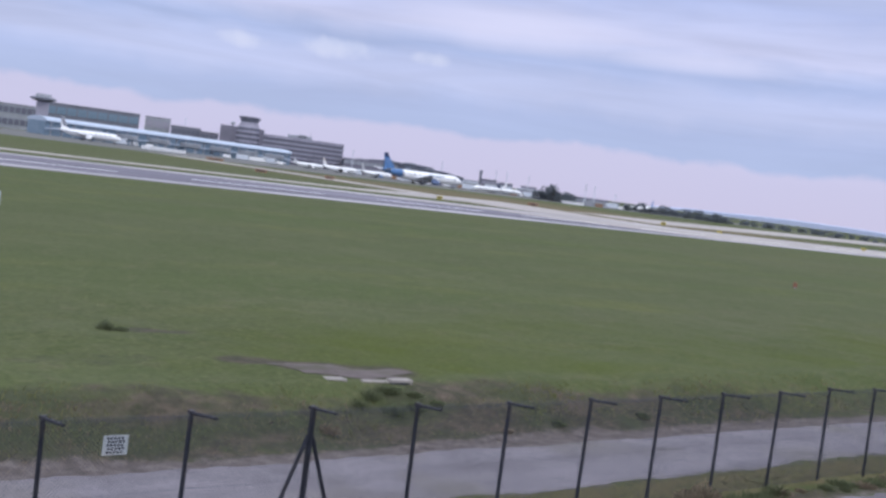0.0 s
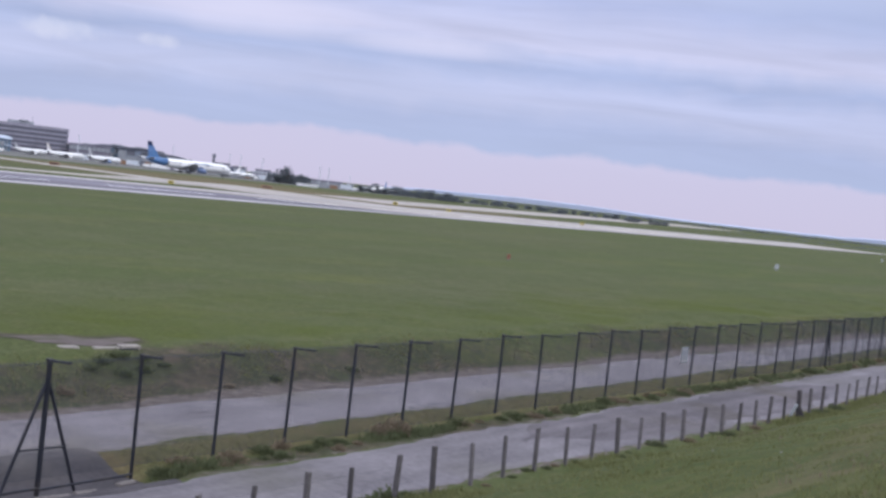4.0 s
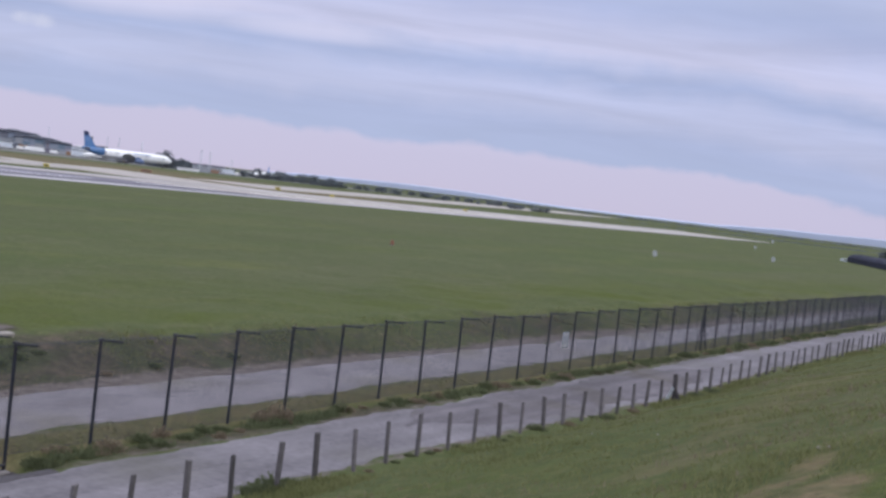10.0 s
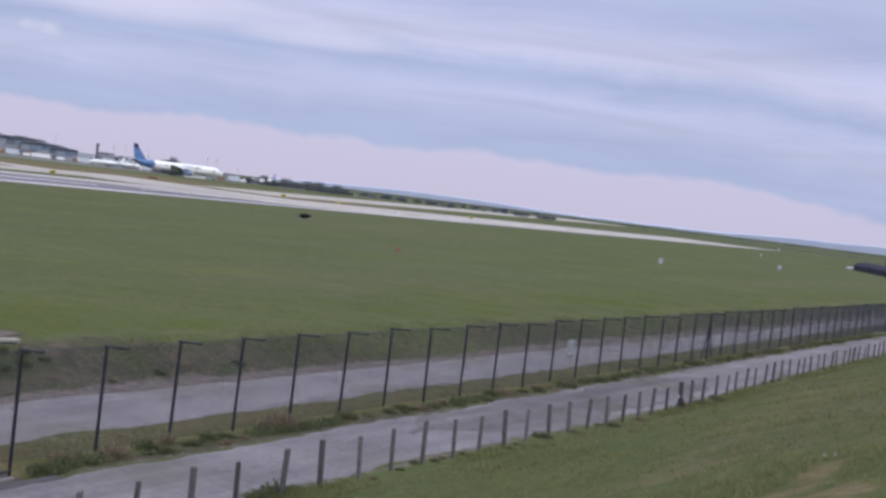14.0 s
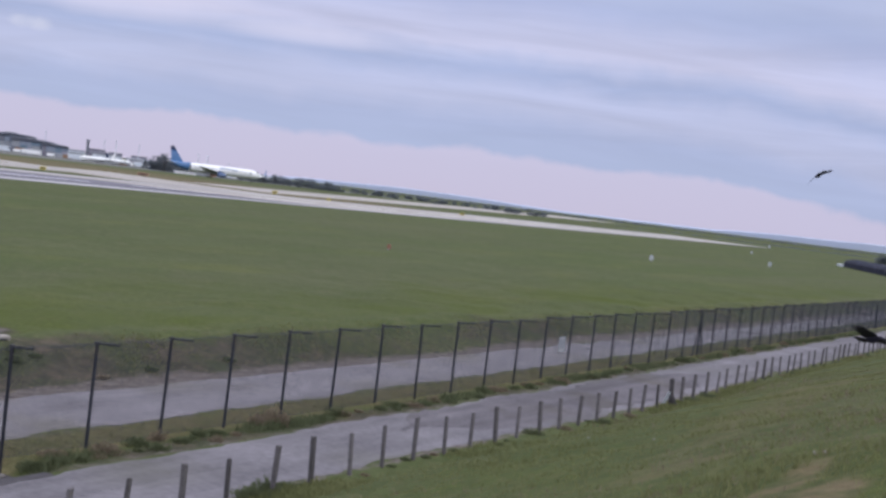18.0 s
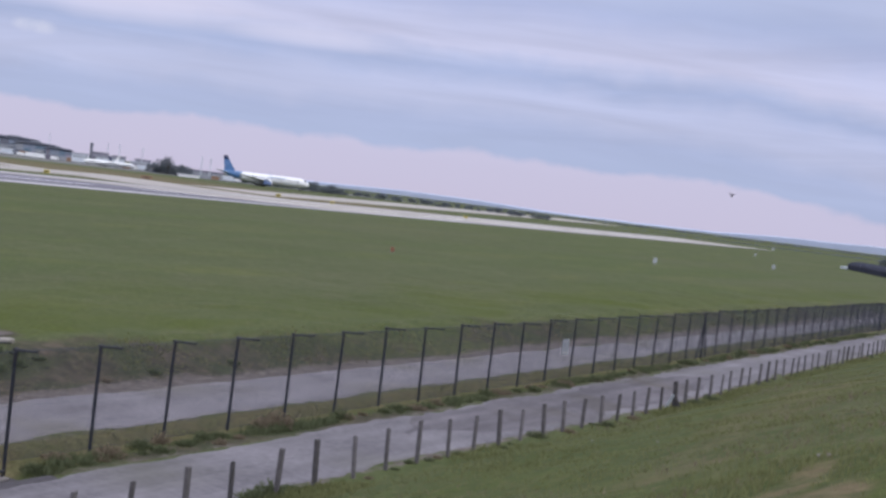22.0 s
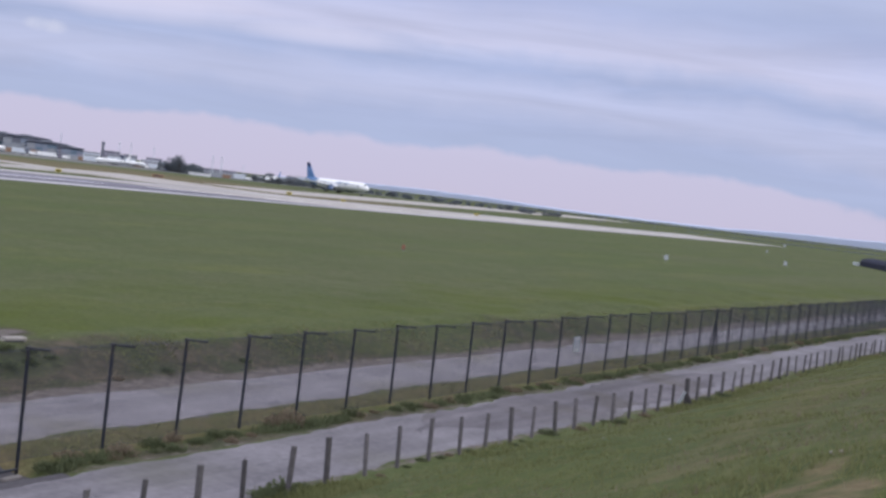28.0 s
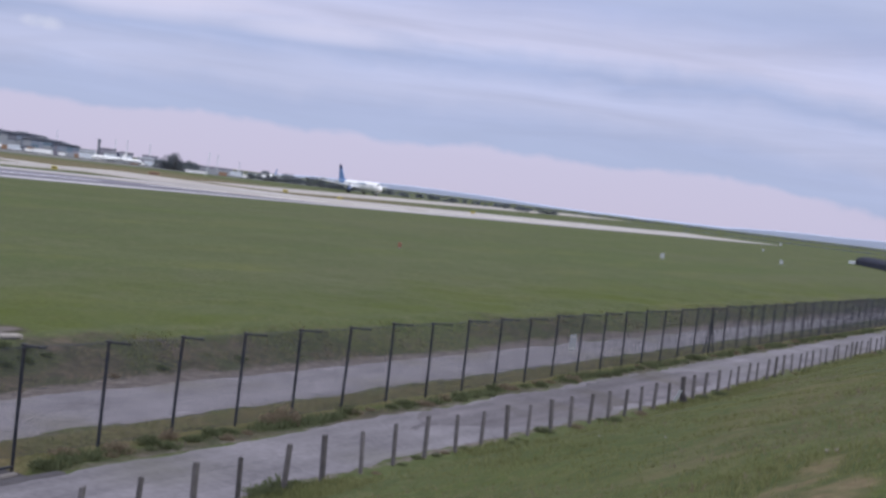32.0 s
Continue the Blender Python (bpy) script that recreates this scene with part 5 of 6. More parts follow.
for az, d, k, l, h in ((50.2, 880, 2, 6, 2.6), (49.85, 870, 0, 9, 2.9), (49.5, 880, 1, 6, 2.6), (48.9, 870, 0, 6, 3.4), (48.6, 860, 3, 8, 2.6), (48.2, 870, 0, 5, 2.6), (47.8, 860, 1, 7, 3.0), (47.3, 870, 2, 6, 2.6), (46.9, 860, 0, 6, 2.6), (45.1, 870, 2, 7, 2.6), (44.5, 870, 0, 6, 2.6), (43.2, 850, 3, 5, 2.6), (42.0, 800, 0, 5, 2.4), (41.1, 810, 2, 6, 2.4), (40.6, 810, 0, 5, 2.4)):
    mt, lb = ((M_ORANGE, "rusty brown steel cargo container"), (M_HAZED_BRICK, "dark brown steel cargo container"), (M_CLAD, "grey steel cargo container"), (M_ENGINE, "dark blue steel cargo container"))[k]
    cargo_container(az, d, mt, lb, l, h)
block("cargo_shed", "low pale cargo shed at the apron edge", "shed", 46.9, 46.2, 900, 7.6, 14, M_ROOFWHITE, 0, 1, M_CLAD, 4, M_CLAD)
block("cargo_shed", "low grey cargo shed at the apron edge", "shed", 45.9, 44.6, 960, 8.0, 14, M_CLAD, 0, 1, M_ROOFWHITE, 5, M_HAZED_BAND)
block("cargo_shed", "long low pale shed beyond the taxiway", "shed", 44.4, 43.3, 930, 6.6, 14, M_CLAD, 0, 1, M_HAZED_BAND, 5, M_ROOFWHITE)
block("workshop", "brown-grey workshop behind the cargo sheds", "building", 46.05, 45.35, 1010, 10.2, 14, M_HAZED_BRICK, 0, 2, M_HAZED_BAND, 6, M_HAZED_SLATE)
block("workshop", "slate grey workshop behind the cargo sheds", "building", 45.2, 44.6, 1030, 9.2, 14, M_HAZED_SLATE, 0, 1, M_ROOFWHITE, 5, M_HAZED_BAND)
block("workshop", "low grey workshop near the trees", "building", 44.2, 43.5, 1000, 8.6, 14, M_HAZED_BAND, 0, 1, M_HAZED_GLASS, 6, M_HAZED_SLATE)
block("workshop", "low brown-grey workshop beyond the masts", "building", 41.9, 40.2, 980, 6.0, 14, M_HAZED_BRICK, 0, 1, M_CLAD, 9, M_HAZED_BAND)
block("storage_shed", "long low white storage shed beside the trees", "shed", 42.25, 41.3, 770, 2.9, 9, M_WHITE, 4, 0, roof=M_WHITE, parapet=0.3)
block("storage_shed", "low pale storage shed beside the masts", "shed", 41.2, 40.3, 820, 3.6, 9, M_CLAD, 0, 1, M_CLAD, 4, M_CLAD)


def pier_tower(az, d, top, label):
    b = thing("ramp_tower", label, "tower", site(az, d))
    g = float(height(d * math.cos(radians(az)), d * math.sin(radians(az))))
    h = top - g
    bm = bmesh.new()
    box(bm, (-4.2, 0, -0.3), (4.2, 8, h - 5), bevel=0.4)
    part("shaft", bm, M_HAZED_BAND, b)
    bm = bmesh.new()
    lathe(bm, [(h - 5.0, 5.0, 0), (h - 3.6, 8.6, 0), (h - 2.6, 8.6, 0), (h - 2.2, 7.4, 0)], 8, "Z")
    part("control_cab", bm, M_HAZED_SLATE, b, "dark flared control cab", m=Matrix.Translation((0, 4, 0)))
    bm = bmesh.new()
    lathe(bm, [(h - 2.2, 5.6, 0), (h, 5.0, 0)], 8, "Z")
    part("roof_house", bm, M_CLAD, b, m=Matrix.Translation((0, 4, 0)))


pier_tower(65.7, 900, 28.0, "pale concrete ramp control tower with a flared dark cab")


def slim_tower():
    d = 1100
    b = thing("chimney", "slim dark boiler chimney with a wider head", "chimney", site(46.1, d))
    g = float(height(d * math.cos(radians(46.1)), d * math.sin(radians(46.1))))
    bm = bmesh.new()
    lathe(bm, [(-0.3, 1.3, 0), (13.5, 1.0, 0)], 10, "Z")
    part("stack", bm, M_ROOFGREY, b)
    bm = bmesh.new()
    lathe(bm, [(13.5, 1.4, 0), (16.6, 1.4, 0)], 10, "Z")
    part("head", bm, M_ROOFGREY, b)


slim_tower()


def lattice_mast(az, d, h):
    b = thing("lattice_mast", "thin grey lattice floodlight mast", "mast", site(az, d), group="apron masts")
    for s in (-0.45, 0.45):
        for t in (-0.45, 0.45):
            bm = bmesh.new()
            rod(bm, (s * 1.6, t * 1.6, -0.2), (s * 0.6, t * 0.6, h), 0.17, 0.13, 4)
            part("leg", bm, M_ROOFWHITE, b)
    bm = bmesh.new()
    for k in range(int(h / 1.6)):
        a, c = 1.6 - k * 1.6 / h, 1.6 - (k + 1) * 1.6 / h
        s = 0.45 if k % 2 else -0.45
        rod(bm, (s * a, -0.45 * a, k * 1.6), (-s * c, -0.45 * c, k * 1.6 + 1.6), 0.03, 0.03, 3, cap=False)
    part("bracing", bm, M_ROOFWHITE, b)
    bm = bmesh.new()
    box(bm, (-0.7, -0.4, h), (0.7, 0.2, h + 0.4))
    part("lamp_head", bm, M_ROOFWHITE, b)


for az, d, h in ((41.28, 850, 13.5), (40.88, 850, 13.0), (43.9, 1000, 16), (44.9, 1020, 17), (45.4, 1050, 17), (39.9, 950, 10), (47.9, 1000, 18), (52.0, 960, 17), (59.6, 1080, 27)):
    lattice_mast(az, d, h)

# ---- aircraft ----


def wing_mesh(bm, root_x, root_chord, tip_x, tip_chord, y0, y1, z0, z1, thick):
    """A swept, tapered wing of eight-sided section."""
    rings = []
    for x, c, y, z, t in ((root_x, root_chord, y0, z0, thick), (tip_x, tip_chord, y1, z1, thick * tip_chord / root_chord)):
        sec = ((0, 0), (-0.08, 0.5), (-0.35, 0.75), (-0.75, 0.3), (-1, 0), (-0.75, -0.15), (-0.35, -0.45), (-0.08, -0.35))
        rings.append([bm.verts.new((x + c * u, y, z + t * v)) for u, v in sec])
    n = len(rings[0])
    for i in range(n):
        bm.faces.new((rings[0][i], rings[0][(i + 1) % n], rings[1][(i + 1) % n], rings[1][i]))
    bm.faces.new(rings[0][::-1]), bm.faces.new(rings[1])
    return bm


def airliner(label, length, radius, span, fin_mat, engine_mat, belly_mat, m, tall=1.0, t_tail=False, tip_mat=None, stripes=None, detail=False, group="parked aircraft"):
    """A jet at rest on its gear: nose to +x, the middle of its length above the origin."""
    a = thing("airliner", label, "airliner", m, group)
    L, R = length, radius
    cz = R * 1.75
    nose, tail = L / 2, -L / 2
    prof = [(nose, 0.08 * R, -0.28 * R), (nose - 0.012 * L, 0.34 * R, -0.24 * R), (nose - 0.03 * L, 0.58 * R, -0.16 * R), (nose - 0.055 * L, 0.80 * R, -0.07 * R), (nose - 0.09 * L, 0.95 * R, -0.02 * R), (nose - 0.13 * L, R, 0),
            (0.1 * L, R, 0), (-0.16 * L, R, 0), (-0.26 * L, 0.93 * R, 0.05 * R), (-0.35 * L, 0.72 * R, 0.22 * R), (-0.43 * L, 0.45 * R, 0.45 * R), (-0.48 * L, 0.22 * R, 0.62 * R), (tail, 0.08 * R, 0.68 * R)]
    body = part("fuselage", lathe(bmesh.new(), [(s, r, z + cz) for s, r, z in prof], 20), M_WHITE, a, smooth=True)
    if belly_mat:
        bm = bmesh.new()
        lathe(bm, [(0.16 * L, 0.1 * R, cz - 0.75 * R), (0.12 * L, 0.72 * R, cz - 0.45 * R), (-0.10 * L, 0.78 * R, cz - 0.42 * R), (-0.17 * L, 0.1 * R, cz - 0.7 * R)], 14)
        part("belly_fairing", bm, M_WING, body, "pale grey wing fairing under the body", smooth=True)
        bm = bmesh.new()
        lathe(bm, [(-0.255 * L, 0.945 * R, cz + 0.05 * R), (-0.35 * L, 0.735 * R, cz + 0.22 * R), (-0.43 * L, 0.465 * R, cz + 0.45 * R), (-0.49 * L, 0.20 * R, cz + 0.64 * R)], 20)
        part("tail_cone", bm, belly_mat, body, "coloured tail cone", smooth=True)
    # fin
    ft = 15.85 / 54.9 * L * tall
    fx = -0.335 * L
    bm = bmesh.new()
    fin = [(fx, cz + 0.80 * R), (fx - 0.095 * L, ft - 0.03 * L), (fx - 0.108 * L, ft), (tail + 0.012 * L, ft), (tail + 0.040 * L, cz + 0.62 * R)]
    slab(bm, fin, "Y", -0.085 * R, 0.085 * R)
    f = part("fin", bm, fin_mat, a, "coloured tail fin")
    if tip_mat:
        bm = bmesh.new()
        k = 0.72
        za = cz + R + (ft - cz - R) * k
        u = (za - cz - 0.80 * R) / (ft - 0.03 * L - cz - 0.80 * R)
        slab(bm, [(fx - 0.095 * L * u, za), (fx - 0.095 * L, ft - 0.03 * L), (fx - 0.108 * L, ft + 0.02), (tail + 0.012 * L, ft + 0.02), (tail + 0.02 * L, za)], "Y", -0.10 * R, 0.10 * R)
        part("fin_tip", bm, tip_mat, f, "darker tip of the fin")
        bm = bmesh.new()
        slab(bm, [(fx - 0.062 * L, cz + R + 0.34 * (ft - cz)), (fx - 0.105 * L, cz + R + 0.50 * (ft - cz)), (fx - 0.128 * L, cz + R + 0.36 * (ft - cz)), (fx - 0.100 * L, cz + R + 0.22 * (ft - cz))], "Y", -0.11 * R, 0.11 * R)
        part("fin_emblem", bm, M_LIGHTBLUE, f, "plain pale emblem on the fin")
    if stripes:
        for k in range(3):
            bm = bmesh.new()
            z0 = cz + R + (ft - cz - R) * (0.12 + 0.28 * k)
            dz = (ft - cz) * 0.13
            sh = -0.095 * L * (z0 - cz - R) / (ft - cz - R)
            slab(bm, [(fx + sh - 0.005 * L, z0), (fx + sh - 0.03 * L, z0 + dz), (fx + sh - 0.11 * L, z0 + dz * 1.8), (fx + sh - 0.085 * L, z0 + dz * 0.8)], "Y", -0.11 * R, 0.11 * R)
            part("fin_stripe", bm, stripes, f, "dark diagonal stripe")
    # tailplane
    for s in (-1, 1):
        zt = ft - 0.01 * L if t_tail else cz + 0.45 * R
        xt = fx - 0.10 * L if t_tail else -0.40 * L
        bm = wing_mesh(bmesh.new(), xt, 0.085 * L, xt - 0.07 * L, 0.035 * L, s * (0.05 * R if t_tail else 0.35 * R), s * span * 0.195, zt, zt + 0.02 * span * (not t_tail), 0.14 * R)
        part("tailplane", bm, M_WING, a)
    # wings
    for s in (-1, 1):
        bm = wing_mesh(bmesh.new(), 0.115 * L, 0.20 * L, -0.115 * L, 0.045 * L, s * 0.5 * R, s * span / 2, cz - 0.55 * R, cz - 0.55 * R + 0.055 * span, 0.42 * R)
        part("wing", bm, M_WING, a)
    # engines
    if t_tail:
        spots = [(-0.27 * L, s * 1.55 * R, cz + 0.25 * R, 0.13 * L, 0.44 * R) for s in (-1, 1)]
    else:
        spots = [(0.135 * L, s * 0.165 * span, cz - 0.98 * R, 0.100 * L, 0.47 * R) for s in (-1, 1)]
    for x, y, z, l, r in spots:
        bm = lathe(bmesh.new(), [(x, r * 0.86, z), (x - 0.04 * l, r, z), (x - 0.5 * l, r * 1.02, z), (x - 0.8 * l, r * 0.8, z), (x - l, r * 0.5, z)], 14)
        e = part("engine", bm, engine_mat, a, smooth=True)
        bm = lathe(bmesh.new(), [(x + 0.02 * l, r * 0.90, z), (x + 0.01 * l, r * 0.92, z), (x - 0.06 * l, r * 1.02, z)], 14)
        part("intake_lip", bm, M_METAL, e)
        bm = lathe(bmesh.new(), [(x + 0.025 * l, r * 0.78, z), (x - 0.02 * l, r * 0.78, z)], 14)
        part("fan", bm, M_DARKCLAD, e)
        if not t_tail:
            bm = bmesh.new()
            slab(bm, [(x - 0.15 * l, z + r * 0.9), (x - 0.5 * l, z + r * 1.9), (x - 1.2 * l, z + r * 1.9), (x - 0.95 * l, z + r * 0.5)], "Y", y - 0.08 * r - y, 0.08 * r)
            part("pylon", bm, engine_mat, e)
        e.location.y = y
    # gear
    wheel_r = 0.028 * L * 0.38
    for x, ys, n in ((0.40 * L, (0.0,), 1), (-0.045 * L, (-0.11 * span, 0.11 * span), 2)):
        for y in ys:
            bm = bmesh.new()
            rod(bm, (x, y, wheel_r), (x, y * 0.95, cz - 0.5 * R), 0.11 * R, 0.13 * R, 7)
            g = part("gear_leg", bm, M_METAL, a)
            for dx in ((-0.7, 0.7) if n == 2 else (0.0,)):
                for dy in (-0.45, 0.45):
                    bm = bmesh.new()
                    rod(bm, (x + dx, y + dy - 0.2, wheel_r), (x + dx, y + dy + 0.2, wheel_r), wheel_r, wheel_r, 10)
                    part("wheel", bm, M_TYRE, g)
    # windows and doors
    bm = bmesh.new()
    for s in (-1, 1):
        for k in range(int(0.60 * L / 0.75)):
            x = 0.36 * L - 0.75 * k
            yy = s * R * 0.985
            box(bm, (x - 0.13, yy - 0.03, cz + 0.14 * R), (x + 0.13, yy + 0.03, cz + 0.30 * R))
    part("window_row", bm, M_GLASS_DARK, body, "row of small dark cabin windows")["kind"] = "stuff"
    bm = bmesh.new()
    lathe(bm, [(nose - 0.036 * L, 0.655 * R, cz - 0.10 * R), (nose - 0.052 * L, 0.80 * R, cz - 0.06 * R)], 20)
    bmesh.ops.delete(bm, geom=[v for v in bm.verts if v.co.z < cz + 0.22 * R], context="VERTS")
    part("cockpit_window", bm, M_GLASS_DARK, body)
    if detail:
        for s in (-1, 1):
            for x in (0.385, 0.20, -0.12, -0.25):
                bm = bmesh.new()
                box(bm, (x * L - 0.5, s * R * 0.97 - 0.04, cz - 0.2 * R), (x * L + 0.5, s * R * 0.97 + 0.04, cz + 0.42 * R))
                part("cabin_door", bm, M_GREYPAINT, body, "grey outlined cabin door")
            bm = bmesh.new()
            for k in range(8):
                x = 0.235 * L - k * 1.35
                box(bm, (x - 0.45, s * R * 0.93 - 0.03, cz + 0.40 * R), (x + 0.45, s * R * 0.93 + 0.03, cz + 0.62 * R))
            part("title_bar", bm, M_BLUE, body, "blue airline title shown as plain bars")
        bm = bmesh.new()
        lathe(bm, [(0.401 * L, 0.2, 2.0), (0.404 * L, 0.22, 2.0)], 8)
        part("taxi_light", bm, M_LAMP, a, "lit nose gear taxi lamp")
    return a


def lamp_material():
    m = bpy.data.materials.new("lit_lamp_glass")
    m.use_nodes = True
    b = m.node_tree.nodes["Principled BSDF"]
    b.inputs["Emission Color"].default_value, b.inputs["Emission Strength"].default_value = (1.0, 0.96, 0.9, 1), 14.0
    return m


M_LAMP = lamp_material()
jet = airliner("white wide-body airliner with blue tail, taxiing", 54.9, 2.72, 47.6, M_BLUE, M_ENGINE, M_BLUE, Matrix(), tip_mat=M_NAVY, detail=True, group="")


def parked(az, d, heading, *args, **kw):
    x, y = d * math.cos(radians(az)), d * math.sin(radians(az))
    return airliner(*args, Matrix.Translation((x, y, float(height(x, y)) + FIELD_LIFT)) @ pose(0, 0, 0, 0, 0, heading), **kw)


parked(63.6, 735, -58, "white airliner with a dark striped tail in front of the pier", 40.0, 2.0, 35, M_WHITE, M_WHITE, None, stripes=M_NAVY)
parked(53.95, 820, -12, "white regional jet parked nose-out on the apron", 22.0, 1.35, 20, M_GREYPAINT, M_WHITE, None)
parked(52.5, 800, -18, "white regional jet with a brown striped tail on the apron", 25.0, 1.45, 22, M_WHITE, M_WHITE, None, tall=1.15, stripes=M_BUFF)
parked(50.85, 790, -14, "white regional jet with a tall pale blue tail on the apron", 22.0, 1.45, 22, M_GREYPAINT, M_LIGHTBLUE, None, tall=1.3)
parked(45.6, 820, 170, "small white regional jet with a high tail beside the cargo sheds", 27.0, 1.35, 21, M_WHITE, M_WHITE, None, t_tail=True)
parked(44.75, 840, 5, "small white regional jet parked beside the cargo sheds", 26.0, 1.35, 21, M_NAVY, M_WHITE, None, t_tail=True)
parked(38.5, 860, 200, "white airliner with blue tail waiting beyond the trees", 30.0, 1.7, 30, M_LIGHTBLUE, M_WHITE, None)


def vehicle(az, d, kind):
    label, mat, l, h = {"van": ("small white apron service van", M_WHITE, 5.2, 2.3), "truck": ("pale grey high catering truck", M_ROOFWHITE, 8.5, 3.6), "tug": ("small dark blue baggage tug", M_NAVY, 3.4, 1.6), "bus": ("long white apron bus", M_WHITE, 12.0, 3.0)}[kind]
    v = thing("apron_vehicle", label, "vehicle", site(az, d, 0), group="apron vehicles")
    w = 2.4
    part("body", box(bmesh.new(), (-l / 2, -w / 2, 0.5), (l / 2, w / 2, h), bevel=0.15), mat, v)
    part("windscreen", box(bmesh.new(), (l / 2 - 0.9, -w / 2 - 0.02, h * 0.58), (l / 2 + 0.02, w / 2 + 0.02, h * 0.86)), M_GLASS_DARK, v)
    for x in (-l * 0.32, l * 0.32):
        for y in (-w / 2 + 0.15, w / 2 - 0.15):
            bm = bmesh.new()
            rod(bm, (x, y - 0.14, 0.45), (x, y + 0.14, 0.45), 0.45, 0.45, 9)
            part("wheel", bm, M_TYRE, v)


for az, d, k in ((62.3, 780, "truck"), (61.7, 790, "van"), (61.0, 800, "van"), (57.6, 800, "van"), (56.9, 810, "truck"), (56.3, 815, "bus"), (55.7, 820, "truck"), (55.2, 810, "van"), (53.7, 830, "tug"), (51.8, 830, "truck"), (49.6, 830, "truck"), (49.0, 835, "van"), (48.4, 820, "bus"), (47.6, 830, "van"), (46.6, 830, "truck"), (46.2, 840, "van"), (44.2, 850, "van"), (43.8, 850, "truck"), (43.5, 850, "van"), (40.0, 840, "truck"), (39.6, 850, "van")):
    vehicle(az, d, k)


def barrier_row():
    """A row of white plastic barrier blocks at the apron edge."""
    me = finish(box(bmesh.new(), (-0.5, -0.4, 0), (0.5, 0.4, 1.9), bevel=0.12), "barrier_block")
    for k in range(17):
        az = 61.3 - 0.115 * k
        d = 700
        tagged(add_part("barrier_block", me, M_WHITE, None, m=site(az, d)), "white water-filled barrier block at the apron edge", "barrier", "row of white barriers")


barrier_row()


def field_sign(name, label, x, y, w, h, mat, legs=2, turn=-55, top=0.3):
    s = thing(name, label, "sign", Matrix.Translation((x, y, float(height(x, y)))) @ pose(0, 0, 0, 0, 0, turn), group="airfield boards")
    part("board", box(bmesh.new(), (-w / 2, -0.15, top), (w / 2, 0.15, top + h), bevel=0.03), mat, s)
    for k in range(legs):
        xx = -w / 2 + w * (k + 0.5) / legs
        bm = bmesh.new()
        rod(bm, (xx, 0, -0.1), (xx, 0, top + 0.02), 0.06, 0.06, 6)
        part("leg", bm, M_CLAD, s)
    part("text_bar", box(bmesh.new(), (-w * 0.36, -0.162, top + h * 0.35), (w * 0.36, -0.152, top + h * 0.65)), M_DARKCLAD, s, "dark unreadable lettering")


for x, y, w, h, mt in ((344, 266, 2.2, 1.2, M_YELLOW), (344, 243, 1.8, 1.0, M_YELLOW), (419, 233, 2.0, 1.0, M_YELLOW), (237, 262, 2.0, 1.1, M_YELLOW), (272, 360, 4.5, 1.4, M_ORANGE), (338, 322, 5.0, 1.4, M_ORANGE), (290, 466, 10.0, 1.3, M_ORANGE), (226, 335, 5.0, 1.3, M_ORANGE)):
    field_sign("taxiway_sign", ("yellow" if mt is M_YELLOW else "orange-brown") + " taxiway guidance board on the grass", x, y, w * 0.8, h * 0.8, mt)


def marker(x, y, mat, h, label):
    s = thing("field_marker", label, "marker", Matrix.Translation((x, y, float(height(x, y)))) @ pose(0, 0, 0, 0, 0, -60), group="field markers")
    bm = bmesh.new()
    rod(bm, (0, 0, -0.2), (0, 0, h * 0.35), 0.07, 0.07, 6)
    part("stake", bm, M_CLAD, s)
    bm = bmesh.new()
    slab(bm, [(-h * 0.32, h * 0.25), (h * 0.32, h * 0.25), (h * 0.26, h), (-h * 0.26, h)], "Y", -0.09, 0.09)
    part("panel", bm, mat, s)


marker(197.2, 72.8, M_SIGN, 1.1, "white marker panel on a short stake in the field")
marker(269.9, 72.6, M_SIGN, 1.15, "white marker panel on a short stake in the field")
marker(114.5, 72.2, M_RED, 0.65, "faded red marker panel on a short stake in the field")
marker(428, 122, M_SIGN, 1.0, "pale marker panel far out in the field")
marker(700, 190, M_SIGN, 2.0, "pale marker board near the end of the runway")
field_sign("field_cabinet", "cream equipment board in a frame on the field", 39.5, 91, 0.85, 1.1, M_SIGN, turn=-24, top=0.25)


def dark_shed():
    """A long dark shed beside the field, its gable towards the tracks."""
    s = thing("dark_shed", "long low dark navy shed with a curved roof", "shed", Matrix.Translation((374, 68, float(height(374, 68)))) @ pose(0, 0, 0, 0, 0, 21))
    bm = bmesh.new()
    arc = [(-4, -0.2), (-4, 1.5), (-3.3, 2.2), (-1.8, 2.65), (0, 2.8), (1.8, 2.65), (3.3, 2.2), (4, 1.5), (4, -0.2)]
    slab(bm, arc, "X", -46, 44)
    part("shell", bm, M_DARKCLAD, s)
    for k in range(13):
        bm = bmesh.new()
        slab(bm, [(u * 1.012, v * 1.015 + 0.01) for u, v in arc], "X", -46 + 7.5 * k - 0.12, -46 + 7.5 * k + 0.12)
        part("rib", bm, M_NAVY, s)
    bm = bmesh.new()
    slab(bm, [(44, 0.5), (52, 0.5), (52, 5.0), (44, 5.0)], "Z", -0.1, 0.8)
    part("pale_plinth", bm, M_ROOFWHITE, s, "pale concrete plinth beside the shed")


dark_shed()

# ---- trees ----


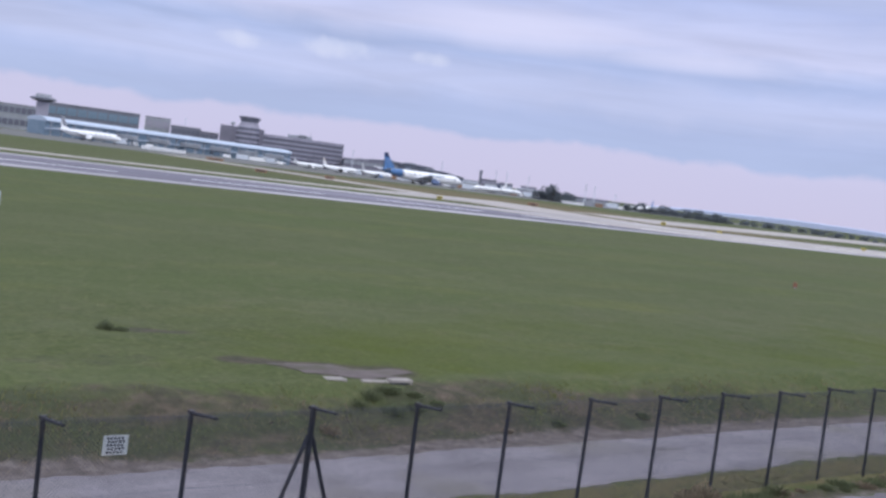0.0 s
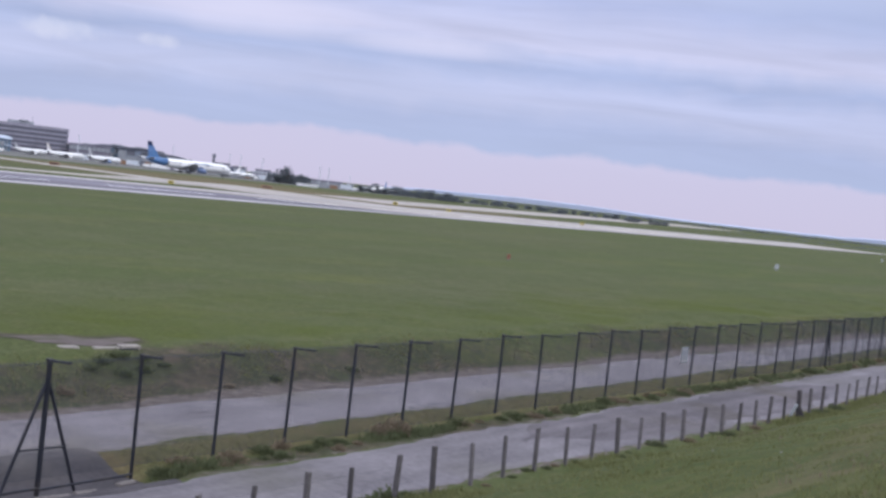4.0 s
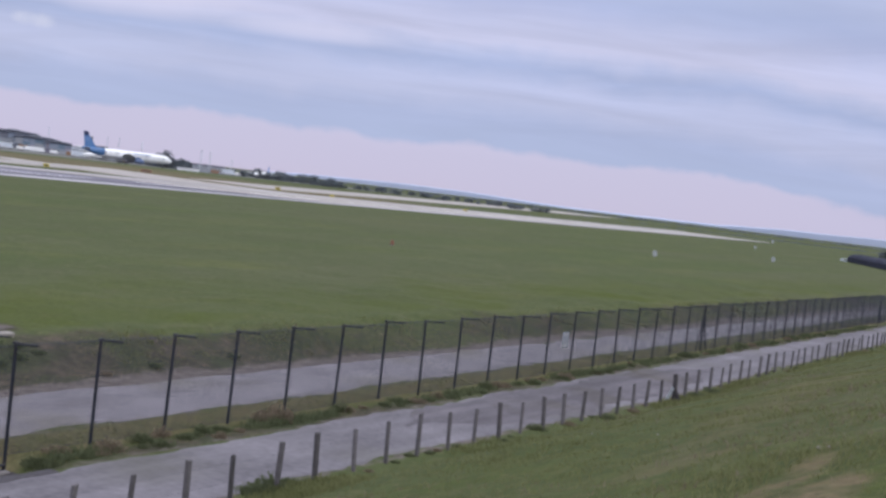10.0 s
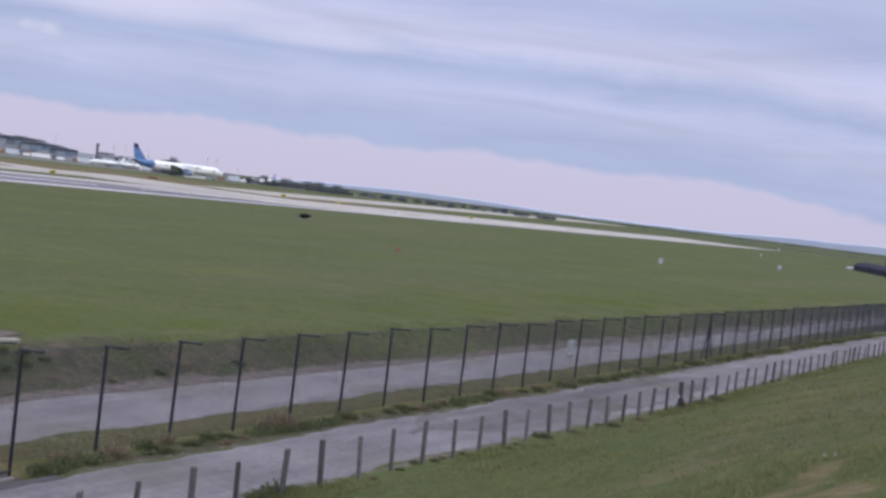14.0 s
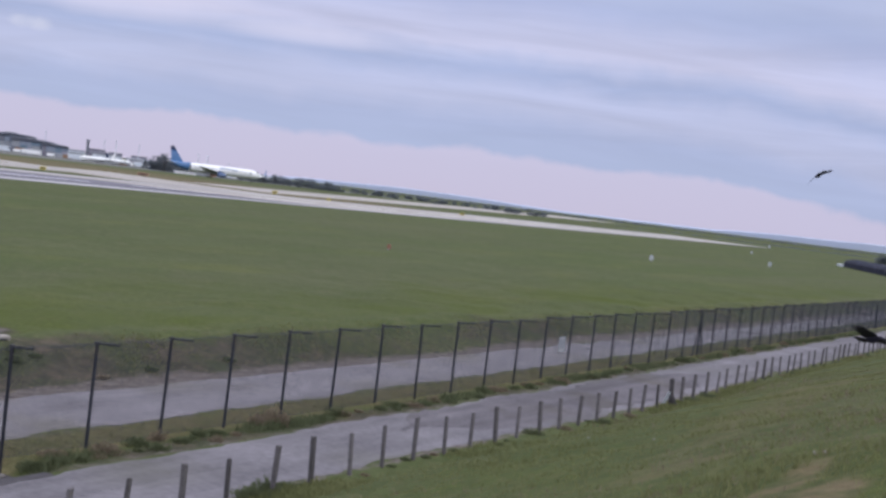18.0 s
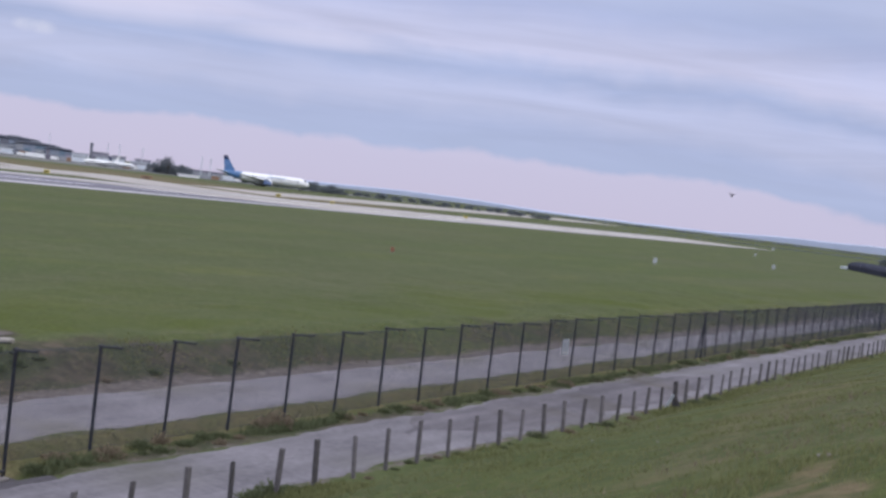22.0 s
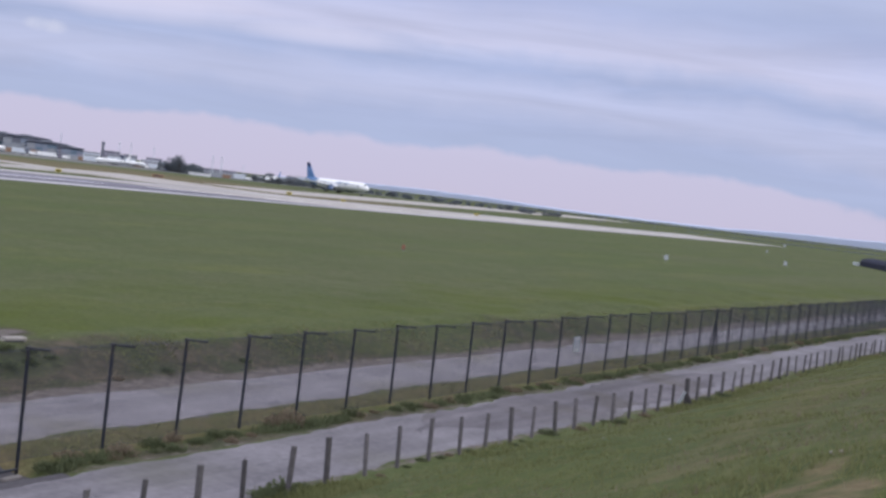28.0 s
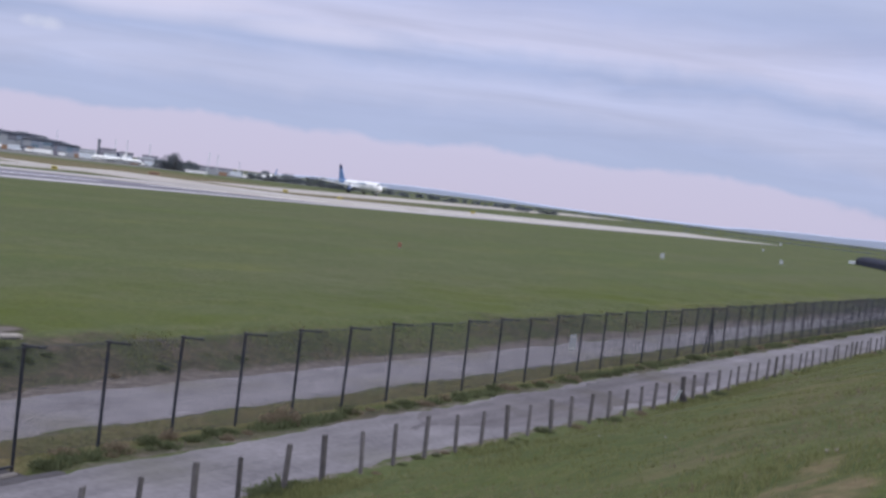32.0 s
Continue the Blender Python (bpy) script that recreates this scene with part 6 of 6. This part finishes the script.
def tree_parts(seed, h, spread, slim=False):
    rng = random.Random(seed)
    bm = bmesh.new()
    rod(bm, (0, 0, -0.3), (0.1, 0, h * 0.34), 0.045 * h * 0.6, 0.03 * h * 0.6, 7)
    limbs = []
    for k in range(6):
        a, e = k * 1.05 + rng.uniform(-0.3, 0.3), rng.uniform(0.5, 0.85)
        q = (math.cos(a) * spread * 0.6, math.sin(a) * spread * 0.6, h * e)
        rod(bm, (0.05, 0, h * rng.uniform(0.2, 0.34)), q, 0.014 * h, 0.004 * h, 5)
        limbs.append(q)
    trunk = finish(bm, "trunk")
    vs, fs = [], []
    clumps = []
    for k in range(34 if not slim else 18):
        a, r = rng.uniform(0, 6.283), spread * math.sqrt(rng.uniform(0, 1))
        zc = h * rng.uniform(0.10, 0.90)
        fall = math.sqrt(max(0.05, 1 - ((zc / h - 0.36) / 0.62) ** 2))
        clumps.append((r * math.cos(a) * fall, r * math.sin(a) * fall, zc, spread * rng.uniform(0.26, 0.42)))
    for cx, cy, cz, cr in clumps:
        for _ in range(70):
            d = Vector((rng.gauss(0, 1), rng.gauss(0, 1), rng.gauss(0, 0.85)))
            d = d.normalized() * cr * rng.uniform(0.5, 1.08)
            c = Vector((cx, cy, cz)) + d
            u = Vector((rng.gauss(0, 1), rng.gauss(0, 1), rng.gauss(0, 1))).normalized()
            v = u.cross(Vector((rng.gauss(0, 1), rng.gauss(0, 1), rng.gauss(0, 1)))).normalized()
            s = cr * rng.uniform(0.12, 0.24)
            b = len(vs)
            vs += [tuple(c - u * s), tuple(c + v * s * 0.7), tuple(c + u * s), tuple(c - v * s * 0.7)]
            fs.append((b, b + 1, b + 2, b + 3))
    me = bpy.data.meshes.new("crown")
    me.from_pydata(vs, [], fs)
    return trunk, me


def trees():
    protos = []
    for i, (h, s, slim) in enumerate(((11.0, 5.6, False), (8.0, 4.6, False), (6.5, 4.2, False), (7.5, 2.2, True))):
        tr, cr = tree_parts(40 + i, h, s, slim)
        protos.append((tr, cr, h))
    rng = random.Random(77)

    def plant(az, d, h, which, label, wide=1.0):
        tr, cr, ph = protos[which]
        t = thing("tree", label, "tree", site(az, d, rng.uniform(0, 360)) @ Matrix.Diagonal((h / ph * wide, h / ph * wide, h / ph, 1)), group="trees along the horizon")
        add_part("trunk", tr, M_BARK, t), add_part("crown", cr, M_HAZED_LEAF, t)

    for az, d, h, w, wd in ((43.40, 800, 6.0, 1, 1.2), (43.08, 805, 9.0, 0, 1.0), (42.80, 800, 9.8, 0, 0.8), (42.72, 797, 12.0, 3, 0.9), (42.50, 800, 6.4, 1, 1.0), (42.07, 780, 6.4, 2, 1.1), (41.84, 790, 5.5, 2, 1.1), (39.35, 850, 4.4, 1, 1.3), (38.71, 850, 6.6, 0, 1.3), (38.25, 855, 4.4, 1, 1.3), (37.72, 850, 6.4, 0, 1.4), (37.2, 860, 3.8, 2, 1.5), (36.65, 850, 6.2, 0, 1.3), (36.13, 850, 6.6, 0, 1.3), (35.7, 860, 3.8, 1, 1.4), (35.33, 850, 6.0, 0, 1.4), (34.95, 870, 3.8, 2, 1.4)):
        plant(az, d, h, w, "broad grey-green tree beyond the runway" if h > 6.2 else "low grey-green tree beyond the runway", wd)
    az = 39.0
    while az > 25:
        tall = rng.uniform(1.8, 3.6) if rng.random() < 0.8 else rng.uniform(4.0, 5.4)
        plant(az, rng.uniform(880, 1050), tall, rng.choice((0, 1, 2, 2)), "small bushy tree on the far boundary", rng.uniform(1.3, 2.4))
        az -= rng.uniform(0.15, 0.65)
    for az, d, h in ((10.45, 690, 3.6), (10.1, 690, 4.6), (9.7, 680, 5.0)):
        plant(az, d, h, 2, "dark green tree behind the shed", 1.3)


trees()


def hedge(label, count, az0, az1, d, base, tall, leaf, seed):
    """A low continuous belt of growth across the far side of the airfield, uneven along its top."""
    rng = random.Random(seed)
    vs, fs = [], []
    for k in range(count):
        az = az0 + (az1 - az0) * k / count
        r = d + rng.uniform(-8, 8)
        crest = tall * (0.62 + 0.38 * math.sin(az * 5) * math.sin(az * 2.3 + 1) + 0.5 * noise.noise((az * 2.2, seed, 0)))
        c = Vector((r * math.cos(radians(az)), r * math.sin(radians(az)), base + max(crest, 0.2) * rng.random() ** 1.3))
        u = Vector((rng.gauss(0, 1), rng.gauss(0, 1), rng.gauss(0, 0.7))).normalized() * rng.uniform(0.8, 1.7) * leaf
        v = u.cross(Vector((rng.gauss(0, 1), rng.gauss(0, 1), 1))).normalized() * rng.uniform(0.6, 1.2) * leaf
        b = len(vs)
        vs += [tuple(c - u), tuple(c + v), tuple(c + u), tuple(c - v)]
        fs.append((b, b + 1, b + 2, b + 3))
    me = bpy.data.meshes.new("hedge")
    me.from_pydata(vs, [], fs)
    me.materials.append(M_HAZED_LEAF)
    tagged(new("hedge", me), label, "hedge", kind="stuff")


hedge("low dark hedge along the far airfield boundary", 5200, 44, 10, 1060, 0.6, 1.1, 0.8, 9)
hedge("belt of distant woodland beyond the airfield boundary", 9000, 41, 6, 1900, 0.6, 2.6, 1.6, 10)


def hills():
    """Blue hills on the horizon, haze put into their base colour."""
    n = 160
    vs, fs = [], []
    for k in range(n + 1):
        az = 75 - 85 * k / n
        d = 4300
        z = 20 + 7 * math.sin(az * 0.21 + 1.0) + 4 * noise.noise((az * 0.25, 3, 1)) + 2 * noise.noise((az * 1.1, 5, 2))
        z -= 15 * float(smoothstep(36, 41, az))
        z += 5 * float(smoothstep(19, 14, az))
        z -= 9 * math.exp(-((az - 22) / 4.5) ** 2) + 8 * float(smoothstep(19, 27, az)) + 6 * float(smoothstep(31, 35, az))
        x, y = d * math.cos(radians(az)), d * math.sin(radians(az))
        vs += [(x, y, -40), (x, y, z), (x * 1.06, y * 1.06, z + 3)]
    for k in range(n):
        a = 3 * k
        fs += [(a, a + 3, a + 4, a + 1), (a + 1, a + 4, a + 5, a + 2)]
    me = bpy.data.meshes.new("backdrop")
    me.from_pydata(vs, [], fs)
    me.materials.append(M_HAZED_HILL)
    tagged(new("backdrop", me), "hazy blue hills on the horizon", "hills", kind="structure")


hills()

# ---- crows ----


def feather_wing(side):
    """A crow's wing hinged at the shoulder: a cambered arm, overlapping secondaries and seven fingered primaries."""
    bm = bmesh.new()
    arm = [(0.135, 0.0), (0.150, 0.10), (0.135, 0.20), (0.095, 0.27), (0.02, 0.29), (-0.10, 0.25), (-0.165, 0.16), (-0.165, 0.06), (-0.135, 0.0)]
    slab(bm, [(x, side * y) for x, y in arm], "Z", -0.007, 0.007)
    for k in range(8):
        y = 0.02 + 0.03 * k
        slab(bm, [(-0.05, side * y), (-0.185 + 0.004 * k, side * (y - 0.01)), (-0.195 + 0.004 * k, side * (y + 0.015)), (-0.18 + 0.004 * k, side * (y + 0.035)), (-0.05, side * (y + 0.03))], "Z", -0.004 - 0.0004 * k, 0.002 - 0.0004 * k)
    for k in range(7):
        a = radians(8 + 13.5 * k)
        root = Vector((0.085 - 0.022 * k, 0.255 - 0.004 * k))
        d, n = Vector((math.sin(-a), math.cos(a))), Vector((math.cos(a), math.sin(a)))
        long = (0.20, 0.235, 0.245, 0.235, 0.215, 0.185, 0.155)[k]
        pts = [root - n * 0.020, root + d * long * 0.55 - n * 0.021, root + d * long * 0.93 - n * 0.012, root + d * long, root + d * long * 0.90 + n * 0.011, root + d * long * 0.5 + n * 0.016, root + n * 0.020]
        slab(bm, [(p.x, side * p.y) for p in pts], "Z", -0.003 + 0.0006 * k, 0.003 + 0.0006 * k)
    return finish(bm, "wing")


def crow(name_label):
    c = thing("crow", name_label, "bird", group="crows")
    bm = lathe(bmesh.new(), [(0.155, 0.030, 0.012), (0.12, 0.050, 0.008), (0.05, 0.068, 0.0), (-0.03, 0.066, 0.0), (-0.11, 0.044, 0.006), (-0.17, 0.020, 0.012)], 10)
    part("body", bm, M_FEATHER, c, smooth=True)
    bm = lathe(bmesh.new(), [(0.232, 0.012, 0.016), (0.222, 0.030, 0.018), (0.195, 0.042, 0.020), (0.16, 0.040, 0.016), (0.135, 0.032, 0.010)], 10)
    h = part("head", bm, M_FEATHER, c, smooth=True)
    bm = lathe(bmesh.new(), [(0.285, 0.002, 0.006), (0.26, 0.010, 0.010), (0.225, 0.015, 0.014)], 8)
    part("beak", bm, M_FEATHER, h)
    bm = bmesh.new()
    for k in range(9):
        a = radians(-30 + 7.5 * k)
        d, n = Vector((-math.cos(a), math.sin(a))), Vector((math.sin(a), math.cos(a)))
        root, long = Vector((-0.12, 0.010 * (k - 4))), 0.235 - 0.0022 * (k - 4) ** 2
        pts = [root - n * 0.014, root + d * long * 0.9 - n * 0.026, root + d * long - n * 0.012, root + d * long + n * 0.012, root + d * long * 0.9 + n * 0.026, root + n * 0.014]
        slab(bm, [(p.x, p.y) for p in pts], "Z", 0.003 + 0.0012 * (4 - abs(k - 4)), 0.008 + 0.0012 * (4 - abs(k - 4)))
    part("tail", bm, M_FEATHER, c)
    wings = []
    for s in (1, -1):
        me = WING[s]
        wings.append(add_part("wing", me, M_FEATHER, c, m=pose(0.03, s * 0.035, 0.03)))
    return c, wings


WING = {1: feather_wing(1), -1: feather_wing(-1)}


def fly(bird, wings, rows, flaps):
    """rows: seconds, place, heading, climb and bank in degrees; flaps: seconds and wing lift in degrees."""
    walk(bird, [(t, Matrix.Translation(p) @ pose(0, 0, 0, 0, 0, head) @ pose(0, 0, 0, 0, -climb, 0) @ pose(0, 0, 0, bank, 0, 0)) for t, p, head, climb, bank in rows])
    for w, s in zip(wings, (1, -1)):
        walk(w, [(t, pose(0.03, s * 0.035, 0.03, s * a, 0, 0)) for t, a in flaps])


def beat(t0, t1, rate, lo, hi, first=20):
    """Wing strokes between two times, still wings before and after."""
    out, t, k = [(0.0, first)], t0, 0
    if t0 <= 0.05:
        out, t = [], 0.0
    while t < t1:
        out.append((round(t, 2), hi if k % 2 == 0 else lo))
        t += 0.5 / rate
        k += 1
    if out[-1][0] < 31.9:
        out.append((32.0, first))
    return out


# ---- movement ----
JET_ROWS = [
    (0, 484.54, 552.67, -11.2),
    (2, 494.34, 548.42, -14.7),
    (4, 504.25, 543.88, -17.4),
    (6, 514.56, 538.75, -19.9),
    (8, 524.46, 531.93, -22.7),
    (10, 534.26, 524.95, -26.1),
    (12, 544.43, 517.30, -30.5),
    (14, 553.56, 508.51, -36.1),
    (16, 561.90, 498.26, -42.8),
    (18, 570.47, 487.41, -50.7),
    (20, 577.98, 475.86, -59.7),
    (22, 584.61, 463.40, -69.5),
    (24, 590.56, 451.43, -79.9),
    (26, 594.94, 440.06, -90.5),
    (28, 598.09, 428.94, -100.6),
    (30, 599.69, 419.76, -109.9),
    (32, 600.46, 411.63, -117.4),
]
CROWS = [
    ("black crow flying low over the field", [
        (0, (-9.00, -7.00, 6.04), -50.4, 0.0, 0),
        (10.7, (-9.00, -7.00, 6.04), -50.4, 0.0, 0),
        (11.8, (8.48, 15.35, 8.54), -50.4, 5.0, 0),
        (12.9, (25.95, 37.70, 3.98), -50.4, 9.3, 0),
        (13.1, (27.99, 35.24, 4.51), -52.7, 9.5, 0),
        (13.3, (29.39, 33.18, 4.93), -57.2, 7.5, 0),
        (13.5, (30.72, 31.00, 5.17), -61.1, 9.2, 0),
        (13.7, (31.91, 28.62, 5.78), -56.5, 10.9, 0),
        (13.9, (33.57, 26.67, 6.17), -51.4, 7.2, 0),
        (14.1, (35.20, 24.51, 6.45), -55.0, 6.6, 0),
        (14.3, (36.67, 22.25, 6.79), -58.5, 9.6, 0),
        (14.5, (37.92, 20.06, 7.33), -41.4, 7.1, -1),
        (15, (42.64, 16.98, 7.78), -37.1, -0.0, -5),
        (15.25, (43.86, 15.82, 7.55), -77.7, -0.0, -6),
        (15.5, (45.08, 14.66, 7.33), -118.2, -12.5, -7),
        (16, (40.14, 12.32, 6.60), -161.8, -5.3, -9),
        (16.5, (34.23, 11.09, 6.26), -167.4, -1.9, -30),
        (16.7, (31.31, 10.35, 6.30), -165.6, 0.2, -44),
        (16.9, (28.40, 9.59, 6.28), -162.2, -3.5, -43),
        (17.1, (27.10, 9.01, 6.02), -152.4, -13.6, -43),
        (17.3, (26.12, 8.40, 5.66), -139.5, -15.0, -42),
        (17.5, (25.33, 7.49, 5.40), -128.8, -2.8, -36),
        (17.7, (24.51, 6.39, 5.53), -121.1, 7.0, -31),
        (17.9, (23.82, 4.99, 5.76), -122.8, 8.9, -25),
        (18.1, (22.60, 3.43, 6.09), -112.9, 11.1, -12),
        (18.5, (22.16, 1.04, 6.60), -100.5, 12.0, 0),
        (19.7, (41.08, 1.52, 6.30), -100.5, -5.0, 0),
        (21.1, (60.00, 2.00, 5.30), -100.5, 0.0, 0),
        (32, (60.00, 2.00, 5.30), -100.5, 0.0, 0),
    ], beat(11.2, 21.0, 4.0, -40, 55, 4)),
    ("black crow gliding down towards the fence", [
        (0, (-11.50, -8.50, 6.04), 44.3, 0.0, -34),
        (14.9, (-11.50, -8.50, 6.04), 44.3, 0.0, -34),
        (16, (10.03, -2.35, 8.61), 44.3, 5.0, -34),
        (17.1, (31.56, 3.80, 11.17), 44.3, -4.7, -34),
        (17.3, (33.36, 5.56, 10.97), 42.3, -4.1, -34),
        (17.5, (35.14, 7.06, 10.83), 32.1, -2.7, -34),
        (17.7, (37.03, 7.86, 10.76), 27.0, -10.1, -34),
        (17.9, (38.90, 8.96, 10.07), 32.0, -18.7, -34),
        (18.1, (40.71, 10.16, 9.29), 33.1, -17.4, -34),
        (18.2, (41.61, 10.73, 9.06), 38.5, -22.8, -22),
        (18.4, (42.45, 11.55, 8.36), 49.7, -25.0, 3),
        (18.6, (42.81, 12.15, 7.60), 38.9, -25.0, 28),
        (18.8, (43.30, 12.23, 7.13), -29.3, -25.0, 27),
        (19, (43.42, 11.80, 6.91), -27.3, -19.8, 27),
        (19.2, (44.50, 11.62, 6.64), -4.0, -11.1, 26),
        (19.4, (46.57, 11.58, 6.29), 3.0, -13.0, 11),
        (19.6, (49.56, 11.88, 5.48), 4.9, -11.0, 4),
        (19.8, (53.57, 12.18, 4.92), 2.2, -7.0, 3),
        (20, (58.66, 12.23, 4.36), -7.8, -2.4, 3),
        (20.4, (67.14, 10.34, 4.35), -24.0, 2.4, 2),
        (21, (77.88, 3.67, 5.23), -31.8, 4.0, 0),
        (22.2, (86.44, 3.83, 5.57), -31.8, -5.0, 0),
        (23.6, (95.00, 4.00, 4.57), -31.8, 0.0, 0),
        (32, (95.00, 4.00, 4.57), -31.8, 0.0, 0),
    ], beat(15.0, 23.5, 3.2, -20, 40, 4)),
    ("distant black crow climbing away", [
        (0, (149.00, 4.00, 4.57), -169.6, 0.0, 0),
        (19.9, (149.00, 4.00, 4.57), -169.6, 0.0, 0),
        (21, (146.00, 24.47, 8.84), -169.6, 5.0, 0),
        (22.1, (143.00, 44.93, 13.11), -169.6, 23.3, 0),
        (22.3, (132.83, 43.07, 17.55), -169.4, 18.1, 0),
        (22.5, (122.71, 41.12, 19.84), -170.6, 11.2, 0),
        (22.7, (114.43, 40.02, 21.23), -173.1, 9.3, 0),
        (22.9, (108.12, 39.35, 22.25), -171.1, 8.1, 0),
        (23, (104.10, 38.40, 22.72), -164.5, 11.1, 0),
        (23.1, (100.09, 37.13, 23.89), -162.1, 22.8, 0),
        (23.3, (95.83, 35.73, 26.37), -158.3, 25.0, 0),
        (23.6, (91.12, 33.55, 31.40), -155.2, 25.0, 0),
        (24.8, (35.56, 4.78, 18.72), -155.2, -5.0, 0),
        (26.2, (-20.00, -24.00, 6.04), -155.2, 0.0, 0),
        (32, (-20.00, -24.00, 6.04), -155.2, 0.0, 0),
    ], beat(20.0, 26.0, 4.0, -30, 40, 4)),
    ("large black crow swooping past with spread wings", [
        (0, (-16.50, -11.50, 6.04), 3.8, 0.0, 0),
        (21.2, (-16.50, -11.50, 6.04), 3.8, 0.0, 0),
        (22.3, (-4.73, -3.08, 8.54), 3.8, 5.0, 0),
        (23.4, (7.03, 5.34, 9.77), 3.8, -28.0, 3),
        (23.5, (7.44, 5.37, 9.32), 8.4, -27.0, 7),
        (23.6, (7.76, 5.45, 8.89), 14.6, -26.0, 10),
        (23.7, (8.02, 5.52, 8.63), 3.3, -25.0, 8),
        (23.8, (8.10, 5.47, 8.28), -44.0, -12.0, 5),
        (23.9, (8.19, 5.35, 8.03), 5.1, 8.0, 38),
        (24, (9.03, 5.58, 7.63), -20.4, 1.0, 66),
        (24.1, (8.97, 5.06, 7.34), -64.9, 10.0, 50),
        (24.2, (9.28, 4.68, 7.09), -67.4, 8.0, 26),
        (24.3, (9.90, 4.27, 6.85), -70.5, 9.0, 14),
        (24.4, (10.12, 3.71, 6.81), -73.6, 10.0, 16),
        (24.5, (10.11, 3.11, 6.82), -76.7, 8.3, 18),
        (24.6, (10.08, 2.49, 6.83), -79.9, 6.7, 12),
        (24.7, (9.82, 1.93, 6.87), -82.6, 5.0, 6),
        (24.8, (10.02, 1.47, 6.86), -85.3, 3.3, 5),
        (25, (10.45, 0.57, 6.82), -64.5, 0.0, 2),
        (26.2, (27.73, 0.79, 6.67), -64.5, -5.0, 0),
        (27.6, (45.00, 1.00, 5.67), -64.5, 0.0, 0),
        (32, (45.00, 1.00, 5.67), -64.5, 0.0, 0),
    ], [(0.0, 4), (21.0, 4), (21.3, 40), (21.6, -20), (21.9, 40), (22.2, -20), (22.5, 40), (22.8, -20), (23.1, 40), (23.5, 30), (23.7, 10), (23.8, -42), (23.9, 48), (24.0, 34), (24.1, 40), (24.2, 40), (24.3, 34), (24.4, 26), (24.5, 16), (24.6, -12), (24.7, -4), (27.3, 4), (32.0, 4)]),
]


def motions():
    walk(jet, [(t, Matrix.Translation((x, y, float(height(x, y)) + FIELD_LIFT)) @ pose(0, 0, 0, 0, 0, head)) for t, x, y, head in JET_ROWS])
    for label, rows, flaps in CROWS:
        bird, wings = crow(label)
        fly(bird, wings, rows, flaps)


motions()
